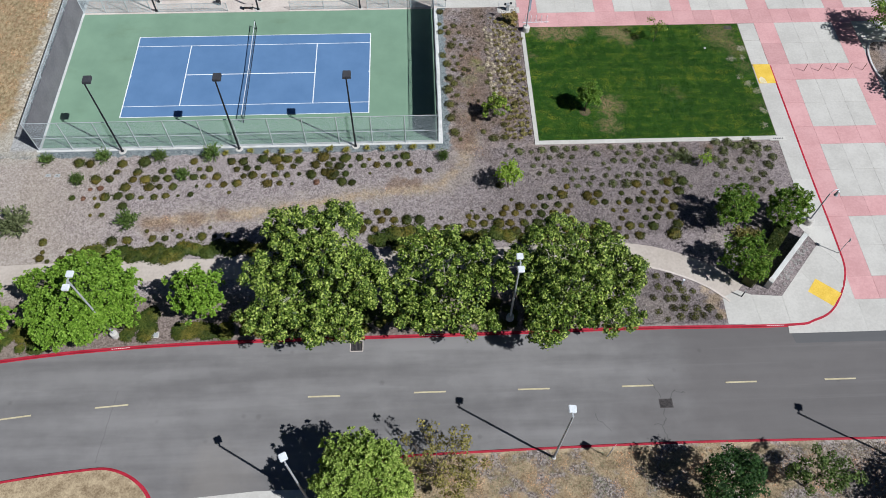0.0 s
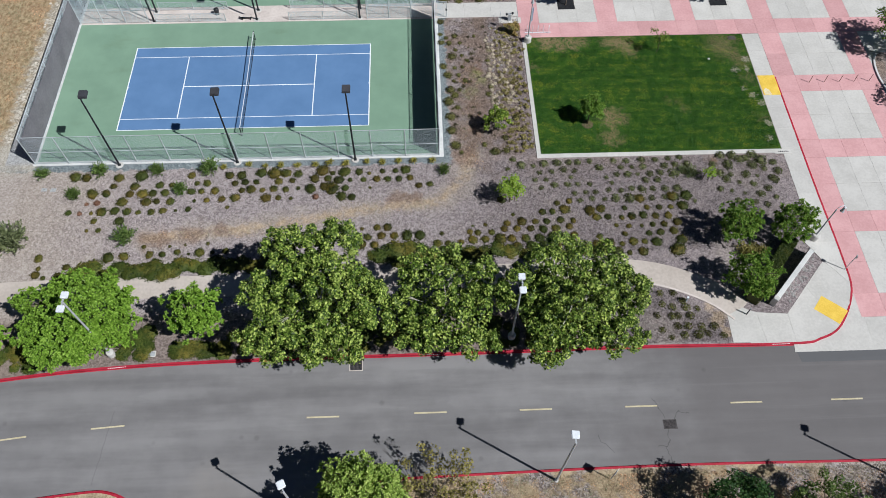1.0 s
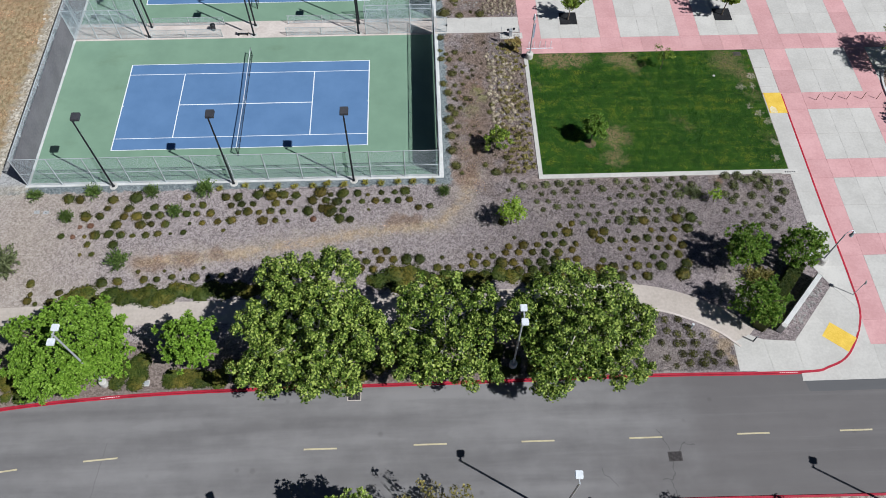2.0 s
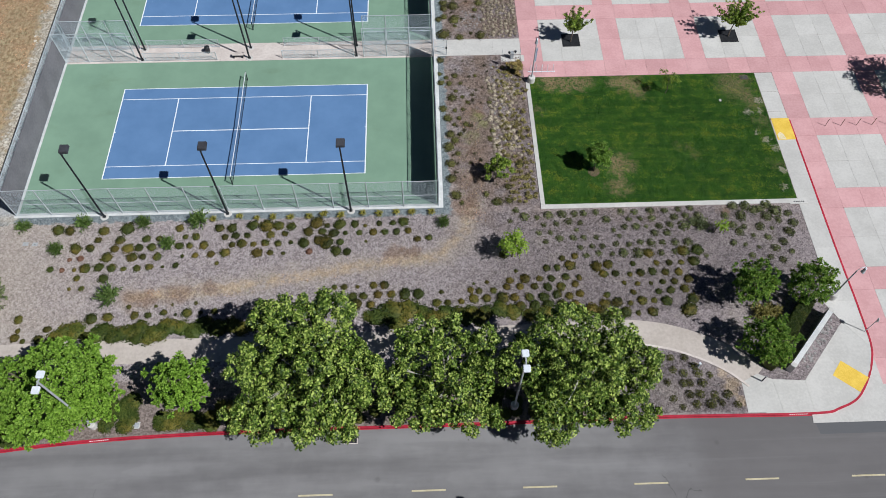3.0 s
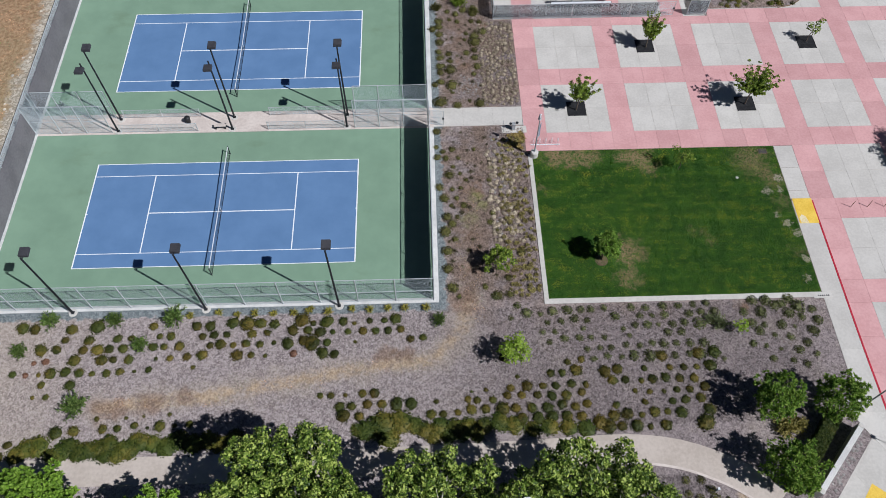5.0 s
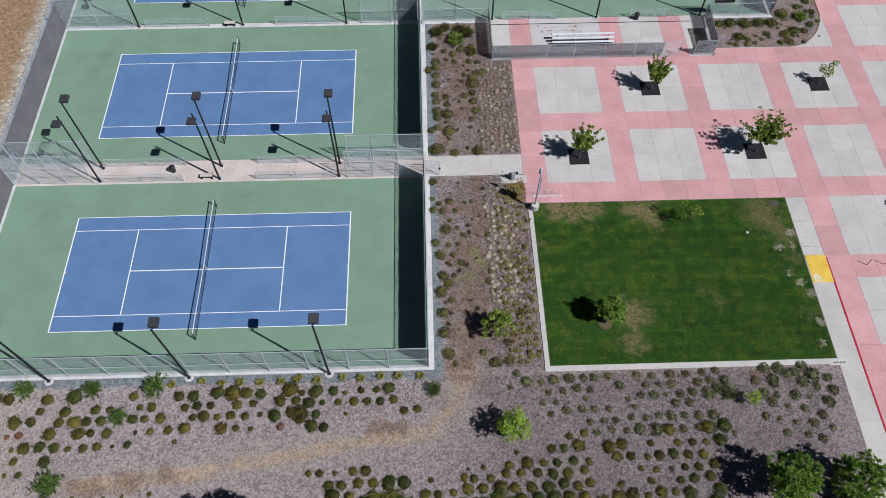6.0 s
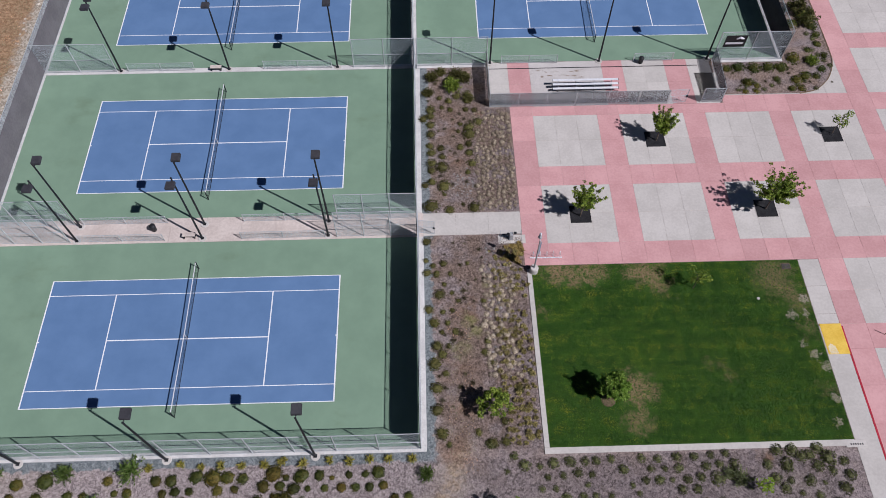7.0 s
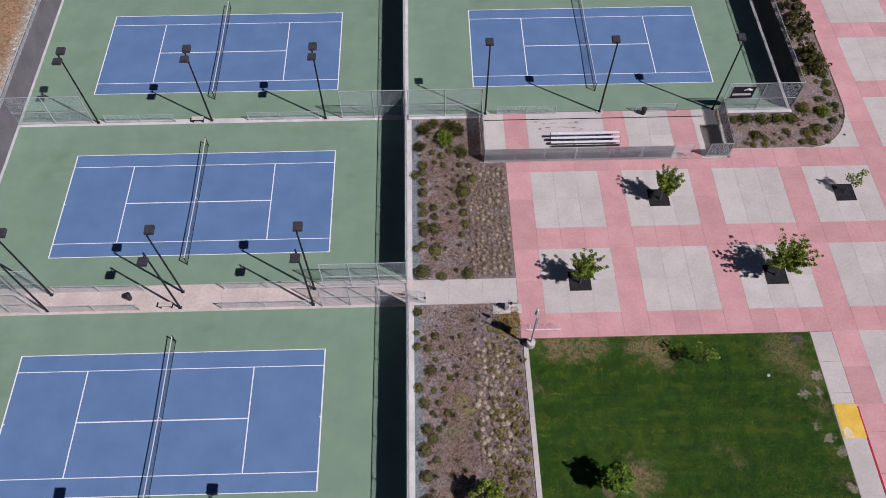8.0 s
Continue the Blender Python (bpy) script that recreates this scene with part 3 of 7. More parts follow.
# ---- the large structure ----
KERB_N = smooth_line([(40.42, 5.2), (40.42, -2), (40.42, -9), (40.5, -15.5), (40.25, -19.0), (38.4, -22.1), (36.4, -23.25), (33.8, -23.62), (22, -23.5), (8, -23.62), (-9, -23.68), (-19.5, -24.0), (-28.2, -24.8), (-40, -26.6), (-70, -32)])
KERB_S = smooth_line([(90, -33.2), (38.7, -32.85), (23.2, -32.72), (8.8, -32.92), (1.5, -33.2), (-1.2, -34.2), (-2.6, -36.2), (-3.0, -41), (-3.2, -60)])
KERB_W = smooth_line([(-14.0, -60), (-14.0, -38.5), (-14.6, -35.9), (-15.9, -34.3), (-17.9, -33.35), (-20.2, -33.35), (-25.6, -34.0), (-36, -35.6), (-70, -42)])
ROAD_Z = -0.14

part("ground", made_box(-2500, 2500, -2500, 2500, -3.0, -0.30), FIELD)
tagged(bpy.data.objects["ground"], "dry grassland reaching to the horizon", "ground", kind="structure")

bed = bmesh.new()
inner = offset_line(KERB_N, -0.16)
prism(bed, [(38.5, 60), (-160, 60), (-160, -32)] + [(p.x, p.y) for p in inner[::-1] if p.x > -68] + [(40.3, 11.4), (38.5, 11.4)], -0.6, 0.0)
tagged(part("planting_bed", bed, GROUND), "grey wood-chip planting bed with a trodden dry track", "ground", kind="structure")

tagged(part("road", prism(bmesh.new(), [(120, -60), (120, -15), (41, -15), (40.7, -22), (0, -22), (-75, -22), (-160, -38), (-160, -60)], -0.6, ROAD_Z), ASPHALT), "worn grey asphalt road with faint cracks", "road", kind="structure")
tagged(part("road", prism(bmesh.new(), [(34.15, -24.2), (120, -24.3), (120, -26.3), (60, -25.8), (46, -25.35), (40, -25.1), (34.3, -25.1)], ROAD_Z - 0.1, ROAD_Z + 0.004), ASPHALT_NEW), "newer darker asphalt patch on the road", "road", kind="structure")
bank = [(p.x, p.y) for p in offset_line(KERB_S, 0.16)]
tagged(part("bank", prism(bmesh.new(), bank + [(90, -60)], -0.6, 0.0), BANK), "roadside bank of dry straw grass and mulch", "ground", kind="structure")
bank = [(p.x, p.y) for p in offset_line(KERB_W, 0.16)]
tagged(part("bank", prism(bmesh.new(), bank + [(-70, -60)], -0.6, 0.0), BANK), "roadside bank of short dry grass inside a red kerb", "ground", kind="structure")

for line, side, label in ((KERB_N, -1, "red-painted concrete kerb along the planting bed"), (KERB_S, 1, "red-painted concrete kerb along the dry bank"), (KERB_W, 1, "red-painted concrete kerb round the driveway corner")):
    strip = ribbon(bmesh.new(), line, offset_line(line, side * 0.16), -0.5, 0.02)
    kerb = tagged(part("kerb", strip, RED_PAINT), label, "kerb", kind="structure")
    gutter = ribbon(bmesh.new(), line, offset_line(line, side * -0.07), -0.5, ROAD_Z + 0.012)
    part("painted_face", gutter, RED_PAINT, kerb)
tagged(part("gutter", prism(bmesh.new(), [(-13.9, -35.72), (-7.5, -35.24), (-3.9, -35.22), (-3.9, -36.4), (-13.9, -36.9)], -0.5, ROAD_Z + 0.006), CONCRETE), "pale concrete gutter across the driveway mouth", "gutter", kind="structure")

# white stencil bars on the red kerb
for x, y, a in ((-19.0, -24.04, 4), (5.3, -23.70, 0), (33.0, -23.68, 0)):
    mark = tagged(empty("kerb_marking", (x, y, 0.024), a), "row of small white painted bars on the red kerb", "marking", kind="structure")
    for k in range(9):
        part("bar", made_box(-0.7 + k * 0.16, -0.60 + k * 0.16, 0.06, 0.11, -0.01, 0.002), WHITE_LINE, mark)

# centre line of the road
dashes = tagged(empty("centre_line", (0, 0, ROAD_Z)), "faded yellow dashed centre line on asphalt", "road marking", kind="structure")
for x, y, turn in ((-33.9, -30.4, 9), (-25.9, -29.27, 6.5), (-18.85, -28.62, 4), (-2.95, -28.34, 0), (5.1, -28.26, 0), (13.05, -28.27, 0), (21.05, -28.27, 0), (29.1, -28.21, 0), (36.85, -28.2, 0), (44.9, -28.2, 0), (52.9, -28.2, 0)):
    part("dash", made_box(-1.22, 1.22, -0.06, 0.06, -0.05, 0.012), YELLOW_LINE, dashes, m=pose(x, y, 0, 0, 0, turn))

# footpath of tan concrete, with joints
PATH_MID = smooth_line([(-75, -24), (-50, -18.6), (-38, -17.6), (-29, -17.1), (-20, -16.95), (-9, -16.95), (6, -16.75), (15, -16.5), (20.5, -16.35), (24.2, -16.85), (27.2, -18.0), (29.2, -19.2), (30.6, -20.5)], 5)
footpath = tagged(part("footpath", ribbon(bmesh.new(), offset_line(PATH_MID, 1.02), offset_line(PATH_MID, -1.02), -0.3, 0.018), PATHWAY), "curving tan concrete footpath beside the shrubs", "footpath", kind="structure")
edge = ribbon(bmesh.new(), offset_line(PATH_MID[38:], -1.02), offset_line(PATH_MID[38:], -1.2), -0.3, 0.06)
part("edging", edge, CONCRETE_WARM, footpath)

# lawn with its concrete mow strip
tagged(part("lawn", made_box(15.95, 38.45, -3.95, 11.38, -0.5, 0.03), TURF), "mown green lawn with bare brown patches", "lawn", kind="structure")
strip = tagged(empty("lawn_edging"), "pale concrete mow strip round the lawn", "edging", kind="structure")
for i in range(7):
    x0 = 15.55 + i * 3.27
    part("edging_block", made_box(x0, x0 + 3.262, -4.42, -3.96, -0.4, 0.06), CONCRETE, strip)
for i in range(5):
    y0 = -3.95 + i * 3.0
    part("edging_block", made_box(15.56, 15.94, y0, y0 + 2.993, -0.4, 0.06), CONCRETE, strip)
drain = tagged(empty("drain_block", (38.9, -4.2, 0)), "pale concrete block with a dark slotted drain", "drain")
part("block", made_box(-1.2, 0.35, -0.34, 0.2, -0.4, 0.07), CONCRETE, drain)
for k in range(6):
    part("slot", made_box(-0.85 + k * 0.17, -0.76 + k * 0.17, -0.18, -0.05, 0.0, 0.074), IRON, drain)


# tennis courts
LENGTH, WIDTH = 23.77, 10.97


def court(x, y, pad, label, turn=0.0):
    """A court whose south-east doubles corner stands at x, y; pad: its green surround, x0, x1, y0, y1."""
    base = tagged(part("tennis_court", made_box(*pad, -0.4, 0.020), GREEN), label, "tennis court", kind="structure")
    m = pose(x, y, 0, 0, 0, turn)
    part("playing_surface", made_box(-LENGTH, 0, 0, WIDTH, 0, 0.024), BLUE, base, "blue acrylic playing surface", m)
    w = 0.045
    mid = WIDTH / 2
    lines = [(-LENGTH, 0, 0, 0.06), (-LENGTH, 0, WIDTH - 0.06, WIDTH), (-LENGTH, -LENGTH + 0.1, 0.06, WIDTH - 0.06), (-0.1, 0, 0.06, WIDTH - 0.06),
             (-LENGTH + 0.1, -0.1, 1.37, 1.43), (-LENGTH + 0.1, -0.1, WIDTH - 1.43, WIDTH - 1.37),
             (-LENGTH / 2 - 6.4 - w, -LENGTH / 2 - 6.4 + w, 1.43, WIDTH - 1.43), (-LENGTH / 2 + 6.4 - w, -LENGTH / 2 + 6.4 + w, 1.43, WIDTH - 1.43),
             (-LENGTH / 2 - 6.4 + w, -LENGTH / 2 + 6.4 - w, mid - w, mid + w), (-LENGTH + 0.1, -LENGTH + 0.2, mid - w, mid + w), (-0.2, -0.1, mid - w, mid + w)]
    for a, b, c, d in lines:
        part("court_line", made_box(a, b, c, d, 0, 0.028), WHITE_LINE, base, "white painted line", m)
    return base


court(0, 0, (-30.15, 6.45, -3.55, 14.5), "blue tennis court with green surround beside the planting bed")
court(-0.15, 19.83, (-30.15, 6.3, 17.0, 34.35), "blue tennis court with green surround behind the passage")
court(-0.3, 38.33, (-30.15, 6.0, 34.95, 56), "blue tennis court with green surround at the far end")
court(36.66, 38.36, (6.6, 43.0, 34.95, 56), "blue tennis court with green surround behind the patio")

kerbs = tagged(empty("court_kerb"), "white concrete kerb strip under the court fence", "kerb", kind="structure")
for a in ((-30.5, 6.95, -4.0, -3.56), (-30.5, -30.16, -3.55, 56), (6.46, 6.95, -3.55, 14.5), (6.31, 6.85, 17.0, 34.3), (6.02, 6.58, 34.9, 56), (-30.15, 6.3, 34.36, 34.94), (6.6, 13.5, 34.36, 34.94), (36.4, 43.35, 34.36, 34.94), (43.02, 43.4, 34.95, 56)):
    part("kerb_strip", made_box(*a, -0.4, 0.045), KERB_WHITE, kerbs)

# passage between the courts
passage = tagged(empty("passage"), "beige concrete passage between the tennis courts", "pavement", kind="structure")
x = -30.15
while x < 6.0:
    part("slab", made_box(x, x + 3.04 if x < 2 else 6.955, 14.51, 16.99, -0.4, 0.03), CONCRETE_WARM, passage)
    x += 3.05
for k in range(3):
    part("slab", made_box(6.96 + k * 2.83, 6.96 + k * 2.83 + 2.82, 14.62, 16.9, -0.4, 0.025), CONCRETE, passage)

# plaza of pale bays and pink bands; one slab after another
X_CUTS, Y_CUTS = [], []
for k in range(6):
    x0 = 15.45 + k * 8.27
    X_CUTS.append((x0, x0 + 2.13, True))
    X_CUTS += [(x0 + 2.13 + j * 2.047, x0 + 2.13 + (j + 1) * 2.047, False) for j in range(3)]
for k in range(-4, 5):
    y0 = 11.42 + k * 8.2
    Y_CUTS.append((y0, y0 + 2.15, True))
    Y_CUTS += [(y0 + 2.15 + j * 3.025, y0 + 2.15 + (j + 1) * 3.025, False) for j in range(2)]


def drop_at(y):
    """The drive sinks from the plaza to the road."""
    return 0.0 if y > 5.2 else max(ROAD_Z + 0.03, (y - 5.2) * 0.012)


plaza = tagged(empty("plaza"), "plaza paved in pale concrete bays and pink bands", "pavement", kind="structure")
shared = {}


def slab(x0, x1, y0, y1, material, parent, z0=0.0, z1=0.0, name="slab"):
    g = 0.007
    key = (round(x1 - x0, 3), round(y1 - y0, 3), round(z1 - z0, 3), material.name)
    if key not in shared:
        bm = made_box(g, x1 - x0 - g, g, y1 - y0 - g, -0.3, 0.02)
        for v in bm.verts:
            v.co.z += (z1 - z0) * v.co.y / (y1 - y0)
        shared[key] = mesh_of("slab", bm, material)
    return part(name, shared[key], material, parent, m=pose(x0, y0, z0))


for x0, x1, px in X_CUTS:
    for y0, y1, py in Y_CUTS:
        mx, my = (x0 + x1) / 2, (y0 + y1) / 2
        if my < 11.4 and mx < 40.3 or my < -21 or my > 58 or mx > 62:
            continue
        if my > 29.2 and mx < 34.8:
            continue
        if my > 34 and mx < 44:
            continue
        if 36 < mx < 48.6 and my > 30:
            px = py = False
        if y0 < 29.0 < y1 and mx < 36:
            y1 = 29.0
        pale = not (px or py)
        slab(x0, x1, y0, y1, CONCRETE if pale else PINK, plaza, drop_at(y0), drop_at(y1))
for k in range(8):
    slab(40.45 + k * 2.7, 40.45 + (k + 1) * 2.7, -24.25, -21.38, CONCRETE, plaza, ROAD_Z + 0.0, drop_at(-21.38))
apron = bmesh.new()
rim = []
for x, y in ((40.4, -15.5), (40.28, -18.0), (40.18, -19.0), (39.6, -20.2), (38.75, -21.38), (38.2, -21.9), (36.4, -23.0), (34.1, -23.5), (34.0, -24.25)):
    z = drop_at(y) + 0.018 if y > -21.4 else ROAD_Z + 0.018 + (drop_at(-21.38) - ROAD_Z) * (y + 24.25) / 2.87
    rim.append([apron.verts.new(p) for p in ((x, y, z), (40.452, y, z), (40.452, y, -0.4), (x, y, -0.4))])
for a, b in zip(rim, rim[1:]):
    for k in range(4):
        apron.faces.new((a[k], a[(k + 1) % 4], b[(k + 1) % 4], b[k]))
apron.faces.new(rim[0])
apron.faces.new(rim[-1])
bmesh.ops.recalc_face_normals(apron, faces=apron.faces)
part("apron", apron, CONCRETE, plaza)
part("plaza_bedding", made_box(15.4, 66, -21.4, 60, -0.5, -0.16), CONCRETE_WARM, plaza)
for x0, x1, y0, y1 in ((15.5, 40.3, 11.45, 29), (40.3, 62, 5.3, 29.9), (48.7, 62, 29.9, 57)):
    part("plaza_bedding", made_box(x0, x1, y0, y1, -0.16, 0.008), CONCRETE_WARM, plaza)

# patio with the bleachers
patio = tagged(empty("patio"), "fenced concrete patio with pink bands beside the court", "pavement", kind="structure")
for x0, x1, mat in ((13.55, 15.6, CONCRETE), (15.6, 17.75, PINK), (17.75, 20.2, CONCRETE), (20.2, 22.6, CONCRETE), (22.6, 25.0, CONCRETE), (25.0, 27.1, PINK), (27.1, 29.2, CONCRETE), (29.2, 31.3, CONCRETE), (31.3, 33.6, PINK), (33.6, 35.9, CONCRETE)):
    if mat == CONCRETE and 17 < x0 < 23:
        mat = STREAKED
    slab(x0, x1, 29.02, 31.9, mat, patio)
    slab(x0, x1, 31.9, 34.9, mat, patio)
part("patio_bedding", made_box(13.57, 35.88, 29.04, 34.88, -0.2, 0.008), CONCRETE_WARM, patio)

# kerbed beds beside the plaza
curve = smooth_line([(43.9, 30.05), (45.6, 30.5), (47.2, 31.9), (48.2, 33.9), (48.45, 36.0), (48.5, 42), (48.5, 56)], 5)
ne_bed = tagged(part("planting_bed", prism(bmesh.new(), [(36.35, 34.3), (36.35, 30.05)] + [(p.x, p.y) for p in curve] + [(43.42, 56), (43.42, 34.3)], -0.3, 0.05), GROUND), "planting bed with mulch and shrubs beside the court fence", "ground", kind="structure")
part("steel_edging", ribbon(bmesh.new(), curve, offset_line(curve, -0.08), -0.2, 0.09), STAKE, ne_bed)

# pavement along the drive and round the corner
walk_slabs = tagged(empty("pavement"), "pale concrete pavement with joints at the corner", "pavement", kind="structure")
for k in range(10):
    y0 = -14.2 + k * 2.56
    y1 = y0 + 2.55
    if y0 < 2.78 < y1:
        y1 = 2.77
    if y0 < 5.4 < y1:
        y0 = 5.41
    slab(38.5, 40.25, y0, y1, CONCRETE, walk_slabs, 0.0, 0.0)
for outline in ([(38.5, -14.22), (40.25, -14.22), (40.2, -18.2), (38.66, -16.1), (37.6, -14.1)], [(38.64, -16.13), (40.18, -18.24), (39.6, -20.2), (38.2, -21.8), (36.55, -18.75)],
                [(36.53, -18.78), (38.17, -21.83), (36.4, -22.95), (34.3, -23.4), (34.26, -20.98)], [(34.24, -21.0), (34.28, -23.4), (31.95, -23.4), (31.76, -20.78)], [(31.74, -20.78), (31.93, -23.4), (29.25, -23.35), (29.33, -20.95), (30.7, -20.28)]):
    part("slab", prism(bmesh.new(), outline, -0.3, 0.022), CONCRETE, walk_slabs)
part("slab", prism(bmesh.new(), [(37.5, -13.4), (38.5, -13.9), (38.5, -12.6), (38.0, -12.6)], -0.3, 0.022), CONCRETE, walk_slabs)
edge_line = [(p.x, p.y) for p in inner if p.x > 29.3]
part("pavement_bed", prism(bmesh.new(), edge_line + [(29.3, -20.95), (30.7, -20.3), (31.75, -20.75), (34.25, -20.95), (38.65, -16.1), (37.6, -14.0), (38.52, -13.0), (38.52, 5.2)], -0.4, 0.012), CONCRETE, walk_slabs)
for outline, label in (([(38.6, 2.78), (40.3, 2.78), (40.3, 5.4), (38.6, 5.4)], "yellow tactile ramp beside the lawn"), ([(36.52, -20.6), (37.5, -19.42), (39.25, -20.86), (38.22, -22.02)], "yellow tactile ramp at the rounded corner")):
    ramp = tagged(part("tactile_ramp", prism(bmesh.new(), outline, -0.3, 0.03), YELLOW_MAT), label, "tactile paving", kind="structure")
    o = [Vector(p) for p in outline]
    dome = bmesh.new()
    for i in range(1, 18):
        for j in range(1, 12):
            p = (o[0].lerp(o[1], j / 12)).lerp(o[3].lerp(o[2], j / 12), i / 18)
            tube(dome, [(p.x, p.y, 0.028), (p.x, p.y, 0.036)], [0.03, 0.02], 5)
    tagged(part("dome_field", dome, YELLOW_MAT, ramp), kind="stuff")
    if outline[0][1] > 0:
        part("worn_patch", prism(bmesh.new(), [(38.75, 2.82), (39.42, 2.82), (39.3, 3.45), (39.0, 3.7), (38.7, 3.4)], 0.0, 0.0335), YELLOW_WORN, ramp, "bleached worn corner")


# ---- fences ----
link_panels = {}


def link_panel(w, z0, z1):
    """Chain link: two families of slanting wires in a panel of w by z0..z1, in the xz plane."""
    key = (round(w, 2), z0, z1)
    if key in link_panels:
        return link_panels[key]
    h = z1 - z0
    verts, faces = [], []
    r = 0.0028
    c = -h
    while c < w:
        for flip in (0, 1):
            s0, s1 = max(0.0, -c), min(h, w - c)
            if s1 - s0 < 0.02:
                continue
            a = (c + s0, s0)
            b = (c + s1, s1)
            if flip:
                a, b = (w - a[0], a[1]), (w - b[0], b[1])
            n = len(verts)
            verts += [(a[0] - r, 0.003 * flip, z0 + a[1] + r), (a[0] + r, 0.003 * flip, z0 + a[1] - r), (b[0] + r, 0.003 * flip, z0 + b[1] - r), (b[0] - r, 0.003 * flip, z0 + b[1] + r)]
            if flip:
                verts[n:] = [(a[0] - r, 0.003, z0 + a[1] - r), (a[0] + r, 0.003, z0 + a[1] + r), (b[0] + r, 0.003, z0 + b[1] + r), (b[0] - r, 0.003, z0 + b[1] - r)]
            faces.append((n, n + 1, n + 2, n + 3))
        c += 0.075
    link_panels[key] = polygons("chain_link", verts, faces, WIRE)
    return link_panels[key]


post_meshes = {}


def fence(p0, p1, height, label, screen=0.0, spacing=3.05, mid=True, steel=None, wire=True, name="chain_link_fence", group="", weave=None):
    """A fence from p0 to p1 with posts, rails, chain link and, to the height screen, windscreen cloth."""
    steel = steel or GALVANISED
    run = Vector(p1) - Vector(p0)
    length = run.length
    ob = tagged(empty(name, (*p0, 0.03), math.degrees(math.atan2(run.y, run.x))), label, "fence", group)
    n = max(1, round(length / spacing))
    step = length / n
    key = (height, steel.name)
    if key not in post_meshes:
        bm = made_tube([(0, 0, 0), (0, 0, height)], 0.045 if height > 2 else 0.033, 7)
        tube(bm, [(0, 0, height), (0, 0, height + 0.05)], [0.045, 0.02], 7)
        post_meshes[key] = mesh_of("post", bm, steel)
    for i in range(n + 1):
        part("post", post_meshes[key], steel, ob, m=pose(i * step, 0, 0))
    part("top_rail", made_tube([(0, 0, height), (length, 0, height)], 0.034 if height > 2 else 0.022, 6), steel, ob)
    if mid:
        part("mid_rail", made_tube([(0, 0, height * 0.45), (length, 0, height * 0.45)], 0.03, 6), steel, ob)
    part("bottom_rail", made_tube([(0, 0, 0.1), (length, 0, 0.1)], 0.02, 6), steel, ob)
    for i in range(n):
        if wire:
            part("chain_link", link_panel(step, 0.06, height), WIRE, ob, m=pose(i * step, 0.03, 0))
        if screen:
            cloth = bmesh.new()
            k = 6
            for face, back in ((0, -0.06), (1, 0.0)):
                rows = [[cloth.verts.new((step * a / k, back - 0.03 * math.sin(math.pi * a / k) * (0.4 + b), 0.24 + (screen - 0.24) * b)) for a in range(k + 1)] for b in (0, 0.5, 1)]
                for r0, r1 in zip(rows, rows[1:]):
                    for a in range(k):
                        quad = (r0[a], r0[a + 1], r1[a + 1], r1[a])
                        cloth.faces.new(quad if face == 0 else quad[::-1])
            part("windscreen", cloth, weave or SCREEN, ob, "dark windscreen cloth", m=pose(i * step, 0, 0))
    return ob


TALL = 3.66
fence((-30.3, -3.78), (6.52, -3.78), TALL, "tall galvanised chain-link fence on a white kerb")
fence((-30.3, -3.78), (-30.3, 14.6), TALL, "tall chain-link fence with dark windscreen along the dry field", 3.1)
fence((-30.3, 16.95), (-30.3, 34.6), TALL, "tall chain-link fence with dark windscreen along the dry field", 3.1)
fence((-30.3, 34.6), (-30.3, 56), TALL, "tall chain-link fence with dark windscreen along the dry field", 3.1)
fence((-30.3, 14.6), (-30.3, 16.95), TALL, "tall chain-link fence closing the passage")
fence((6.52, 14.55), (6.52, -3.78), TALL, "tall chain-link fence with dark windscreen beside the shrub strip", 3.1, weave=COURT_SCREEN)
fence((6.38, 34.55), (6.42, 17.05), TALL, "tall chain-link fence with dark windscreen beside the shrub strip", 3.1, weave=COURT_SCREEN)
fence((6.15, 56), (6.28, 34.7), TALL, "tall chain-link fence with dark windscreen between two courts", 3.1, weave=COURT_SCREEN)
for y in (14.72, 16.5):
    fence((-30.3, y), (-23.2, y), TALL, "tall chain-link fence at the end of the passage", spacing=2.35)
    fence((-0.45, y), (6.42, y), TALL, "tall chain-link fence at the gate end of the passage", spacing=2.3)
    for a, b in ((-22.4, -15.2), (-8.6, -1.5)):
        fence((a, y), (b, y), 1.05, "low galvanised rail fence beside the passage", 0, 3.6, False, group="low passage fences")
fence((-30.3, 34.65), (-23.2, 34.65), TALL, "tall chain-link fence between two courts")
fence((0.3, 34.65), (6.4, 34.65), TALL, "tall chain-link fence between two courts")
for a, b in ((-22.0, -15.5), (-8.6, -1.9)):
    fence((a, 34.65), (b, 34.65), 1.05, "low galvanised rail fence between two courts", 0, 3.4, False, group="low court fences")
fence((6.6, 34.65), (13.5, 34.65), TALL, "tall chain-link fence beside the shrub strip")
for a, b in ((15.0, 20.6), (28.3, 32.2)):
    fence((a, 34.75), (b, 34.75), 1.05, "low galvanised rail fence beside the patio", 0, 2.9, False, group="low patio fences")
SIX = 1.83
fence((13.5, 34.7), (13.5, 29.05), SIX, "screened fence with dark windscreen at the end of the patio", 1.8, 2.9, False, weave=DARK_SCREEN)
for a, b in ((21.7, 13.5), (27.75, 21.8), (30.6, 27.85)):
    fence((a, 29.05), (b, 29.05), SIX, "patio fence with dark windscreen cloth facing the plaza", 1.75, 3.0, False, GREY_STEEL, weave=DARK_SCREEN)
fence((35.95, 29.15), (36.2, 34.6), SIX, "dark screened gate fence beside the shrub bed", 1.8, 2.8, False, weave=DARK_SCREEN)
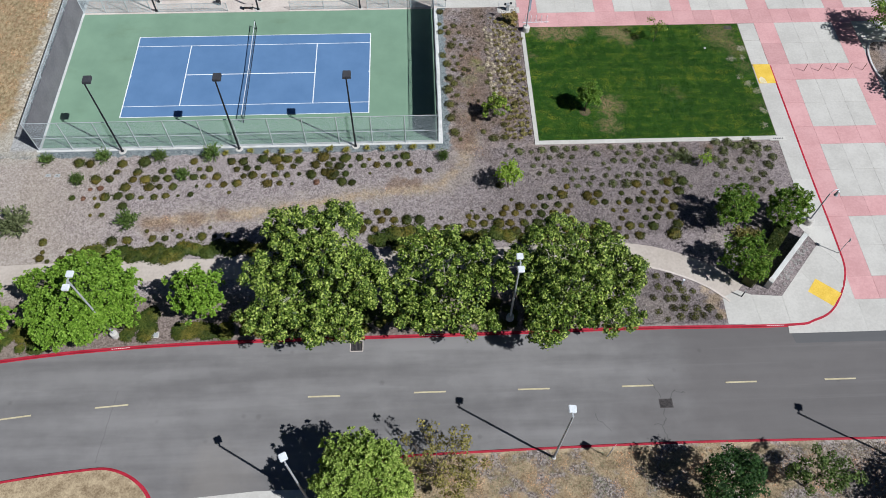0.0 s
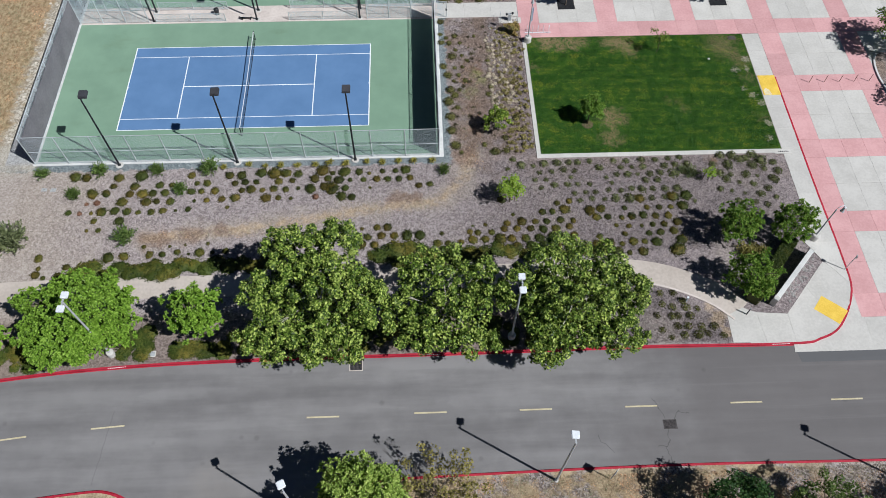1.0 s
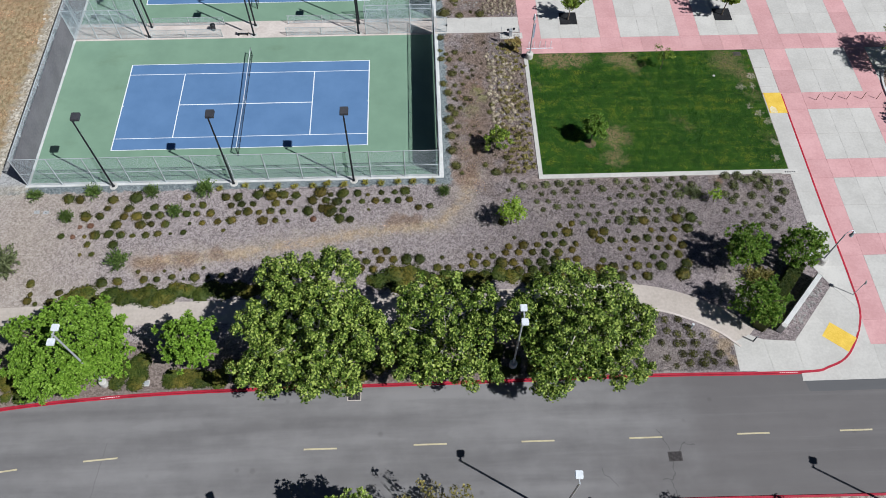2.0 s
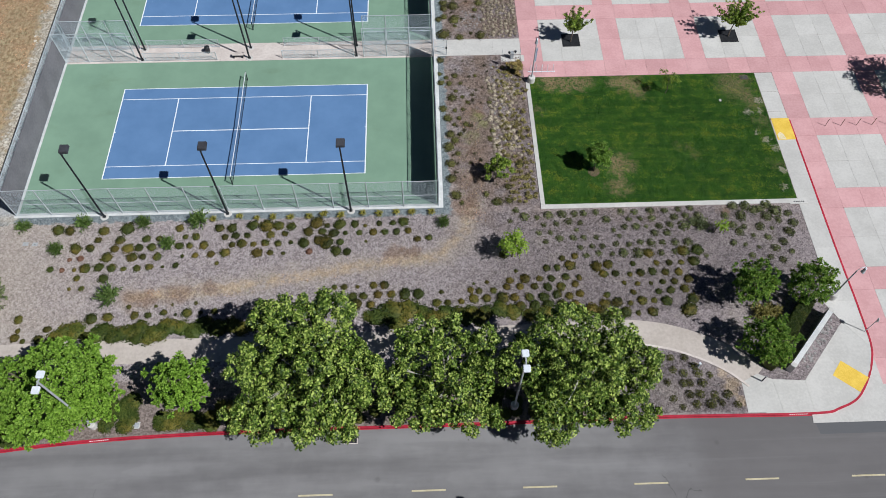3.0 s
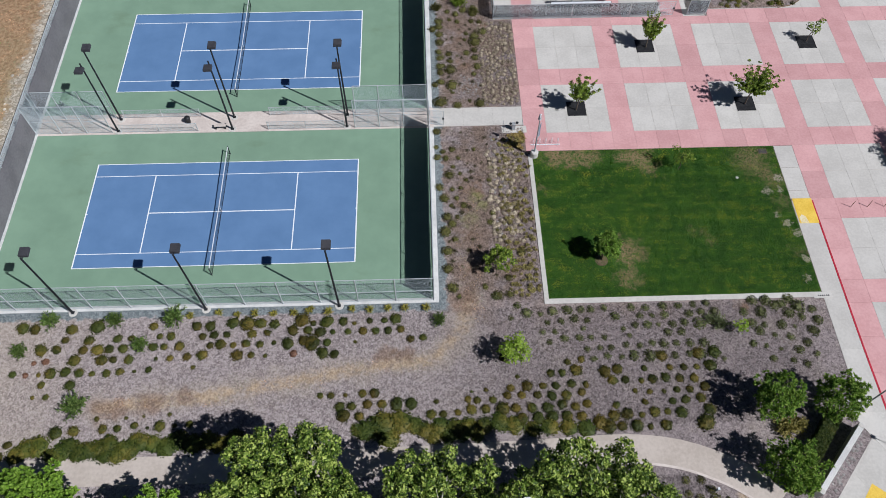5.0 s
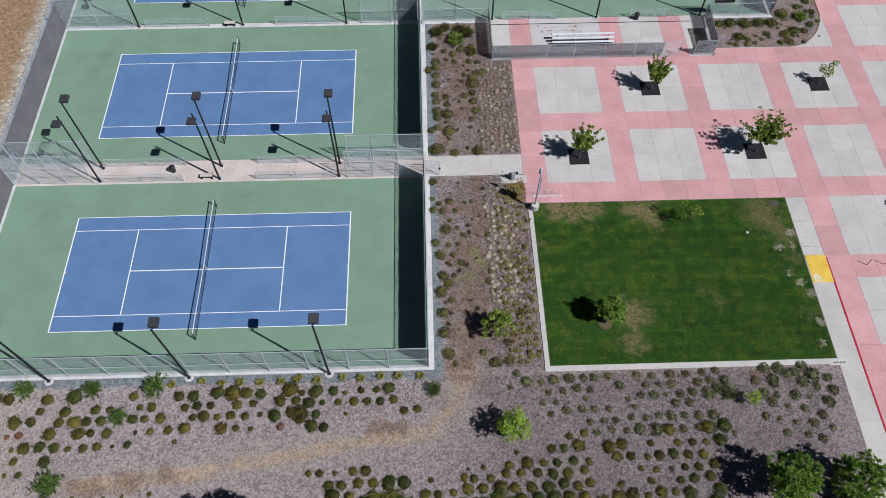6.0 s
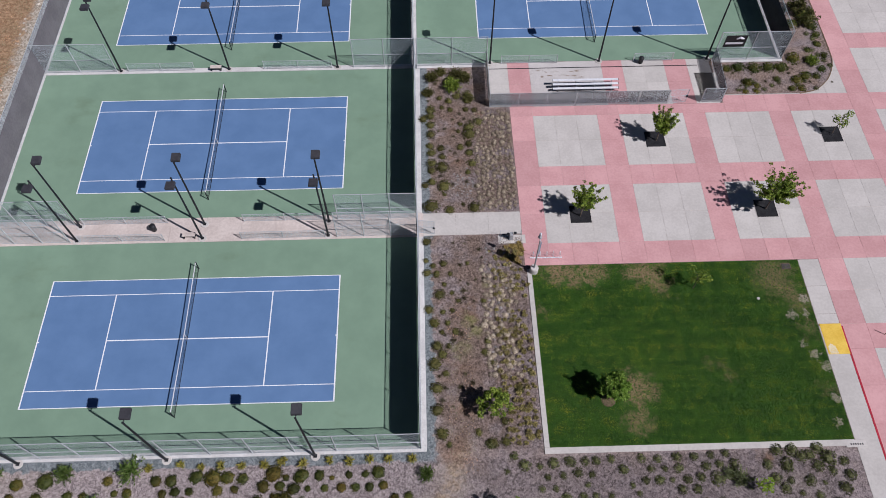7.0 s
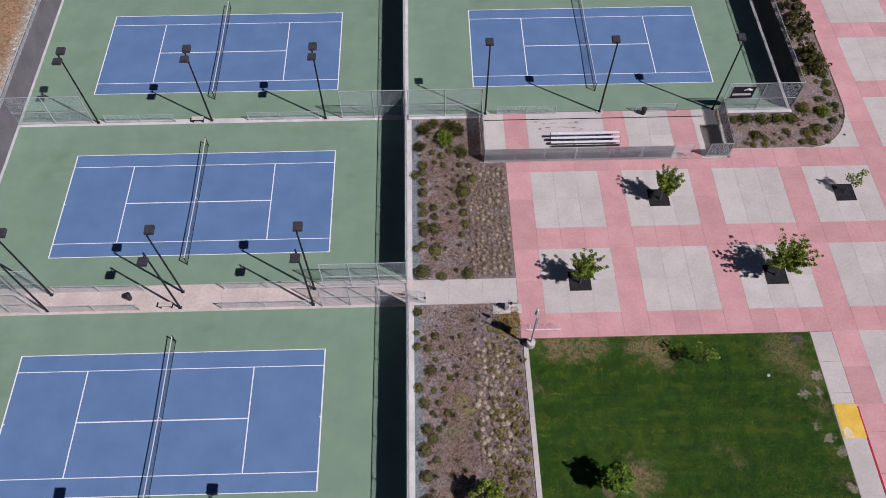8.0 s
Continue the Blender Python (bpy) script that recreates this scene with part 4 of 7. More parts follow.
fence((35.95, 29.15), (33.95, 29.15), SIX, "narrow screened gate panel facing the plaza", 1.8, 2.0, False, weave=DARK_SCREEN)
fence((36.25, 34.65), (43.2, 34.65), TALL, "tall chain-link fence behind the shrub bed")
fence((43.2, 56), (43.2, 34.65), TALL, "tall chain-link fence with dark windscreen beside the plaza", 3.1, weave=COURT_SCREEN)


def gate(p0, turn, w, h, label):
    """A leaf of tube and chain link, hung at p0 and standing open."""
    ob = tagged(empty("gate", (*p0, 0.05), turn), label, "gate")
    for name, a, b in (("stile", (0, 0), (0, h)), ("stile", (w, 0), (w, h)), ("rail", (0, 0), (w, 0)), ("rail", (0, h), (w, h)), ("rail", (0, h * 0.5), (w, h * 0.5))):
        part(name, made_tube([(a[0], 0, a[1] + 0.05), (b[0], 0, b[1] + 0.05)], 0.024, 6), GALVANISED, ob)
    part("chain_link", link_panel(w, 0.05, h), WIRE, ob)
    part("latch", made_box(w - 0.12, w + 0.05, -0.05, 0.05, h * 0.45, h * 0.55), BLACK_STEEL, ob)
    return ob


gate((6.6, 14.92), -8, 1.3, 1.9, "open galvanised chain-link gate at the passage")
gate((30.7, 29.05), 4, 1.75, 1.75, "closed chain-link gate leaf of the patio")


# ---- tennis nets ----
def net(x, y, label):
    ob = tagged(empty("tennis_net", (x, y, 0.026)), label, "tennis net", "tennis nets")
    ends = (-0.92, WIDTH + 0.92)
    for e in ends:
        bm = made_tube([(0, e, 0), (0, e, 1.07)], 0.042, 10)
        tube(bm, [(0, e, 1.07), (0, e, 1.11)], [0.05, 0.02], 10)
        part("net_post", bm, BLACK_STEEL, ob)
    mid = WIDTH / 2

    def top(v):
        return 0.914 + (1.05 - 0.914) * abs(v - mid) / (mid + 0.92)

    cords = bmesh.new()
    v = ends[0] + 0.05
    while v < ends[1]:
        box(cords, -0.002, 0.002, v - 0.004, v + 0.004, 0.03, top(v))
        v += 0.09
    for k in range(11):
        f = 0.03 + k * 0.088
        for a, b in ((ends[0], mid), (mid, ends[1])):
            q = [cords.verts.new(c) for c in ((0, a, f * top(a) - 0.004), (0, b, f * top(b) - 0.004), (0, b, f * top(b) + 0.004), (0, a, f * top(a) + 0.004))]
            cords.faces.new(q)
    tagged(part("netting", cords, NET, ob), kind="stuff")
    for a, b in ((ends[0], mid), (mid, ends[1])):
        tape = bmesh.new()
        q = [[tape.verts.new((s * 0.022, e, z)) for e, z in ((a, top(a) - 0.06), (b, top(b) - 0.06), (b, top(b) + 0.01), (a, top(a) + 0.01))] for s in (-1, 1)]
        tape.faces.new(q[0][::-1])
        tape.faces.new(q[1])
        for i in range(4):
            tape.faces.new((q[0][i], q[0][(i + 1) % 4], q[1][(i + 1) % 4], q[1][i]))
        part("head_tape", tape, NET_TAPE, ob, "white head tape")
        part("bottom_cord", made_tube([(0, a, 0.04), (0, b, 0.04)], 0.018, 5), NET, ob)
    part("centre_strap", made_box(-0.012, 0.012, mid - 0.025, mid + 0.025, 0, 0.92), NET_TAPE, ob)
    return ob


for x, y in ((-LENGTH / 2, 0), (-LENGTH / 2 - 0.15, 19.83), (-LENGTH / 2 - 0.3, 38.33), (36.66 - LENGTH / 2, 38.45)):
    net(x, y, "black tennis net with a white head tape across the blue court")


# ---- court lights ----
def court_light(x, y, heads, label):
    """A black pole; heads: the sides, 1 north, -1 south, that its lamp housings hang towards."""
    ob = tagged(empty("court_light", (x, y, 0.0)), label, "floodlight", "court lights")
    bm = made_tube([(0, 0, 0), (0, 0, 0.07)], [0.36, 0.34], 16)
    part("footing", bm, CONCRETE, ob, "round concrete footing")
    part("base_plate", made_box(-0.13, 0.13, -0.13, 0.13, 0.07, 0.10), BLACK_STEEL, ob)
    part("pole", made_tube([(0, 0, 0.05), (0, 0, 8.72)], [0.09, 0.065], 10), BLACK_STEEL, ob)
    part("cap", made_tube([(0, 0, 8.72), (0, 0, 8.79)], [0.075, 0.03], 10), BLACK_STEEL, ob)
    for s in heads:
        part("arm", made_tube([(0, 0, 8.52), (0, 0.3 * s, 8.59)], 0.04, 8), BLACK_STEEL, ob)
        h = bmesh.new()
        low = [h.verts.new((sx * 0.36, s * (0.24 + sy * 0.76), 8.42 + 0.06 * sy)) for sx, sy in ((-1, 0), (1, 0), (1, 1), (-1, 1))]
        top = [h.verts.new((sx * 0.33, s * (0.27 + sy * 0.70), 8.68 + 0.06 * sy)) for sx, sy in ((-1, 0), (1, 0), (1, 1), (-1, 1))]
        h.faces.new(low[::-1])
        h.faces.new(top)
        for i in range(4):
            h.faces.new((low[i], low[(i + 1) % 4], top[(i + 1) % 4], top[i]))
        bmesh.ops.recalc_face_normals(h, faces=h.faces)
        bmesh.ops.bevel(h, geom=h.edges[:], offset=0.03, segments=2, affect="EDGES")
        housing = part("lamp_housing", h, HEAD_TOP, ob, "square dark lamp housing")
        part("lens", made_box(-0.24, 0.24, min(s * 0.3, s * 0.82), max(s * 0.3, s * 0.82), 8.395, 8.413), WHITE_STEEL, housing)
    return ob


for x in (-22.65, -11.95, -1.18):
    court_light(x, -4.1, (1,), "black court light with one square head above the planting bed")
    court_light(x - 0.05, 14.85, (-1,), "black court light with one square head in the passage")
    court_light(x - 0.05, 16.3, (1,), "black court light with one square head in the passage")
    court_light(x - 0.15, 34.7, (1, -1), "black court light with two square heads between courts")
for x in (13.9, 24.85, 35.75):
    court_light(x, 34.85, (1,), "black court light with one square head beside the patio")


# ---- street lamps ----
def street_lamp(x, y, h, heads, turn, label, foot=0.55):
    ob = tagged(empty("street_lamp", (x, y, 0.0), turn), label, "street lamp")
    part("footing", made_tube([(0, 0, 0), (0, 0, foot), (0, 0, foot + 0.05)], [0.3, 0.3, 0.26] if foot > 0.2 else [0.17, 0.17, 0.14], 14), CONCRETE, ob, "round concrete footing")
    part("pole", made_tube([(0, 0, foot), (0, 0, h)], [0.085, 0.07], 10), GREY_STEEL, ob)
    for s in heads:
        part("arm", made_box(-0.04, 0.04, min(0, 0.36 * s), max(0, 0.36 * s), h - 0.14, h - 0.06), GREY_STEEL, ob)
        bm = made_box(-0.25, 0.25, min(0.28 * s, 0.78 * s), max(0.28 * s, 0.78 * s), h - 0.2, h)
        bmesh.ops.bevel(bm, geom=bm.edges[:], offset=0.04, segments=2, affect="EDGES")
        part("lamp_housing", bm, WHITE_STEEL, ob, "white square lamp housing")
    return ob


street_lamp(11.68, -22.35, 9.0, (1, -1), 0, "white street lamp with two square heads between plane trees")
street_lamp(-19.62, -22.86, 9.05, (1, -1), -2, "white street lamp with two square heads above a bright tree")
street_lamp(13.95, -33.6, 9.0, (1,), -4, "white street lamp with one square head on the dry bank", 0.08)
street_lamp(-3.67, -35.98, 9.0, (1,), 26, "white street lamp with one square head by the driveway", 0.08)
street_lamp(39.53, -34.92, 9.0, (1,), -12, "white street lamp with one square head on the dry bank", 0.08)


def path_lamp(x, y, h, arm, turn, label):
    """A path lamp with a hooked arm and a bell-shaped shade."""
    ob = tagged(empty("path_lamp", (x, y, 0.0), turn), label, "street lamp")
    part("footing", made_tube([(0, 0, 0), (0, 0, 0.62), (0, 0, 0.7)], [0.36, 0.36, 0.30], 16), CONCRETE, ob, "round concrete footing")
    part("pole", made_tube([(0, 0, 0.68), (0, 0, h - 0.3)], [0.07, 0.05], 10), GREY_STEEL, ob)
    hook = [(arm * (1 - math.cos(a)) / 2, 0, h - 0.3 + 0.42 * math.sin(a)) for a in np.linspace(0, math.pi, 9)]
    part("hook_arm", made_tube(hook, 0.03, 8), WHITE_STEEL, ob)
    part("shade", made_tube([(arm, 0, h - 0.2), (arm, 0, h - 0.32), (arm, 0, h - 0.6), (arm, 0, h - 0.74)], [0.06, 0.1, 0.13, 0.17], 18), GREY_STEEL, ob, "grey bell-shaped shade")
    part("shade_cap", made_tube([(arm, 0, h - 0.2), (arm, 0, h - 0.14)], [0.1, 0.04], 14), WHITE_STEEL, ob)
    part("bulb_globe", made_tube([(arm, 0, h - 0.735), (arm, 0, h - 0.82), (arm, 0, h - 0.86)], [0.13, 0.1, 0.03], 12), ALUMINIUM, ob)
    return ob


path_lamp(38.5, -13.85, 4.7, 0.7, 10, "hooked path lamp with a grey bell shade at the pavement")
lawn_lamp = path_lamp(16.1, 10.85, 5.2, 0.6, 80, "hooked path lamp with bell shade and banner by the lawn")
banner_turn = pose(0, 0, 0, 0, 0, 58.7 - 80)
cloth_sheet = bmesh.new()
for back in (-0.008, 0.008):
    grid = [[cloth_sheet.verts.new((0.06 + 0.5 * a / 4, back + 0.03 * math.sin(math.pi * a / 4), 2.35 + 1.75 * b / 4)) for a in range(5)] for b in range(5)]
    for r0, r1 in zip(grid, grid[1:]):
        for a in range(4):
            quad = (r0[a], r0[a + 1], r1[a + 1], r1[a])
            cloth_sheet.faces.new(quad if back < 0 else quad[::-1])
hung = part("hung_banner", cloth_sheet, BANNER_GREY, lawn_lamp, "blue-grey cloth banner", banner_turn)
for z in (2.33, 4.12):
    part("banner_arm", made_tube([(0, 0, z), (0.58, 0, z)], 0.014, 6), GREY_STEEL, lawn_lamp, m=banner_turn)


# ---- leaves, trees and shrubs ----
def leaves(centres, outward, size, rng, droop=0.35, long=1.3):
    """Folded kite leaves at the centres, facing outward and up."""
    n = len(centres)
    nor = outward * 0.95 + rng.normal(0, 0.62, (n, 3)) + np.array([0, 0, droop])
    nor /= np.linalg.norm(nor, axis=1)[:, None] + 1e-9
    ref = rng.normal(0, 1, (n, 3))
    u = np.cross(nor, ref)
    u /= np.linalg.norm(u, axis=1)[:, None] + 1e-9
    v = np.cross(nor, u)
    s = size * rng.uniform(0.5, 1.3, n)[:, None]
    tip, tail = centres + u * s * long * 0.5, centres - u * s * long * 0.5
    left = centres + v * s * 0.42 + nor * s * 0.12 + u * s * 0.08
    right = centres - v * s * 0.42 + nor * s * 0.12 + u * s * 0.08
    verts = np.stack([tail, right, tip, left], 1).reshape(-1, 3)
    faces = np.arange(4 * n).reshape(n, 4)
    return verts, faces


def crown(blobs, count, size, seed, material, name="crown", droop=0.35):
    """A crown of leaves gathered in clumps; blobs: rows of x, y, z, r."""
    rng = np.random.default_rng(seed)
    b = np.array(blobs)
    share = b[:, 3] ** 2
    pick = rng.choice(len(b), count, p=share / share.sum())
    d = rng.normal(0, 1, (count, 3))
    d /= np.linalg.norm(d, axis=1)[:, None]
    d[:, 2] = np.where(d[:, 2] < -0.35, -d[:, 2], d[:, 2])
    r = b[pick, 3] * rng.uniform(0.2, 1.0, count) ** 0.4 * rng.uniform(0.8, 1.2, count)
    c = b[pick, :3] + d * r[:, None] * np.array([1, 1, 0.7])
    verts, faces = leaves(c, d, size, rng, droop)
    return polygons(name, verts, faces, material)


def clumps(centre, radii, n, r, seed, apart=1.2):
    """Clump centres spread through an uneven ellipsoid, kept apart from one another."""
    rng = np.random.default_rng(seed)
    out = []
    tries = 0
    while len(out) < n and tries < 9000:
        tries += 1
        d = rng.normal(0, 1, 3)
        d /= np.linalg.norm(d)
        k = rng.uniform(0.1, 1.0) ** 0.4
        if d[2] < -0.7:
            continue
        swell = 1.0 + 0.45 * noise.noise(Vector(d) * 2.2 + Vector((seed * 7.3, 0, 0)))
        p = np.array(centre) + d * k * swell * (np.array(radii) - r * 0.6)
        if all(np.linalg.norm((p - q[:3]) / np.array([1, 1, 0.85])) > r * apart for q in out):
            out.append(np.array([*p, r * rng.uniform(0.65, 1.3)]))
    return out


def shoots(centre, radii, n, seed):
    """Clumps strung along upright shoots that fan out from the head of the trunk."""
    rng = np.random.default_rng(seed)
    c, r = np.array(centre), np.array(radii)
    foot = c - np.array([0, 0, r[2] * 0.75])
    out = []
    for k in range(n):
        a = k * 2.39996 + rng.uniform(-0.3, 0.3)
        lean = math.sqrt((k + 0.5) / n)
        reach = rng.uniform(0.75, 1.1)
        tip = c + np.array([math.cos(a) * lean * r[0], math.sin(a) * lean * r[1], r[2] * (1.0 - 0.9 * lean ** 1.5)]) * reach
        for f in (0.3, 0.45, 0.6, 0.74, 0.87, 1.0):
            q = foot + (tip - foot) * f + rng.normal(0, 0.05, 3)
            out.append(np.array([*q, 0.36 * (1.12 - 0.72 * f) * rng.uniform(0.85, 1.2)]))
    return out


def shell(centre, radii, n, seed, notch=None, rough=1.0):
    """Tuft centres over a lumpy dome, with some depth; notch: an azimuth in degrees and the share left there."""
    rng = np.random.default_rng(seed)
    out = []
    while len(out) < n:
        d = Vector(rng.normal(0, 1, 3)).normalized()
        if d.z < -0.45:
            continue
        k = 0.90 + 0.34 * rough * noise.noise(d * 2.0 + Vector((seed * 5.1, 0, 0))) + 0.28 * rough * noise.noise(d * 5.0 + Vector((0, seed * 3.7, 0)))
        if notch:
            off = (math.degrees(math.atan2(d.y, d.x)) - notch[0] + 180) % 360 - 180
            k *= 1 - (1 - notch[1]) * math.exp(-(off / 28) ** 2) * math.sqrt(max(0.0, 1 - d.z * d.z))
        k *= rng.uniform(0.62, 1.0) ** 0.45
        out.append(np.array([*(np.array(centre) + np.array(d) * np.array(radii) * k), rng.uniform(0.20, 0.38)]))
    return out


def rosettes(blobs, centre, size, seed, material):
    """Each tuft a star of narrow leaves that spread out and up from its twig."""
    rng = np.random.default_rng(seed + 7)
    b = np.array(blobs)
    per = 15
    c = np.repeat(b[:, :3], per, 0)
    r = np.repeat(b[:, 3], per)
    out = c - np.array(centre)
    out /= np.linalg.norm(out, axis=1)[:, None] + 1e-9
    d = out * 0.45 + np.array([0, 0, 0.35]) + rng.normal(0, 0.62, c.shape)
    d /= np.linalg.norm(d, axis=1)[:, None]
    side = np.cross(d, out * 0.6 + np.array([0, 0, 0.8]) + rng.normal(0, 0.25, c.shape))
    side /= np.linalg.norm(side, axis=1)[:, None] + 1e-9
    long = (r * rng.uniform(0.6, 1.1, len(r)))[:, None]
    wide = size * rng.uniform(0.35, 0.6, len(r))[:, None]
    up = np.cross(side, d)
    base, tip = c + d * long * 0.12, c + d * long - np.array([0, 0, 0.06])
    mid = c + d * long * 0.6 + up * wide * 0.25
    verts = np.stack([base, mid + side * wide, tip, mid - side * wide], 1).reshape(-1, 3)
    return polygons("crown", verts, np.arange(len(verts)).reshape(-1, 4), material)


def tree(name, label, x, y, centre, radii, n, r, count, size, leaf, bark, seed, girth=0.16, fork=0.4, limbs=14, stakes=False, apart=1.2, droop=0.35, upright=0, inner=0, lobes=(), tufts=0, notch=None):
    """A tree on a tapered trunk at x, y; centre and radii of its crown are relative to the foot."""
    rng = np.random.default_rng(seed + 50)
    ob = tagged(empty(name, (x, y, 0.0)), label, "tree")
    if lobes:
        blobs = [b for i, (c, rr, m) in enumerate(lobes) for b in clumps(c, rr, m, r, seed * 20 + i, apart)]
    elif tufts:
        blobs = shell(centre, radii, tufts, seed, notch, 1.0 if radii[0] > 3 else 1.7)
    else:
        blobs = shoots(centre, radii, upright, seed) if upright else clumps(centre, radii, n, r, seed, apart)
    split = Vector((centre[0] * 0.35, centre[1] * 0.35, centre[2] - radii[2] * fork))
    bm = bmesh.new()
    bend = Vector(rng.normal(0, 0.08, 3))
    tube(bm, [(0, 0, -0.05), (0, 0, 0.25), tuple(split * 0.5 + bend * 0.6), tuple(split), tuple(split.lerp(Vector(centre), 0.6)), tuple(Vector(centre) + Vector((0, 0, radii[2] * 0.55)))],
         [girth * 1.35, girth, girth * 0.85, girth * 0.72, girth * 0.4, girth * 0.08], 9)
    part("trunk", bm, bark, ob)
    order = sorted(blobs, key=lambda q: -np.linalg.norm((q[:3] - np.array(centre))))[:limbs]
    if lobes:
        order = [min(blobs, key=lambda q: np.linalg.norm(q[:3] - np.array(c) - np.array(rr) * np.array(k))) for c, rr, m in lobes for k in ((0, 0, 0.2), (0.6, 0.3, 0.3))]
    for q in order:
        tip = Vector(centre).lerp(Vector(q[:3]), 0.78)
        start = split.lerp(Vector(centre), float(rng.uniform(-0.1, 0.7)))
        bow = start.lerp(tip, 0.5) + Vector((*rng.normal(0, 0.18, 2), 0.15 * radii[2] * rng.uniform(0, 1)))
        bm = bmesh.new()
        tube(bm, [tuple(start), tuple(bow), tuple(tip)], [girth * 0.42, girth * 0.26, girth * 0.07], 6)
        for _ in range(3):
            side = tip + Vector(rng.normal(0, q[3] * 0.3, 3))
            tube(bm, [tuple(bow.lerp(tip, 0.5)), tuple(side)], [girth * 0.15, girth * 0.05], 4)
        part("limb", bm, bark, ob)
    foliage_mesh = rosettes(blobs, centre, size, seed, leaf) if tufts else crown(blobs, count, size, seed, leaf, "crown", droop)
    tagged(part("crown", foliage_mesh, leaf, ob), kind="stuff")
    if inner:
        a, q = rng.uniform(0, math.tau, inner), np.sqrt(rng.uniform(0, 0.68, inner))
        d = np.stack([q * np.cos(a), q * np.sin(a), -rng.uniform(0.1, 0.75, inner) * (1.1 - q)], 1)
        c = np.array(centre) + d * np.array(radii)
        v, f = leaves(c, d * 0.2, size * 1.35, rng, 0.8)
        tagged(part("inner_crown", polygons("inner_crown", v, f, leaf), leaf, ob), kind="stuff")
    if stakes:
        for sx in (-0.45, 0.45):
            part("stake", made_tube([(sx, 0.12, -0.1), (sx, 0.12, 1.6)], 0.035, 6), STAKE, ob)
        part("tie", made_tube([(-0.45, 0.12, 1.35), (0.45, 0.12, 1.35)], 0.015, 5), RUBBER, ob)
    return ob


PLANE = "large green plane tree with pale limbs"
tree("plane_tree", PLANE + " beside the path", -2.6, -21.3, (-0.4, 0.3, 5.6), (5.4, 4.6, 4.0), 0, 0.50, 36000, 0.175, PLANE_LEAF, BARK_PALE, 1, 0.16, 0.55, 18, apart=1.75, inner=6500,
     lobes=(((-1.5, 2.6, 8.0), (2.7, 2.0, 2.0), 40), ((1.3, 3.1, 8.3), (1.8, 1.6, 1.7), 18), ((0.3, 0.2, 6.5), (3.5, 2.4, 2.4), 48), ((-4.3, 0.4, 5.8), (1.8, 1.6, 1.6), 16), ((-3.7, -2.7, 4.6), (2.5, 1.8, 1.7), 28), ((0.5, -3.4, 4.6), (2.7, 1.5, 1.8), 26), ((3.3, -0.6, 5.6), (2.0, 2.2, 2.2), 28)))
tree("plane_tree", PLANE + " beside the street lamp", 6.5, -21.3, (-0.1, -0.4, 5.2), (4.3, 4.0, 3.2), 0, 0.47, 17500, 0.175, PLANE_LEAF, BARK_PALE, 2, 0.17, 0.55, 16, apart=1.8, inner=2900,
     lobes=(((-0.9, 1.7, 6.7), (2.7, 1.7, 1.5), 28), ((2.7, 2.0, 5.6), (1.5, 1.1, 1.2), 9), ((-3.1, -0.3, 5.0), (1.8, 1.7, 1.5), 15), ((2.8, 0.0, 5.2), (2.1, 1.3, 1.3), 16), ((-2.0, -2.8, 4.2), (2.0, 1.5, 1.4), 16), ((2.1, -3.0, 3.7), (1.9, 1.4, 1.3), 16), ((0.1, -0.9, 5.6), (2.0, 1.4, 1.5), 14)))
tree("plane_tree", PLANE + " near the corner bed", 15.9, -21.5, (0.1, -0.4, 5.5), (5.2, 4.5, 3.8), 0, 0.50, 28500, 0.175, PLANE_LEAF, BARK_PALE, 3, 0.17, 0.55, 18, apart=1.75, inner=4600,
     lobes=(((-0.9, 2.1, 7.7), (2.3, 1.8, 1.7), 26), ((2.5, 2.0, 6.7), (1.7, 1.5, 1.5), 15), ((-3.8, 0.6, 5.6), (2.1, 2.1, 1.8), 24), ((0.0, -0.9, 6.6), (3.0, 2.1, 2.1), 36), ((4.0, 0.1, 5.6), (1.8, 2.2, 1.9), 26), ((2.9, -2.9, 4.6), (2.4, 1.6, 1.6), 24), ((-2.0, -3.7, 3.7), (1.6, 1.2, 1.2), 15), ((-1.7, -2.2, 4.2), (1.6, 1.4, 1.2), 14)))
tree("ash_tree", "broad bright green tree beside the red kerb", -20.7, -21.3, (-0.6, 0.0, 3.3), (4.7, 4.1, 2.7), 0, 0.44, 0, 0.16, ASH_LEAF, BARK, 4, 0.16, 0.5, 10, inner=3000, tufts=1900, notch=(-48, 0.72))
tree("ash_tree", "broad bright green tree beside the road", -30.3, -22.6, (0, 0, 3.6), (3.6, 3.6, 2.7), 0, 0.6, 0, 0.17, ASH_LEAF, BARK, 14, 0.15, 0.5, 8, inner=1600, tufts=900)
tree("young_tree", "small bright green tree between the path and kerb", -12.5, -21.4, (0, 0.3, 3.7), (1.85, 1.75, 2.5), 0, 0.4, 0, 0.17, ASH_LEAF, BARK, 5, 0.1, 0.6, 8, inner=700, tufts=460)
tree("round_tree", "dense round light green tree beside the driveway", 0.5, -35.9, (0, 0, 4.1), (3.4, 3.0, 2.9), 0, 0.42, 0, 0.13, PALE_LEAF, BARK, 6, 0.14, 0.5, 12, inner=2600, tufts=1900)
tree("thin_tree", "sparse brownish tree leaning over the red kerb", 5.3, -35.0, (0.2, 0.4, 3.2), (3.5, 2.9, 2.4), 60, 0.42, 2600, 0.15, BROWN_LEAF, BARK, 7, 0.09, 0.7, 20)
tree("dark_tree", "dense dark green tree on the dry bank", 25.3, -36.3, (0, 0, 3.4), (2.2, 2.0, 3.0), 50, 0.55, 5200, 0.16, DARK_LEAF, BARK, 8, 0.12, 0.5, 10)
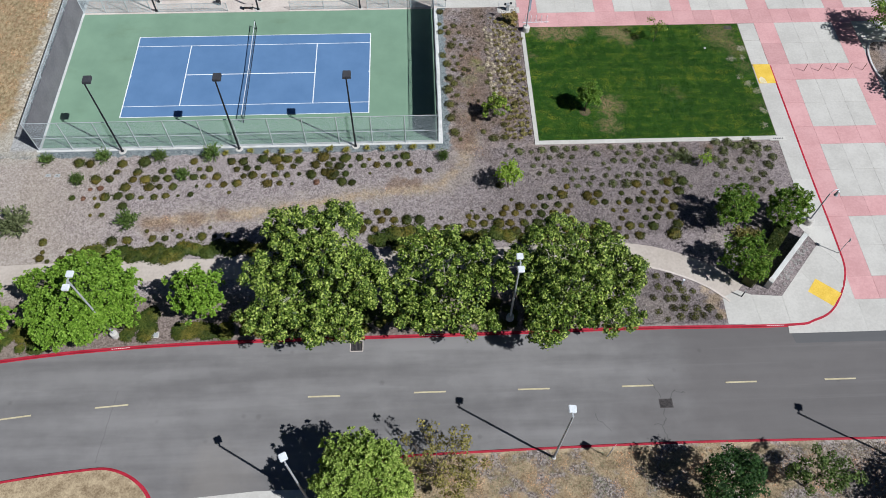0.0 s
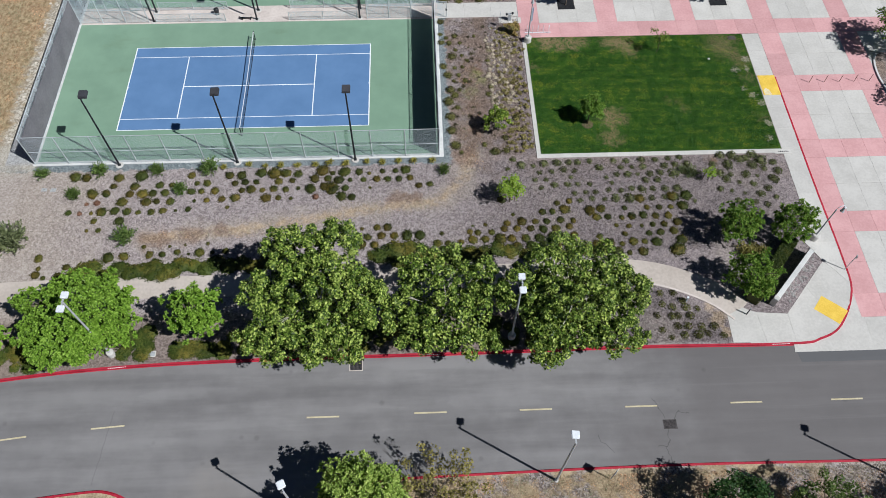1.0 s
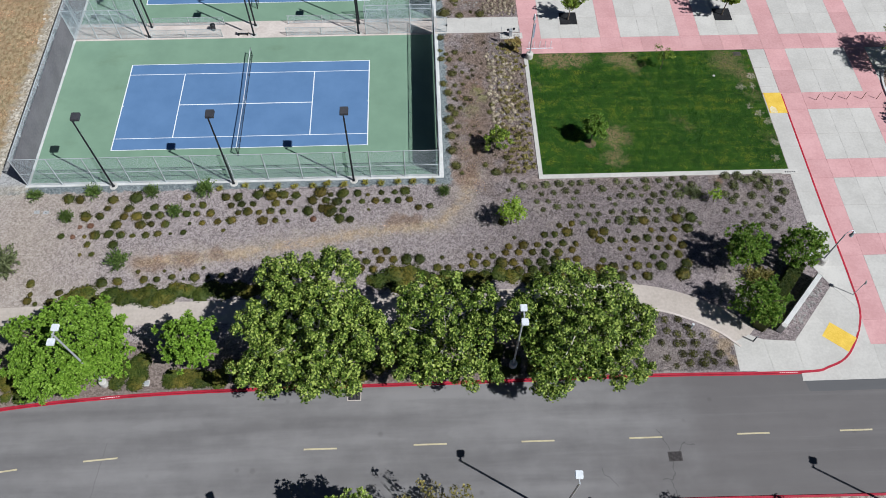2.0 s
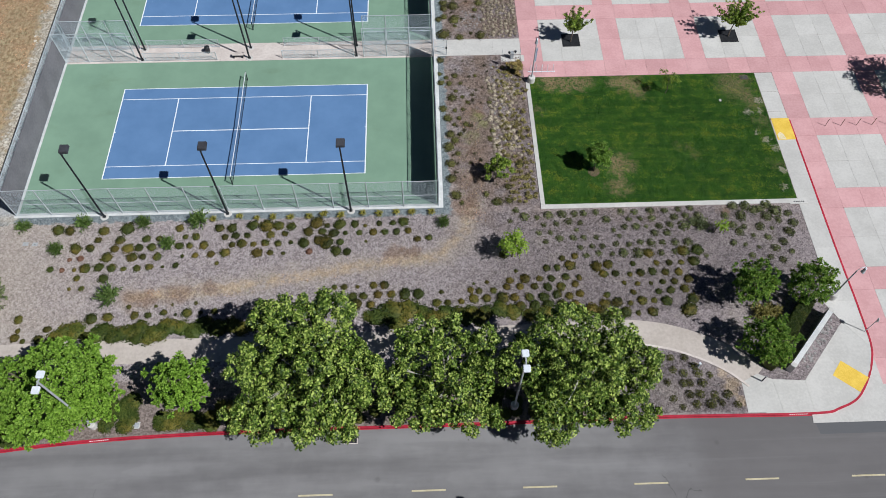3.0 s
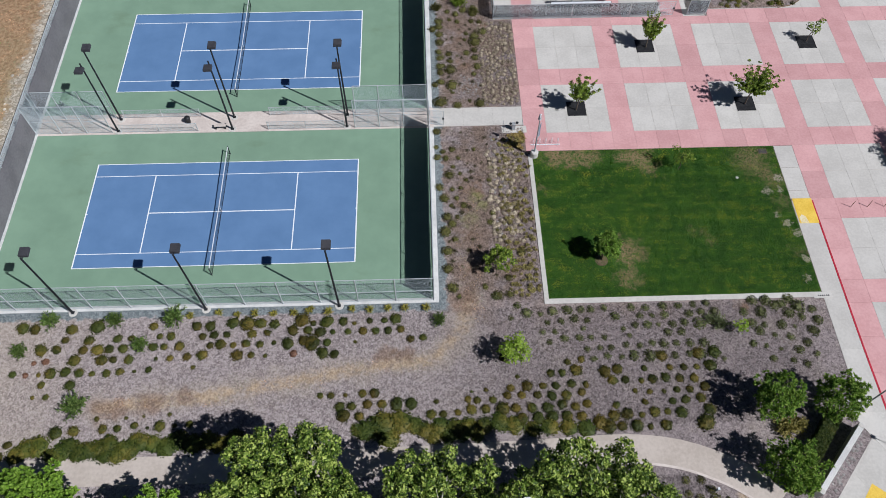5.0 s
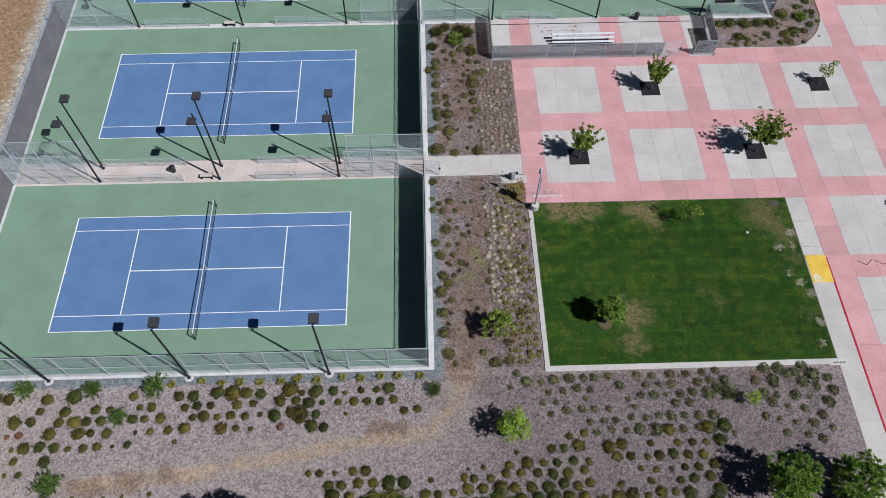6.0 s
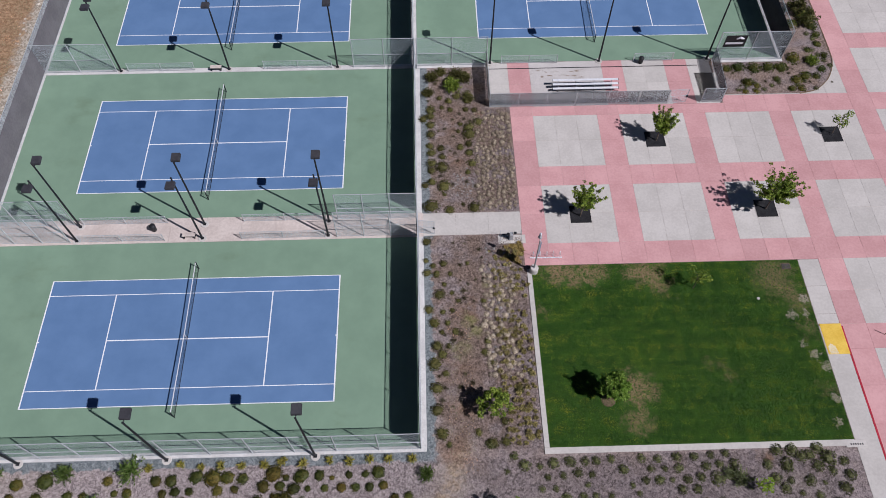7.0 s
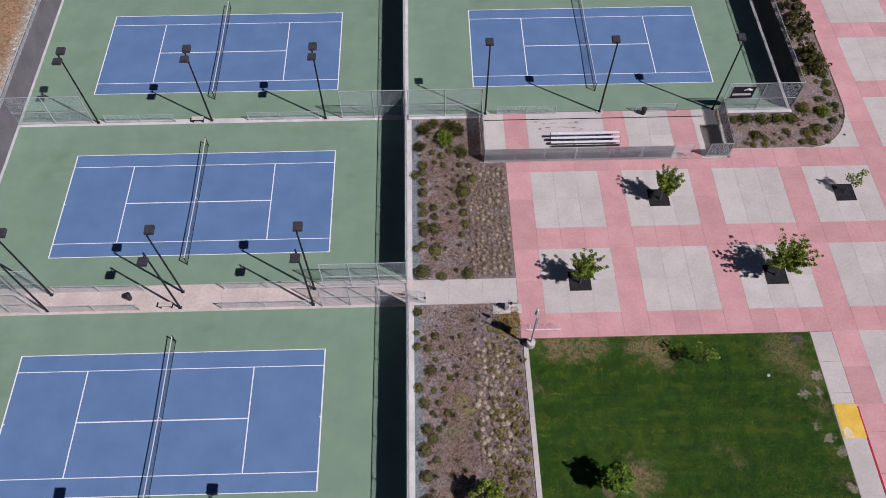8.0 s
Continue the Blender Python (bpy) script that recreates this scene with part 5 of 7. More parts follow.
tree("thin_tree", "loose grey-green tree on the dry bank", 31.6, -36.2, (0, 0.1, 2.9), (2.3, 1.7, 1.9), 34, 0.42, 2500, 0.15, BUSH_LEAF, BARK, 9, 0.08, 0.6, 14)
tree("dark_tree", "dense dark green tree on the dry bank", 40.5, -38.4, (0, 0, 3.4), (2.8, 2.4, 2.8), 30, 0.9, 4200, 0.2, DARK_LEAF, BARK, 10, 0.12, 0.5, 10)
CORNER = "compact green tree in the corner bed"
tree("ornamental_tree", CORNER + " beside the hedge", 31.3, -13.8, (0, 0.1, 2.5), (1.72, 1.62, 1.55), 0, 0.38, 0, 0.11, CORNER_LEAF, BARK, 11, 0.09, 0.6, 10, inner=320, tufts=390)
tree("ornamental_tree", CORNER + " beside the path lamp", 35.8, -13.9, (0, 0.1, 2.7), (1.62, 1.55, 1.55), 0, 0.38, 0, 0.11, CORNER_LEAF, BARK, 12, 0.09, 0.6, 10, inner=320, tufts=390)
tree("ornamental_tree", CORNER + " behind the monument wall", 31.1, -18.7, (0, 0.1, 2.6), (1.75, 1.7, 1.65), 0, 0.38, 0, 0.11, CORNER_LEAF, BARK, 13, 0.09, 0.6, 10, inner=320, tufts=390)
tree("young_tree", "young lime green tree with stakes in the mulch", 12.6, -9.2, (0.1, 0, 2.0), (1.45, 1.3, 1.3), 14, 0.5, 1100, 0.17, LIME_LEAF, BARK, 15, 0.06, 0.6, 8, True)
tree("young_tree", "young olive green tree in the shrub strip", 11.75, -0.95, (0.1, 0, 1.7), (1.35, 1.25, 1.2), 26, 0.3, 1700, 0.16, YOUNG_LEAF, BARK, 16, 0.06, 0.6, 8)
tree("young_tree", "young green tree in a dirt ring on the lawn", 20.75, -0.35, (0.1, 0.2, 2.05), (0.98, 0.9, 1.05), 0, 0.34, 0, 0.11, LAWN_TREE_LEAF, BARK, 17, 0.06, 0.6, 9, inner=200, tufts=190)
tree("young_tree", "thin yellowish young tree on the lawn", 29.1, 8.9, (-0.1, 0, 1.9), (1.0, 0.9, 1.3), 9, 0.35, 300, 0.15, YOUNG_LEAF, BARK, 18, 0.035, 0.7, 8)
tree("young_tree", "small staked young tree among sage shrubs", 30.75, -7.35, (0.0, 0.1, 1.1), (0.85, 0.6, 0.6), 9, 0.28, 230, 0.15, LIME_LEAF, BARK, 19, 0.04, 0.6, 6, True)
tree("plaza_tree", "young green tree in a black tree grate", 20.7, 16.3, (0.1, 0.1, 2.6), (1.7, 1.5, 1.85), 26, 0.27, 2900, 0.16, YOUNG_LEAF, BARK, 20, 0.06, 0.55, 12, upright=15)
tree("plaza_tree", "young green tree in a black tree grate", 28.85, 24.55, (0.1, 0.1, 2.6), (1.6, 1.4, 2.0), 28, 0.27, 2900, 0.16, YOUNG_LEAF, BARK, 21, 0.06, 0.55, 12, upright=16)
tree("plaza_tree", "wide young green tree in a black tree grate", 37.1, 16.6, (0.25, 0.1, 2.9), (2.7, 2.3, 1.9), 38, 0.29, 5200, 0.16, YOUNG_LEAF, BARK, 22, 0.07, 0.6, 16, upright=26)
tree("plaza_tree", "small thin young tree in a black tree grate", 45.5, 24.9, (0.2, 0.1, 1.9), (0.8, 0.75, 0.9), 9, 0.32, 260, 0.16, YOUNG_LEAF, BARK, 23, 0.04, 0.6, 8)
tree("plaza_tree", "large leafy tree in a kerbed planter on the plaza", 53.4, 8.6, (0, 0, 3.6), (3.0, 2.9, 2.2), 44, 0.8, 4200, 0.22, CORNER_LEAF, BARK, 24, 0.12, 0.6, 16)
tree("plaza_tree", "large leafy tree in a kerbed planter on the plaza", 55.6, 0.4, (0, 0, 3.6), (2.7, 2.6, 2.0), 42, 0.8, 4000, 0.22, CORNER_LEAF, BARK, 25, 0.12, 0.6, 16)

# planter island round the plaza trees
island = tagged(part("planter_island", prism(bmesh.new(), [(52.0 + 1.2 * math.cos(a), 5.0 + 3.2 * math.sin(a)) for a in np.linspace(math.pi / 2, 1.5 * math.pi, 14)] + [(70, 1.8), (70, 8.2)], -0.2, 0.10), GROUND), "mulched planter island in the plaza", "planter", kind="structure")
rim = smooth_line([(66, 8.2), (52.0, 8.2)] + [(52.0 + 1.2 * math.cos(a), 5.0 + 3.2 * math.sin(a)) for a in np.linspace(1.7, 4.6, 8)] + [(52.0, 1.8), (66, 1.8)], 3)
part("rim", ribbon(bmesh.new(), rim, offset_line(rim, -0.18), -0.2, 0.16), KERB_WHITE, island)

# black tree grates
for x, y in ((20.72, 16.47), (28.75, 24.7), (37.13, 16.66), (45.43, 24.84)):
    grate = tagged(empty("tree_grate", (x, y, 0.022)), "square black iron tree grate set in the plaza", "tree grate", "tree grates")
    part("pit_floor", made_box(-0.86, 0.86, -0.86, 0.86, -0.01, 0.004), IRON, grate)
    for k in range(4):
        part("grate_frame", made_box(-0.9, 0.9, -0.9, -0.84, 0, 0.03), IRON, grate, m=pose(0, 0, 0, 0, 0, 90 * k))
    for k in range(17):
        a = -0.8 + k * 0.1
        gap = 0.18 if abs(a) < 0.2 else 0
        for lo, hi in (((-0.84, -gap), (gap, 0.84)) if gap else ((-0.84, 0.84),)):
            part("grate_bar", made_box(a - 0.038, a + 0.038, lo, hi, 0.004, 0.012), IRON, grate)
    part("irrigation_ring", made_tube([(0, 0, 0.0), (0, 0, 0.05)], [0.2, 0.17], 12), RUBBER, grate)
part("dirt_ring", made_tube([(0, 0, 0), (0, 0, 0.05)], [0.6, 0.52], 24), SOIL, m=pose(20.75, -0.45, 0))
tagged(bpy.data.objects["dirt_ring"], "round bare dirt ring at the foot of a lawn tree", "ground", kind="structure")


def dome(seed, count, size, material, name, flat=0.72, core=0.86):
    """A rounded shrub of unit radius: a lumpy heart covered with leaves."""
    rng = np.random.default_rng(seed)
    bm = bmesh.new()
    bmesh.ops.create_icosphere(bm, subdivisions=2, radius=core)
    for v in bm.verts:
        k = 1 + 0.22 * noise.noise(v.co * 2.3 + Vector((seed * 3.1, 0, 0)))
        v.co = Vector((v.co.x * k, v.co.y * k, max(-0.08, v.co.z * k * flat)))
    me0 = [tuple(v.co) for v in bm.verts]
    f0 = [[v.index for v in f.verts] for f in bm.faces]
    bm.verts.index_update()
    f0 = [[v.index for v in f.verts] for f in bm.faces]
    bm.free()
    d = rng.normal(0, 1, (count, 3))
    d[:, 2] = np.abs(d[:, 2])
    d /= np.linalg.norm(d, axis=1)[:, None]
    k = np.array([1 + 0.22 * noise.noise(Vector(q) * 2.3 + Vector((seed * 3.1, 0, 0))) for q in d.tolist()])
    c = d * (k * rng.uniform(0.84, 1.08, count))[:, None] * np.array([1, 1, flat])
    verts, faces = leaves(c, d, size, rng, 0.2)
    verts = np.concatenate([np.array(me0), verts])
    faces = f0 + (faces + len(me0)).tolist()
    return polygons(name, verts, faces, material)


def sprays(seed, stems, material, name):
    """A loose upright bush of unit radius: stems that fan out, with narrow leaves along each."""
    rng = np.random.default_rng(seed)
    c, out = [], []
    for k in range(stems):
        a, lean = k * 2.39996 + rng.uniform(-0.4, 0.4), math.sqrt((k + 0.5) / stems)
        tip = np.array([math.cos(a) * lean, math.sin(a) * lean, 1.15 - 0.75 * lean ** 2]) * rng.uniform(0.7, 1.15)
        for f in np.linspace(0.3, 1.0, 9):
            for _ in range(2):
                c.append(tip * f + rng.normal(0, 0.05, 3))
                out.append(tip / np.linalg.norm(tip) + rng.normal(0, 0.5, 3))
    c, d = np.array(c), np.array(out)
    d /= np.linalg.norm(d, axis=1)[:, None]
    side = np.cross(d, rng.normal(0, 1, c.shape) + np.array([0, 0, 1.2]))
    side /= np.linalg.norm(side, axis=1)[:, None] + 1e-9
    long, wide = rng.uniform(0.16, 0.30, len(c))[:, None], rng.uniform(0.035, 0.06, len(c))[:, None]
    verts = np.stack([c, c + d * long * 0.55 + side * wide, c + d * long, c + d * long * 0.55 - side * wide], 1).reshape(-1, 3)
    return polygons(name, verts, np.arange(len(verts)).reshape(-1, 4), material)


def tuft(seed, blades, material, name, spread=0.8, width=0.05):
    """A fan of arching blades of unit radius."""
    rng = np.random.default_rng(seed)
    verts, faces = [], []
    for _ in range(blades):
        a = rng.uniform(0, math.tau)
        out = rng.uniform(0.25, 1.0) * spread
        h = rng.uniform(0.6, 1.0)
        w = width * rng.uniform(0.7, 1.4)
        dx, dy = math.cos(a), math.sin(a)
        n = len(verts)
        verts += [(-dy * w, dx * w, 0), (dy * w, -dx * w, 0), (dx * out * 0.55 + dy * w, dy * out * 0.55 - dx * w, h * 0.75), (dx * out * 0.55 - dy * w, dy * out * 0.55 + dx * w, h * 0.75), (dx * out, dy * out, h * 0.72)]
        faces += [(n, n + 1, n + 2, n + 3), (n + 3, n + 2, n + 4)]
    return polygons(name, verts, faces, material)


def plant(name, label, category, group, rows, forms, material, squash=(0.7, 0.95), seed=3, grow=1.0):
    """Set out shrubs at rows of x, y, radius, on a few shared forms."""
    rng = np.random.default_rng(seed)
    for x, y, r in rows:
        r *= grow
        ob = part(name, forms[int(rng.integers(len(forms)))], material)
        ob.matrix_basis = Matrix.LocRotScale((x, y, 0.0), Euler((0, 0, rng.uniform(0, math.tau))), (r * rng.uniform(0.9, 1.12), r * rng.uniform(0.9, 1.12), r * rng.uniform(*squash)))
        tagged(ob, label, category, group)


BUSHES = [(-20.6, -12.1, 1.11), (-25.9, -7.5, 0.84), (-16.6, -7.2, 0.85), (6.9, -5.7, 0.71), (-29.2, -5.1, 0.81), (-24.1, -4.9, 0.90), (-19.0, -5.0, 0.88), (-14.3, -4.9, 1.07)]
OLIVE_1 = [(-26.7, -15.8, 0.24), (-25.5, -15.7, 0.48), (-27.4, -15.5, 0.43), (-27.3, -14.9, 0.24), (-25.0, -14.8, 0.37), (19.3, -14.7, 0.61), (20.3, -14.7, 0.44), (21.4, -14.7, 0.54), (22.4, -14.8, 0.27), (23.6, -14.7, 0.47), (26.6, -14.6, 0.75), (-27.5, -13.9, 0.44), (-21.7, -14.0, 0.58), (-20.4, -13.9, 0.47), (-18.3, -13.8, 0.41), (-17.2, -13.8, 0.33), (-16.0, -13.6, 0.36), (-15.0, -13.8, 0.18), (-14.1, -13.7, 0.45), (-13.0, -13.7, 0.22), (-11.9, -13.6, 0.32), (12.9, -13.9, 0.53), (14.1, -13.9, 0.53), (15.2, -13.8, 0.53), (16.3, -13.8, 0.48), (17.4, -13.9, 0.49), (18.7, -14.4, 0.61), (19.8, -13.9, 0.49), (20.8, -13.8, 0.54), (21.9, -13.9, 0.30)]
OLIVE_2 = [(22.9, -13.7, 0.50), (23.9, -13.7, 0.32), (24.9, -13.8, 0.55), (27.1, -13.6, 0.51), (-18.9, -13.0, 0.23), (-16.7, -13.0, 0.18), (-15.4, -12.9, 0.15), (-13.5, -12.8, 0.20), (-0.8, -12.6, 0.44), (-0.5, -13.3, 0.58), (0.1, -12.6, 0.39), (0.7, -13.4, 0.43), (2.4, -12.5, 0.39), (4.6, -12.5, 0.53), (6.1, -13.4, 0.43), (7.0, -13.4, 0.33), (8.1, -13.3, 0.31), (9.1, -13.1, 0.48), (10.2, -13.1, 0.43), (11.5, -13.1, 0.58), (12.5, -13.1, 0.43), (13.7, -13.1, 0.44), (14.9, -13.1, 0.48), (16.0, -12.9, 0.44), (17.0, -13.1, 0.39), (17.9, -12.9, 0.39), (20.1, -13.1, 0.32), (22.3, -12.9, 0.30), (24.4, -12.9, 0.33), (25.4, -12.8, 0.40)]
OLIVE_3 = [(26.6, -12.7, 0.43), (-2.3, -11.7, 0.29), (-1.5, -11.7, 0.34), (-0.4, -11.7, 0.19), (0.9, -11.6, 0.36), (1.3, -12.5, 0.41), (1.8, -11.6, 0.44), (3.5, -12.5, 0.58), (6.5, -12.4, 0.26), (8.9, -12.3, 0.31), (9.2, -11.7, 0.15), (9.6, -12.4, 0.34), (10.3, -11.6, 0.22), (10.8, -12.4, 0.36), (11.9, -12.1, 0.39), (12.2, -11.5, 0.34), (13.0, -12.1, 0.39), (14.2, -12.1, 0.39), (15.3, -12.2, 0.44), (16.4, -12.2, 0.44), (17.6, -12.0, 0.37), (21.7, -12.0, 0.25), (22.8, -12.1, 0.28), (23.9, -12.1, 0.23), (24.9, -12.0, 0.35), (25.9, -12.0, 0.36), (27.1, -11.8, 0.44), (-24.1, -11.2, 0.22), (-23.1, -11.2, 0.30), (12.8, -10.6, 0.22)]
OLIVE_4 = [(13.5, -11.4, 0.49), (14.7, -11.4, 0.34), (15.7, -11.4, 0.37), (16.9, -11.3, 0.40), (18.0, -11.4, 0.32), (20.1, -11.1, 0.45), (21.1, -11.1, 0.38), (22.3, -11.2, 0.28), (23.2, -11.1, 0.41), (24.2, -11.0, 0.46), (25.3, -11.1, 0.38), (26.4, -11.1, 0.41), (-23.7, -10.2, 0.35), (-21.5, -10.3, 0.48), (15.4, -10.4, 0.40), (16.3, -10.4, 0.35), (17.4, -10.2, 0.55), (19.6, -10.4, 0.55), (20.6, -10.2, 0.45), (22.7, -10.2, 0.31), (24.7, -10.2, 0.31), (25.8, -10.2, 0.34), (26.8, -10.2, 0.31), (27.9, -10.1, 0.52), (-26.1, -9.3, 0.33), (-24.1, -9.4, 0.22), (-23.2, -9.3, 0.54), (-22.1, -9.2, 0.49), (-21.0, -9.3, 0.48), (-20.0, -9.4, 0.29)]
OLIVE_5 = [(-18.9, -9.4, 0.35), (-17.9, -9.3, 0.40), (-16.8, -9.3, 0.18), (-15.7, -9.2, 0.31), (-12.3, -9.1, 0.23), (11.9, -9.0, 0.45), (16.8, -9.5, 0.30), (17.9, -9.3, 0.35), (24.2, -9.2, 0.52), (27.2, -9.1, 0.58), (28.4, -9.0, 0.63), (-21.6, -8.3, 0.60), (-19.5, -8.3, 0.54), (-18.6, -8.3, 0.35), (-17.4, -8.3, 0.42), (-15.3, -8.3, 0.21), (-14.2, -8.3, 0.34), (-12.9, -8.2, 0.39), (-11.7, -8.1, 0.52), (-9.0, -8.2, 0.51), (-7.9, -8.2, 0.33), (-6.8, -8.3, 0.23), (-2.3, -8.2, 0.55), (-1.4, -8.3, 0.40), (-24.4, -7.3, 0.61), (-23.2, -7.3, 0.44), (-22.7, -6.5, 0.36), (-21.1, -7.4, 0.44), (-20.8, -6.6, 0.49), (-20.0, -7.4, 0.54)]
OLIVE_6 = [(-19.1, -7.4, 0.46), (-18.0, -7.4, 0.43), (-15.7, -7.3, 0.42), (-14.8, -7.3, 0.32), (-13.6, -7.3, 0.47), (-11.2, -7.3, 0.36), (-10.4, -7.2, 0.47), (-9.4, -7.3, 0.33), (-8.4, -7.2, 0.41), (-7.3, -7.3, 0.38), (-6.2, -7.2, 0.26), (-5.1, -7.3, 0.56), (-3.9, -7.1, 0.46), (-3.2, -7.3, 0.76), (-2.0, -7.3, 0.38), (0.2, -7.3, 0.18), (4.6, -7.2, 0.38), (5.6, -7.1, 0.35), (-25.3, -5.5, 0.51), (-22.4, -5.6, 0.50), (-18.6, -6.5, 0.43), (-17.5, -6.5, 0.32), (-15.3, -6.4, 0.32), (-14.4, -6.4, 0.42), (-12.5, -5.6, 0.48), (-11.9, -6.5, 0.34), (-11.4, -5.6, 0.53), (-11.0, -6.4, 0.42), (-10.0, -6.4, 0.34), (-8.4, -5.5, 0.68)]
OLIVE_7 = [(-8.0, -6.4, 0.41), (-7.4, -5.5, 0.52), (-6.8, -6.3, 0.36), (-6.3, -5.6, 0.47), (-4.8, -6.2, 0.51), (-3.6, -6.2, 0.41), (-3.2, -5.6, 0.33), (-2.6, -6.4, 0.51), (-1.6, -6.4, 0.28), (-0.4, -6.4, 0.33), (0.1, -5.7, 0.23), (0.8, -6.4, 0.41), (1.8, -6.4, 0.38), (2.8, -6.4, 0.38), (3.8, -6.3, 0.35), (-26.3, -5.4, 0.57), (-20.4, -5.4, 0.72), (-15.9, -5.5, 0.43), (-9.6, -5.4, 0.58), (-4.1, -5.3, 0.67), (-2.1, -5.5, 0.61), (-0.8, -5.5, 0.43), (1.3, -5.5, 0.31), (2.5, -5.5, 0.31), (3.4, -5.4, 0.51)]
RED = [(-25.1, -9.4, 0.25), (-24.7, -8.4, 0.22), (-23.8, -8.3, 0.33), (-4.6, -8.2, 0.30)]
TUFT = [(-13.1, -4.7, 0.43), (-10.8, -4.5, 0.42), (-9.3, -4.7, 0.37), (-7.9, -4.7, 0.44), (-6.4, -4.7, 0.42), (-4.8, -4.7, 0.44), (-3.5, -4.5, 0.47), (-2.0, -4.7, 0.49), (-0.1, -4.5, 0.41), (1.3, -4.6, 0.44), (4.2, -4.5, 0.46), (2.8, -4.5, 0.46), (5.9, -4.5, 0.44)]
HEDGE_1 = [(-24.2, -15.6, 0.69), (-21.6, -15.7, 0.67), (-21.0, -15.5, 0.78), (-19.7, -15.5, 0.72), (-17.7, -15.8, 0.66), (-16.9, -15.8, 0.65), (-16.0, -15.5, 0.75), (-23.5, -15.1, 0.79), (-22.7, -15.0, 0.84), (-20.5, -15.1, 0.78), (-19.1, -15.4, 0.77), (-18.4, -15.3, 0.71), (-17.6, -15.0, 0.76), (-16.4, -15.4, 0.76), (-15.7, -14.7, 0.65), (-15.2, -14.9, 0.70), (-14.4, -15.0, 0.75), (-13.4, -15.3, 0.79), (-12.6, -14.8, 0.74), (-11.5, -15.1, 0.79), (-10.4, -14.9, 0.74), (-9.5, -15.2, 0.73), (-8.4, -14.8, 0.73), (1.3, -14.5, 0.90), (2.9, -15.1, 0.85), (5.6, -14.6, 0.76), (6.2, -15.1, 0.57), (7.3, -15.0, 0.61), (8.4, -15.0, 0.57), (9.5, -15.1, 0.57)]
HEDGE_2 = [(13.6, -14.7, 0.72), (14.9, -14.6, 0.72), (16.3, -14.7, 0.72), (17.6, -14.8, 0.68), (0.6, -14.4, 0.52), (2.4, -14.1, 1.10), (3.8, -13.9, 0.91), (4.9, -14.2, 0.71), (6.7, -14.3, 0.71), (7.8, -14.5, 0.76), (8.9, -14.4, 0.71), (10.0, -14.4, 0.76), (11.2, -14.1, 0.72), (12.3, -14.4, 0.72)]
SAGE_1 = [(29.1, -9.6, 0.21), (33.0, -9.7, 0.32), (34.5, -9.9, 0.27), (35.5, -10.2, 0.33), (18.9, -9.3, 0.28), (20.0, -9.1, 0.28), (21.1, -9.2, 0.25), (22.1, -9.1, 0.41), (23.3, -9.2, 0.51), (25.3, -9.2, 0.31), (26.5, -9.1, 0.31), (32.7, -8.6, 0.22), (33.8, -8.9, 0.19), (35.2, -9.0, 0.38), (36.5, -9.4, 0.28), (15.6, -7.8, 0.25), (16.8, -7.5, 0.36), (18.0, -7.5, 0.31), (18.5, -8.5, 0.25), (18.9, -7.5, 0.28), (19.5, -8.4, 0.25), (20.4, -8.4, 0.28), (21.6, -8.2, 0.26), (22.7, -8.3, 0.28), (23.7, -8.1, 0.29), (24.6, -8.2, 0.42), (25.6, -8.2, 0.29), (26.7, -8.2, 0.34), (27.8, -8.2, 0.42), (31.7, -8.4, 0.32)]
SAGE_2 = [(33.6, -7.7, 0.25), (34.8, -7.9, 0.33), (36.0, -8.4, 0.39), (15.1, -6.9, 0.25), (16.1, -6.9, 0.23), (18.4, -6.7, 0.23), (20.0, -7.5, 0.26), (21.6, -6.8, 0.23), (22.0, -7.4, 0.23), (23.6, -6.5, 0.34), (25.1, -7.2, 0.34), (26.2, -7.2, 0.37), (32.0, -6.6, 0.38), (32.5, -7.3, 0.38), (33.0, -6.8, 0.27), (34.4, -6.8, 0.39), (35.4, -7.0, 0.19), (36.8, -7.4, 0.48), (37.4, -6.5, 0.45), (12.7, -5.6, 0.23), (15.6, -6.1, 0.26), (16.7, -6.0, 0.28), (17.8, -5.8, 0.34), (18.8, -6.0, 0.28), (21.1, -5.7, 0.37), (22.6, -6.5, 0.29), (23.1, -5.7, 0.29), (24.1, -5.7, 0.24), (24.5, -6.5, 0.21), (25.1, -5.7, 0.35)]
SAGE_3 = [(25.6, -6.5, 0.32), (26.6, -6.4, 0.35), (27.1, -5.6, 0.38), (27.8, -6.5, 0.48), (28.9, -6.2, 0.43), (29.2, -5.5, 0.38), (31.6, -5.6, 0.36), (33.0, -5.7, 0.50), (35.2, -5.8, 0.48), (36.2, -6.2, 0.31), (37.2, -5.5, 0.34), (13.3, -4.5, 0.31), (14.0, -5.2, 0.44), (15.1, -5.3, 0.26), (16.1, -5.1, 0.44), (17.3, -5.0, 0.39), (18.4, -5.0, 0.34), (19.2, -5.0, 0.34), (20.3, -4.9, 0.31), (22.5, -4.9, 0.32), (23.7, -5.0, 0.32), (25.1, -4.9, 0.37), (26.4, -4.9, 0.32), (27.6, -4.8, 0.30), (28.1, -5.5, 0.35), (28.7, -4.7, 0.33), (32.5, -4.6, 0.44), (33.6, -4.6, 0.50), (34.2, -5.1, 0.45), (34.8, -5.0, 0.39)]
SAGE_4 = [(36.1, -5.3, 0.62), (8.6, -3.6, 0.21), (11.6, -3.6, 0.36), (35.5, -4.5, 0.45)]
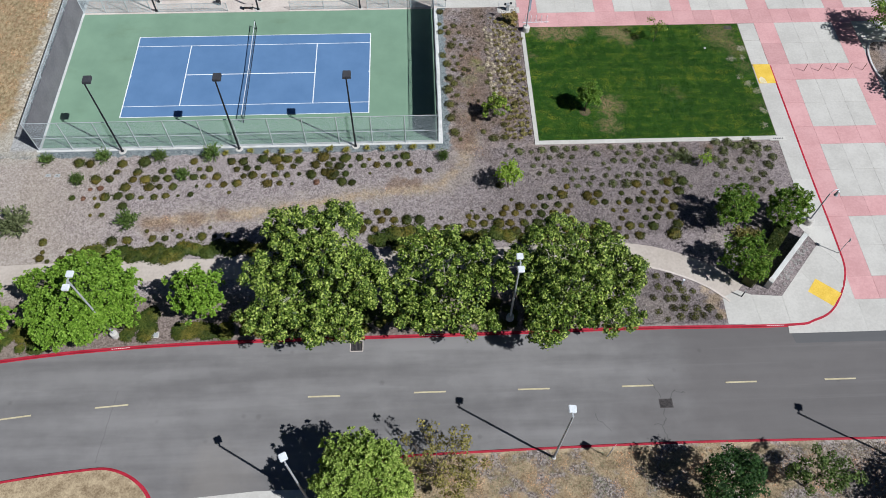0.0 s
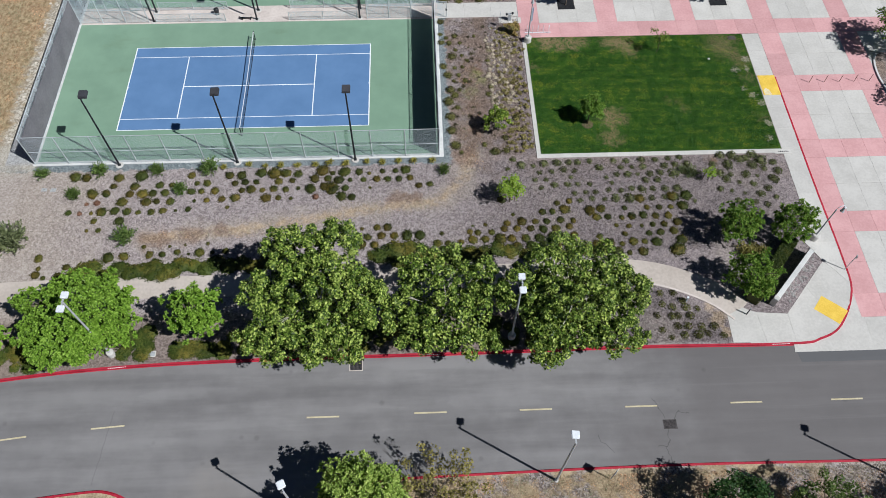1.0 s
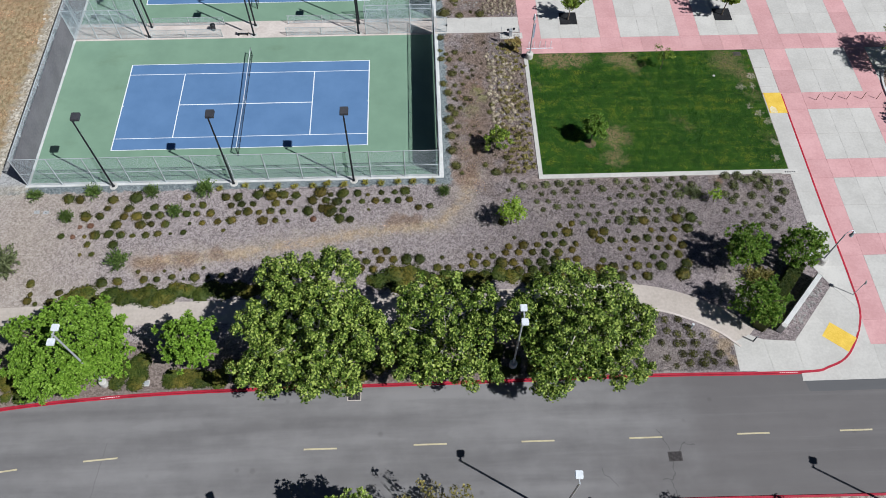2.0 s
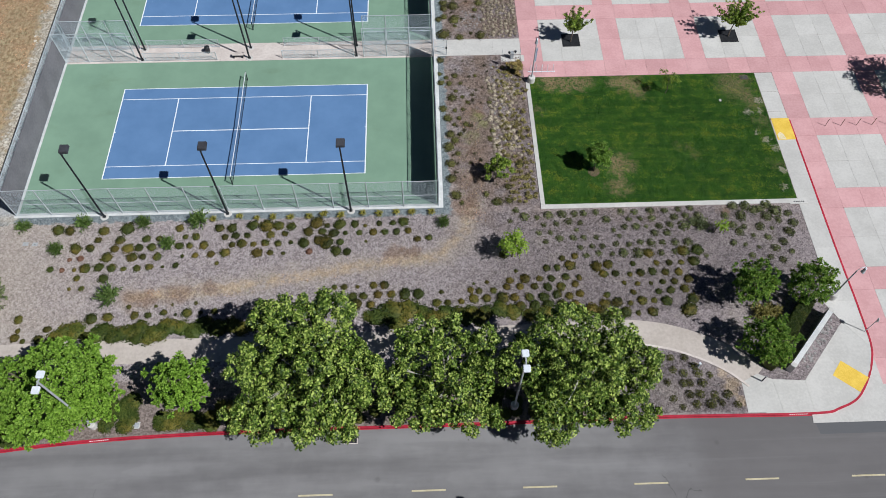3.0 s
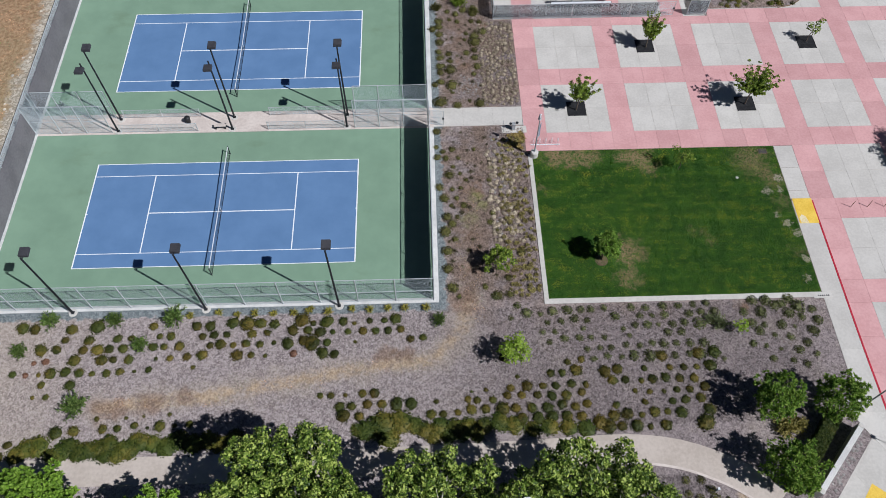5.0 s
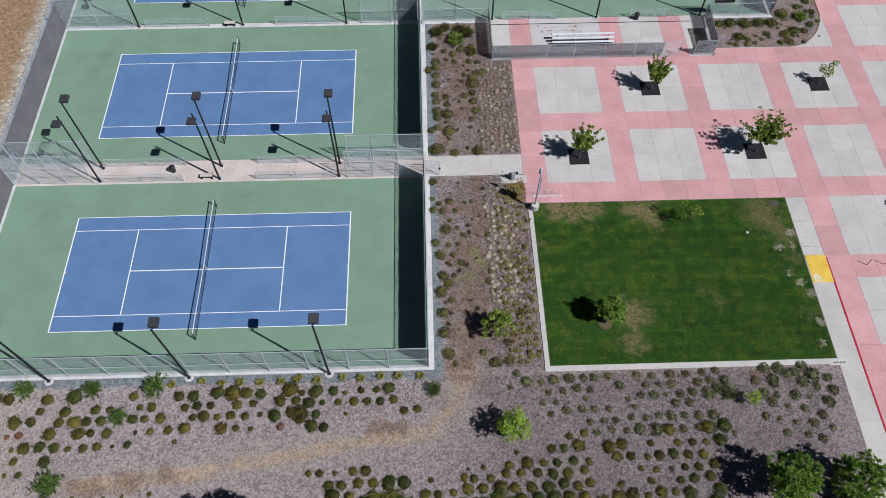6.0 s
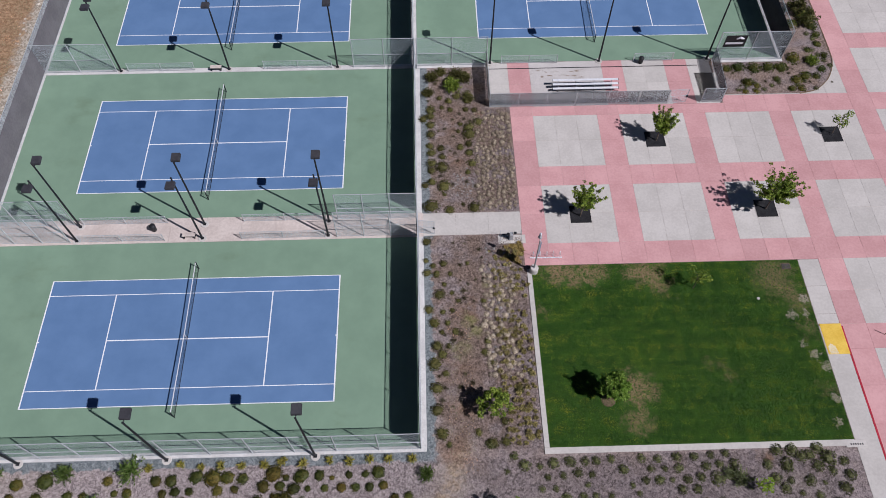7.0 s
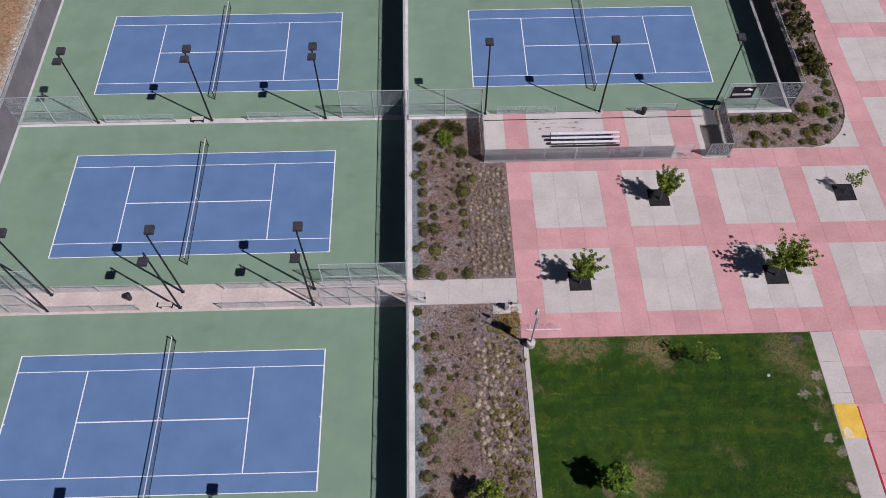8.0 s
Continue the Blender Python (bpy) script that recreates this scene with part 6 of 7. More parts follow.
STRIP_1 = [(11.8, -3.5, 0.41), (8.1, -2.7, 0.45), (8.6, -3.5, 0.20), (10.8, -2.7, 0.27), (12.8, -3.4, 0.32), (12.8, -1.9, 0.32), (7.8, -0.9, 0.46), (7.8, 0.8, 0.46), (14.1, 0.6, 0.37), (8.5, 2.0, 0.30), (7.7, 2.8, 0.47), (12.2, 2.8, 0.28), (7.9, 4.3, 0.43), (8.3, 3.6, 0.35), (8.8, 4.3, 0.24), (11.6, 3.7, 0.31), (8.3, 5.5, 0.24), (9.4, 5.5, 0.31), (11.9, 4.6, 0.28), (13.0, 5.2, 0.24), (7.7, 6.3, 0.43), (8.8, 6.3, 0.24), (7.3, 7.5, 0.39), (8.4, 7.3, 0.24), (9.2, 7.4, 0.22), (9.7, 8.3, 0.22), (11.8, 8.2, 0.24), (8.2, 8.9, 0.44), (9.2, 9.0, 0.22), (8.6, 9.8, 0.22)]
STRIP_2 = [(7.2, 10.9, 0.35), (8.0, 10.8, 0.30), (9.1, 10.8, 0.22), (7.1, 12.1, 0.23), (7.7, 11.6, 0.25), (8.6, 11.8, 0.30), (10.6, 11.8, 0.20), (7.2, 14.0, 0.36), (9.3, 17.2, 0.42), (11.5, 17.4, 0.47), (7.7, 17.6, 0.63), (10.5, 17.8, 0.21), (8.9, 18.9, 0.21), (7.2, 19.9, 0.35), (7.8, 20.3, 0.35), (8.9, 19.8, 0.53), (11.1, 21.3, 0.27), (7.8, 21.6, 0.38), (7.8, 22.4, 0.44), (8.8, 21.9, 0.54), (11.5, 22.3, 0.41), (8.8, 23.1, 0.33), (7.7, 24.4, 0.36), (7.8, 23.6, 0.39), (8.7, 24.1, 0.36), (10.5, 24.2, 0.33), (11.3, 23.5, 0.39), (11.3, 24.6, 0.36), (7.8, 25.8, 0.40), (10.4, 26.1, 0.23)]
STRIP_3 = [(11.4, 25.7, 0.56), (7.8, 26.9, 0.40), (10.6, 27.0, 0.26), (11.4, 26.6, 0.46), (12.3, 27.2, 0.40), (7.1, 27.7, 0.40), (7.8, 28.0, 0.40), (7.8, 28.8, 0.46), (8.9, 29.1, 0.23), (9.7, 28.8, 0.29), (11.2, 28.8, 0.29), (12.0, 28.7, 0.29), (8.7, 30.3, 0.29), (9.6, 29.9, 0.35), (10.4, 30.5, 0.41), (11.4, 29.9, 0.41), (7.6, 31.0, 0.47), (11.4, 30.8, 0.41), (9.9, 32.3, 0.72), (7.9, 33.1, 0.48), (8.9, 33.5, 0.30), (11.1, 33.1, 0.60)]
NEBED = [(38.6, 30.4, 0.38), (39.7, 30.4, 0.39), (39.1, 31.5, 0.58), (39.9, 31.1, 0.39), (43.3, 30.6, 0.39), (44.2, 30.6, 0.46), (42.1, 31.9, 0.40), (44.0, 31.7, 0.60), (45.0, 32.2, 0.60), (46.1, 32.2, 0.47), (37.4, 33.4, 0.52), (38.6, 33.5, 0.65), (40.1, 33.4, 0.72), (41.6, 33.5, 0.66), (42.9, 33.4, 0.67), (46.9, 33.1, 0.48), (46.1, 34.3, 0.55), (44.4, 34.6, 0.75), (47.7, 35.0, 0.42), (46.2, 35.8, 0.42), (47.4, 36.6, 0.42), (47.7, 37.9, 0.50), (47.5, 39.4, 0.72), (45.5, 39.5, 0.71), (47.2, 41.1, 1.23)]
CORNER_SHRUBS = [(24.4, -22.8, 0.25), (25.5, -22.6, 0.33), (26.6, -22.6, 0.41), (27.4, -22.5, 0.31), (28.6, -22.7, 0.31), (23.8, -22.1, 0.30), (25.1, -21.8, 0.33), (25.9, -21.8, 0.36), (27.0, -21.9, 0.33), (28.0, -21.9, 0.36), (23.6, -20.8, 0.30), (24.8, -20.9, 0.30), (25.3, -20.9, 0.31), (26.3, -20.9, 0.36), (24.2, -19.8, 0.31), (25.0, -20.1, 0.31), (26.1, -20.1, 0.36), (27.0, -20.3, 0.26), (24.2, -18.8, 0.31), (25.3, -18.8, 0.31), (25.9, -19.5, 0.31)]
OLIVE = OLIVE_1 + OLIVE_2 + OLIVE_3 + OLIVE_4 + OLIVE_5 + OLIVE_6 + OLIVE_7
HEDGE = HEDGE_1 + HEDGE_2
SAGE = SAGE_1 + SAGE_2 + SAGE_3 + SAGE_4
STRIP = STRIP_1 + STRIP_2 + STRIP_3

OLIVES = [dome(s, 230, 0.19, OLIVE_LEAF, "shrub") for s in range(5)]
plant("shrub", "low rounded olive green shrub in grey mulch", "shrub", "olive shrubs", OLIVE, OLIVES, OLIVE_LEAF, grow=0.93)
HEDGES = [dome(s + 10, 240, 0.20, HEDGE_LEAF, "ground_cover", 0.6) for s in range(4)]
plant("ground_cover", "dense dark green ground cover beside the path", "ground cover", "ground cover clumps", HEDGE, HEDGES, HEDGE_LEAF, (0.55, 0.8))
SAGES = [dome(s + 20, 170, 0.25, SAGE_LEAF, "sage_shrub", 0.75, 0.6) for s in range(5)]
plant("sage_shrub", "small grey-green sage shrub in wood-chip mulch", "shrub", "sage shrubs", SAGE, SAGES, SAGE_LEAF, grow=1.0)
plant("sage_shrub", "small grey-green shrub in the strip beside the court", "shrub", "strip shrubs", STRIP, [dome(s + 25, 300, 0.155, STRIP_LEAF, "sage_shrub", 0.8, 0.72) for s in range(4)], STRIP_LEAF, seed=4, grow=1.12)
BUSHY = [sprays(s + 30, 46, BUSH_LEAF, "bush") for s in range(4)]
plant("bush", "upright leafy green bush beside the court fence", "bush", "green bushes", BUSHES, BUSHY, BUSH_LEAF, (1.0, 1.3), grow=0.86)
plant("bush", "yellow-green leafy bush in the bed corner", "bush", "", [(10.0, 31.6, 0.95), (46.2, 34.1, 0.75)], [sprays(48, 60, YOUNG_LEAF, "bush")], YOUNG_LEAF, (0.8, 0.9))
plant("bush", "dense olive bush in the corner of the shrub bed", "bush", "bed corner bushes", [(11.2, 32.7, 0.85), (10.4, 33.3, 0.7), (8.0, 32.8, 0.7), (7.6, 30.8, 0.6), (11.5, 30.1, 0.65), (8.9, 33.6, 0.6)], [sprays(s + 49, 55, STRIP_LEAF, "bush") for s in range(2)], STRIP_LEAF, (0.7, 0.9), 25)
plant("bush", "large loose grey-green bush in the dusty bed", "bush", "", [(-30.2, -12.2, 1.6)], [sprays(44, 60, PALE_BUSH_LEAF, "bush")], PALE_BUSH_LEAF, (0.8, 0.9))
plant("bush", "loose grey-green bush beside a young staked tree", "bush", "", [(29.4, -6.6, 0.75), (28.6, -6.2, 0.5)], [sprays(45, 40, PALE_BUSH_LEAF, "bush")], PALE_BUSH_LEAF, (0.7, 0.9))
plant("bush", "dark green bush in the dry field", "bush", "", [(-38.6, 27.2, 1.6)], [sprays(47, 80, BUSH_LEAF, "bush")], BUSH_LEAF, (0.9, 1.0))
plant("bush", "dry brownish bush between the corner trees", "bush", "", [(32.3, -15.2, 1.0), (33.4, -15.0, 0.8)], [sprays(46, 50, BROWN_LEAF, "bush")], BROWN_LEAF, (0.6, 0.8))
plant("shrub", "rounded green shrub in the bed beside the plaza", "shrub", "plaza bed shrubs", NEBED, [dome(s + 130, 260, 0.19, HEDGE_LEAF, "shrub", 0.85, 0.7) for s in range(3)], HEDGE_LEAF, (0.8, 1.0), 5)
plant("bush", "large reddish-green bush in the bed beside the plaza", "bush", "large plaza bushes", [(46.4, 41.4, 1.3), (47.3, 39.6, 1.0), (46.9, 45.6, 1.3), (45.6, 43.9, 1.1), (46.9, 48.2, 1.1), (45.2, 50.0, 1.2)], [crown(clumps((0, 0, 0.5), (1.1, 1.1, 0.85), 30, 0.22, s + 90, 1.1), 700, 0.17, s + 90, STRIP_LEAF, "bush") for s in range(2)], STRIP_LEAF, (0.9, 1.2), 15)
plant("shrub", "small rounded shrub along the curved bed edge", "shrub", "bed edge shrubs", [(float(47.9 - 0.4 * k % 1.3), float(33.6 + k * 0.75), 0.32) for k in range(20)] + [(float(38 + k * 0.85), float(30.6 + 0.5 * (k % 3)), 0.28) for k in range(10)], SAGES, SAGE_LEAF, (0.7, 1.0), 16)
plant("shrub", "small olive shrub beside the curving path", "shrub", "corner bed shrubs", CORNER_SHRUBS, [dome(s + 40, 190, 0.24, STRIP_LEAF, "shrub", 0.8, 0.45) for s in range(4)], STRIP_LEAF, (0.7, 1.1), seed=6)
plant("shrub", "reddish dried shrub in grey mulch", "shrub", "red shrubs", RED, [dome(50, 120, 0.3, RED_LEAF, "shrub")], RED_LEAF)
plant("grass_tuft", "yellow-green strappy grass tuft below the court fence", "ornamental grass", "yellow tufts", TUFT, [tuft(s, 70, YELLOW_BLADE, "grass_tuft", 1.1, 0.06) for s in range(3)], YELLOW_BLADE, (1.0, 1.3))

# ground cover strips along the kerb, under the trees
rng = np.random.default_rng(9)
verge = []
for x0, x1, y0, y1, n in ((-18.9, -16.7, -23.0, -20.9, 34), (-14.9, -10.9, -23.0, -22.3, 34), (-10.5, -7.5, -22.8, -21.4, 16), (-34, -25.2, -24.0, -21.4, 50), (-8, 19, -22.9, -20.2, 110)):
    verge += [(float(rng.uniform(x0, x1)), float(rng.uniform(y0, y1)), float(rng.uniform(0.4, 0.7))) for _ in range(n)]
plant("ground_cover", "low green ground cover along the red kerb", "ground cover", "kerb ground cover", verge, HEDGES, HEDGE_LEAF, (0.35, 0.5), 8)

weeds = [(float(rng.uniform(7.9, 12.2)), float(rng.uniform(-3.5, 14.2)), float(rng.uniform(0.12, 0.3))) for _ in range(34)] + [(float(rng.uniform(7.4, 12.2)), float(rng.uniform(17.3, 33.8)), float(rng.uniform(0.10, 0.26))) for _ in range(40)]
weeds += [(float(rng.uniform(36.8, 47.5)), float(rng.uniform(30.5, 33.8)), float(rng.uniform(0.12, 0.25))) for _ in range(30)]
plant("weed", "small dry weed in the brown mulch", "weed", "strip weeds", weeds, [sprays(s + 95, 22, WEED_LEAF, "weed") for s in range(3)], WEED_LEAF, (0.6, 0.9), 18)

# rows of dry tussocks and river stones
tuss = [dome(s + 60, 170, 0.2, TUSSOCK_BLADE, "tussock", 0.85, 0.75) for s in range(4)]
rows = []
for i in range(8):
    for j in range(25):
        rows.append((12.0 + i * 0.44 + float(rng.normal(0, 0.09)), 17.4 + j * 0.45 + 0.2 * (i % 2) + float(rng.normal(0, 0.10)), float(rng.uniform(0.13, 0.28))))
verts, faces, at = [], [], 0
for k, (x, y, r) in enumerate(rows):
    form = tuss[k % 4]
    co = np.array([v.co[:] for v in form.vertices]) * r
    a = k * 2.4
    verts.append(co @ np.array([[math.cos(a), math.sin(a), 0], [-math.sin(a), math.cos(a), 0], [0, 0, 0.95]]) + np.array([x, y, 0]))
    faces += [[i + at for i in f.vertices] for f in form.polygons]
    at += len(co)
tagged(part("tussocks", polygons("tussocks", np.concatenate(verts), faces, TUSSOCK_BLADE), TUSSOCK_BLADE), "dense rows of dry tan cut-back tussocks", "ornamental grass", kind="stuff")
rows = []
for i in range(6):
    for j in range(36):
        if rng.random() < 0.72:
            rows.append((12.9 + i * 0.44 + float(rng.normal(0, 0.12)), -3.6 + j * 0.47 + float(rng.normal(0, 0.12)), float(rng.uniform(0.18, 0.36))))
plant("tussock", "olive-brown tussock along the lawn edging", "ornamental grass", "edge tussocks", rows, [tuft(s + 70, 90, EDGE_BLADE, "tussock", 1.0, 0.05) for s in range(4)], EDGE_BLADE, (0.8, 1.2), 12)
rows = [(float(rng.uniform(13.9, 15.3)), float(rng.uniform(11.7, 13.7)), float(rng.uniform(0.24, 0.38))) for _ in range(26)]
plant("grass_clump", "golden grass clump beside the drinking fountain", "ornamental grass", "golden clumps", rows, [tuft(s + 80, 90, GOLD_BLADE, "grass_clump", 1.0, 0.05) for s in range(3)], GOLD_BLADE, (0.6, 0.9), 21)
rows = [(11.9 + i * 0.5 + float(rng.normal(0, 0.1)), 1.8 + j * 0.46 + float(rng.normal(0, 0.1)), float(rng.uniform(0.18, 0.31))) for i in range(6) for j in range(22) if rng.random() < 0.82]
plant("tussock", "cut-back grey tussock in the shrub strip", "ornamental grass", "grey tussocks", rows, tuss, TUSSOCK_BLADE, (0.7, 1.0), 22)


def pebble(seed, material=None):
    bm = bmesh.new()
    bmesh.ops.create_icosphere(bm, subdivisions=1, radius=1)
    for v in bm.verts:
        v.co *= 1 + 0.3 * noise.noise(v.co * 1.5 + Vector((seed, 0, 0)))
        v.co.z *= 0.55
    return mesh_of("stone", bm, material or STONE)


pebbles = [pebble(s) for s in range(4)]
spots = []
for j in range(20):
    for i in range(3):
        spots.append((12.3 + i * 0.7 + float(rng.normal(0, 0.12)), 1.5 + j * 0.62 + float(rng.normal(0, 0.2)), float(rng.uniform(0.09, 0.17))))
spots += [(float(rng.uniform(12.0, 15.4)), float(rng.uniform(-3.5, 14.3)), float(rng.uniform(0.06, 0.12))) for _ in range(25)]
spots += [(float(10.6 + rng.normal(0, 0.75)), float(20.1 + rng.normal(0, 0.65)), float(rng.uniform(0.06, 0.13))) for _ in range(75)]
plant("stone", "grey river stone in the shrub strip", "stone", "river stones", spots, pebbles, STONE, (0.7, 1.0), 13)
spots = [(float(-33.3 - abs(rng.normal(0, 0.5))), float(rng.uniform(-2.0, 50.0)), float(rng.uniform(0.08, 0.2))) for _ in range(90)]
plant("stone", "pale tan rock along the edge of the dry field", "stone", "field edge rocks", spots, [pebble(s + 9, PALE_STONE) for s in range(3)], PALE_STONE, (0.6, 0.9), 24)
tagged(part("steel_edging", made_box(-33.07, -33.04, -1.6, 56, -0.1, 0.05), IRON), "thin dark edging strip beside the dry field", "edging", kind="structure")
spots = [(float(x), float(-20.2 + (x - 34.4) * 1.13 + rng.uniform(0.1, 1.2) - 0.3), float(rng.uniform(0.08, 0.15))) for x in rng.uniform(34.6, 37.9, 60)]
plant("stone", "grey stone in front of the monument wall", "stone", "wall stones", spots, pebbles, STONE, (0.7, 1.0), 14)


def blades(name, label, boxes, n, h, material, seed, lean=0.6, bare=()):
    """Loose upright blades over plan boxes, one object of stuff."""
    rng = np.random.default_rng(seed)
    area = np.array([(b - a) * (d - c) for a, b, c, d in boxes])
    pick = rng.choice(len(boxes), n, p=area / area.sum())
    bx = np.array(boxes)[pick]
    x = rng.uniform(bx[:, 0], bx[:, 1])
    y = rng.uniform(bx[:, 2], bx[:, 3])
    keep = np.ones(n, bool)
    for (sx, sy), size, much in bare:
        keep &= (np.hypot(x - sx, y - sy) > size * 0.75 * rng.uniform(0.3, 1.6, n)) | (rng.uniform(0, 1, n) > much * 0.85)
    x, y = x[keep], y[keep]
    n = len(x)
    a = rng.uniform(0, math.tau, n)
    hh = h * rng.uniform(0.5, 1.3, n)
    lx, ly = rng.normal(0, lean, n) * hh, rng.normal(0, lean, n) * hh
    w = hh * 0.16
    z = np.full(n, 0.0)
    v = np.stack([np.stack([x - np.cos(a) * w, y - np.sin(a) * w, z], 1), np.stack([x + np.cos(a) * w, y + np.sin(a) * w, z], 1), np.stack([x + lx, y + ly, z + hh], 1)], 1).reshape(-1, 3)
    ob = part(name, polygons(name, v, np.arange(3 * n).reshape(n, 3), material), material)
    return tagged(ob, label, "grass", kind="stuff")


blades("dry_grass", "dry straw grass on the roadside bank", [(2, 45, -40, -33.3)], 45000, 0.10, STRAW_BLADE, 31, 0.9)
blades("dry_grass", "long dry straw grass on the field", [(-52, -34.0, -1, 56)], 90000, 0.09, STRAW_BLADE, 32, 0.9)
lawn_blades = blades("lawn_grass", "short green grass blades of the lawn", [(16.0, 38.4, -3.9, 11.3)], 190000, 0.10, GRASS_BLADE, 33, 0.45, BARE_SPOTS)
lawn_blades.location.z = 0.02
blades("dry_grass", "thin straw along the trodden track", [(-18, -9, -12.3, -11.4), (-9, -2, -11.2, -10.2), (-2, 6, -9.9, -8.8), (8.6, 10.6, -6, 8)], 3500, 0.10, STRAW_BLADE, 34)


def wood_chips(label, boxes, n, seed, material=None):
    """Loose shards of mulch lying at all angles."""
    rng = np.random.default_rng(seed)
    area = np.array([(b - a) * (d - c) for a, b, c, d in boxes])
    bx = np.array(boxes)[rng.choice(len(boxes), n, p=area / area.sum())]
    c = np.stack([rng.uniform(bx[:, 0], bx[:, 1]), rng.uniform(bx[:, 2], bx[:, 3]), rng.uniform(0.012, 0.04, n)], 1)
    a = rng.uniform(0, math.tau, n)
    rise = rng.normal(0, 0.45, n)
    u = np.stack([np.cos(a), np.sin(a), rise], 1) * (rng.uniform(0.03, 0.075, n))[:, None]
    v = np.stack([-np.sin(a), np.cos(a), rng.normal(0, 0.5, n)], 1) * (rng.uniform(0.012, 0.03, n))[:, None]
    verts = np.stack([c - u - v, c + u - v * 0.7, c + u * 0.9 + v, c - u * 0.8 + v], 1).reshape(-1, 3)
    ob = part("wood_chips", polygons("wood_chips", verts, np.arange(4 * n).reshape(n, 4), material or GROUND), material or GROUND)
    return tagged(ob, label, "mulch", kind="stuff")


wood_chips("loose grey wood chips over the planting bed", [(-31, 36.5, -14.6, -4.7)], 105000, 41)
wood_chips("loose chips and straw litter on the bank", [(3, 45, -39.5, -33.2)], 30000, 44, BANK)
wood_chips("loose wood chips in the corner bed", [(20.5, 29.2, -23.2, -20.6), (19.0, 25.6, -20.6, -18.4)], 12000, 43)
wood_chips("loose wood chips in the shrub strip", [(7.9, 15.4, -4.0, 14.3), (7.9, 15.3, 17.1, 28.8), (7.9, 13.2, 28.8, 33.5)], 36000, 42)


# ---- things on the plaza and patio ----
def bleacher(x, y, label):
    ob = tagged(empty("bleacher", (x, y, 0.03)), label, "bleacher")
    for k in range(3):
        part("seat_plank", made_box(-3.2, 3.2, 0.36 * k - 0.12, 0.36 * k + 0.12, 0.42 + 0.2 * k, 0.46 + 0.2 * k), WHITE_STEEL, ob, "white aluminium plank")
        part("foot_plank", made_box(-3.2, 3.2, 0.36 * k - 0.30, 0.36 * k - 0.13, 0.12 + 0.2 * k, 0.15 + 0.2 * k), BLACK_STEEL, ob, "dark foot plank")
        for s in (-3.24, 3.2):
            part("end_cap", made_box(s, s + 0.04, 0.36 * k - 0.13, 0.36 * k + 0.13, 0.40 + 0.2 * k, 0.465 + 0.2 * k), BLACK_STEEL, ob)
    for s in (-2.6, -0.9, 0.9, 2.6):
        for k in range(3):
            part("leg", made_tube([(s, 0.36 * k, 0), (s, 0.36 * k, 0.42 + 0.2 * k)], 0.03, 6), GREY_STEEL, ob)
        part("brace", made_tube([(s, -0.1, 0.05), (s, 0.82, 0.05)], 0.03, 6), GREY_STEEL, ob)
        part("brace", made_tube([(s, 0, 0.36), (s, 0.72, 0.76)], 0.025, 6), GREY_STEEL, ob)
    return ob


bleacher(22.95, 30.85, "three-tier white aluminium bleacher on the patio")


def bin_at(x, y, label):
    ob = tagged(empty("rubbish_bin", (x, y, 0.035)), label, "rubbish bin")
    part("drum", made_tube([(0, 0, 0), (0, 0, 0.05), (0, 0, 0.6), (0, 0, 0.65)], [0.19, 0.21, 0.25, 0.24], 18), RUBBER, ob)
    part("rim", made_tube([(0, 0, 0.64), (0, 0, 0.69)], [0.265, 0.26], 18), BLACK_STEEL, ob)
    part("lid", made_tube([(0, 0, 0.685), (0, 0, 0.75), (0, 0, 0.79)], [0.23, 0.16, 0.06], 18), RUBBER, ob)
    return ob


bin_at(-16.25, 15.8, "round black rubbish bin in the passage")
bin_at(29.0, 34.5, "round black rubbish bin beside the court")


def bench(x, y, turn, label):
    ob = tagged(empty("bench", (x, y, 0.03), turn), label, "bench")
    for k in range(3):
        part("slat", made_box(-0.55, 0.55, -0.2 + 0.14 * k, -0.07 + 0.14 * k, 0.42, 0.46), CONCRETE_WARM, ob)
    for s in (-0.45, 0.45):
        part("leg", made_box(s - 0.03, s + 0.03, -0.18, 0.2, 0, 0.42), BLACK_STEEL, ob)
    return ob


bench(-13.1, 15.0, 0, "pale slatted bench in the passage")
bench(-13.35, 34.65, 0, "pale slatted bench between two courts")


def rack(x, y, n, step, label, steel):
    ob = tagged(empty("bike_rack", (x, y, 0.02)), label, "bike rack")
    part("base_rail", made_box(-0.25, (n - 1) * step + 0.25, -0.05, 0.05, 0, 0.03), steel, ob)
    for k in range(n):
        loop = [(k * step, -0.16, 0.02), (k * step, -0.16, 0.75)] + [(k * step, 0.16 * -math.cos(a), 0.75 + 0.16 * math.sin(a)) for a in np.linspace(0.3, math.pi - 0.3, 6)] + [(k * step, 0.16, 0.75), (k * step, 0.16, 0.02)]
        part("hoop", made_tube(loop, 0.017, 6), steel, ob)
    return ob


rack(16.15, 12.15, 5, 0.56, "pale steel bike rack with five hoops beside the lawn", WHITE_STEEL)
for k in range(5):
    post = tagged(empty("bollard_rack", (43.55 + k * 1.5, 4.35, 0.0)), "slim dark bike post standing on the plaza", "bike rack", "dark bike posts")
    part("stem", made_tube([(0, 0, -0.05), (0, 0, 0.9)], 0.028, 8), STAKE, post)
    part("cap", made_tube([(0, 0, 0.9), (0, 0, 0.95)], [0.034, 0.012], 8), STAKE, post)

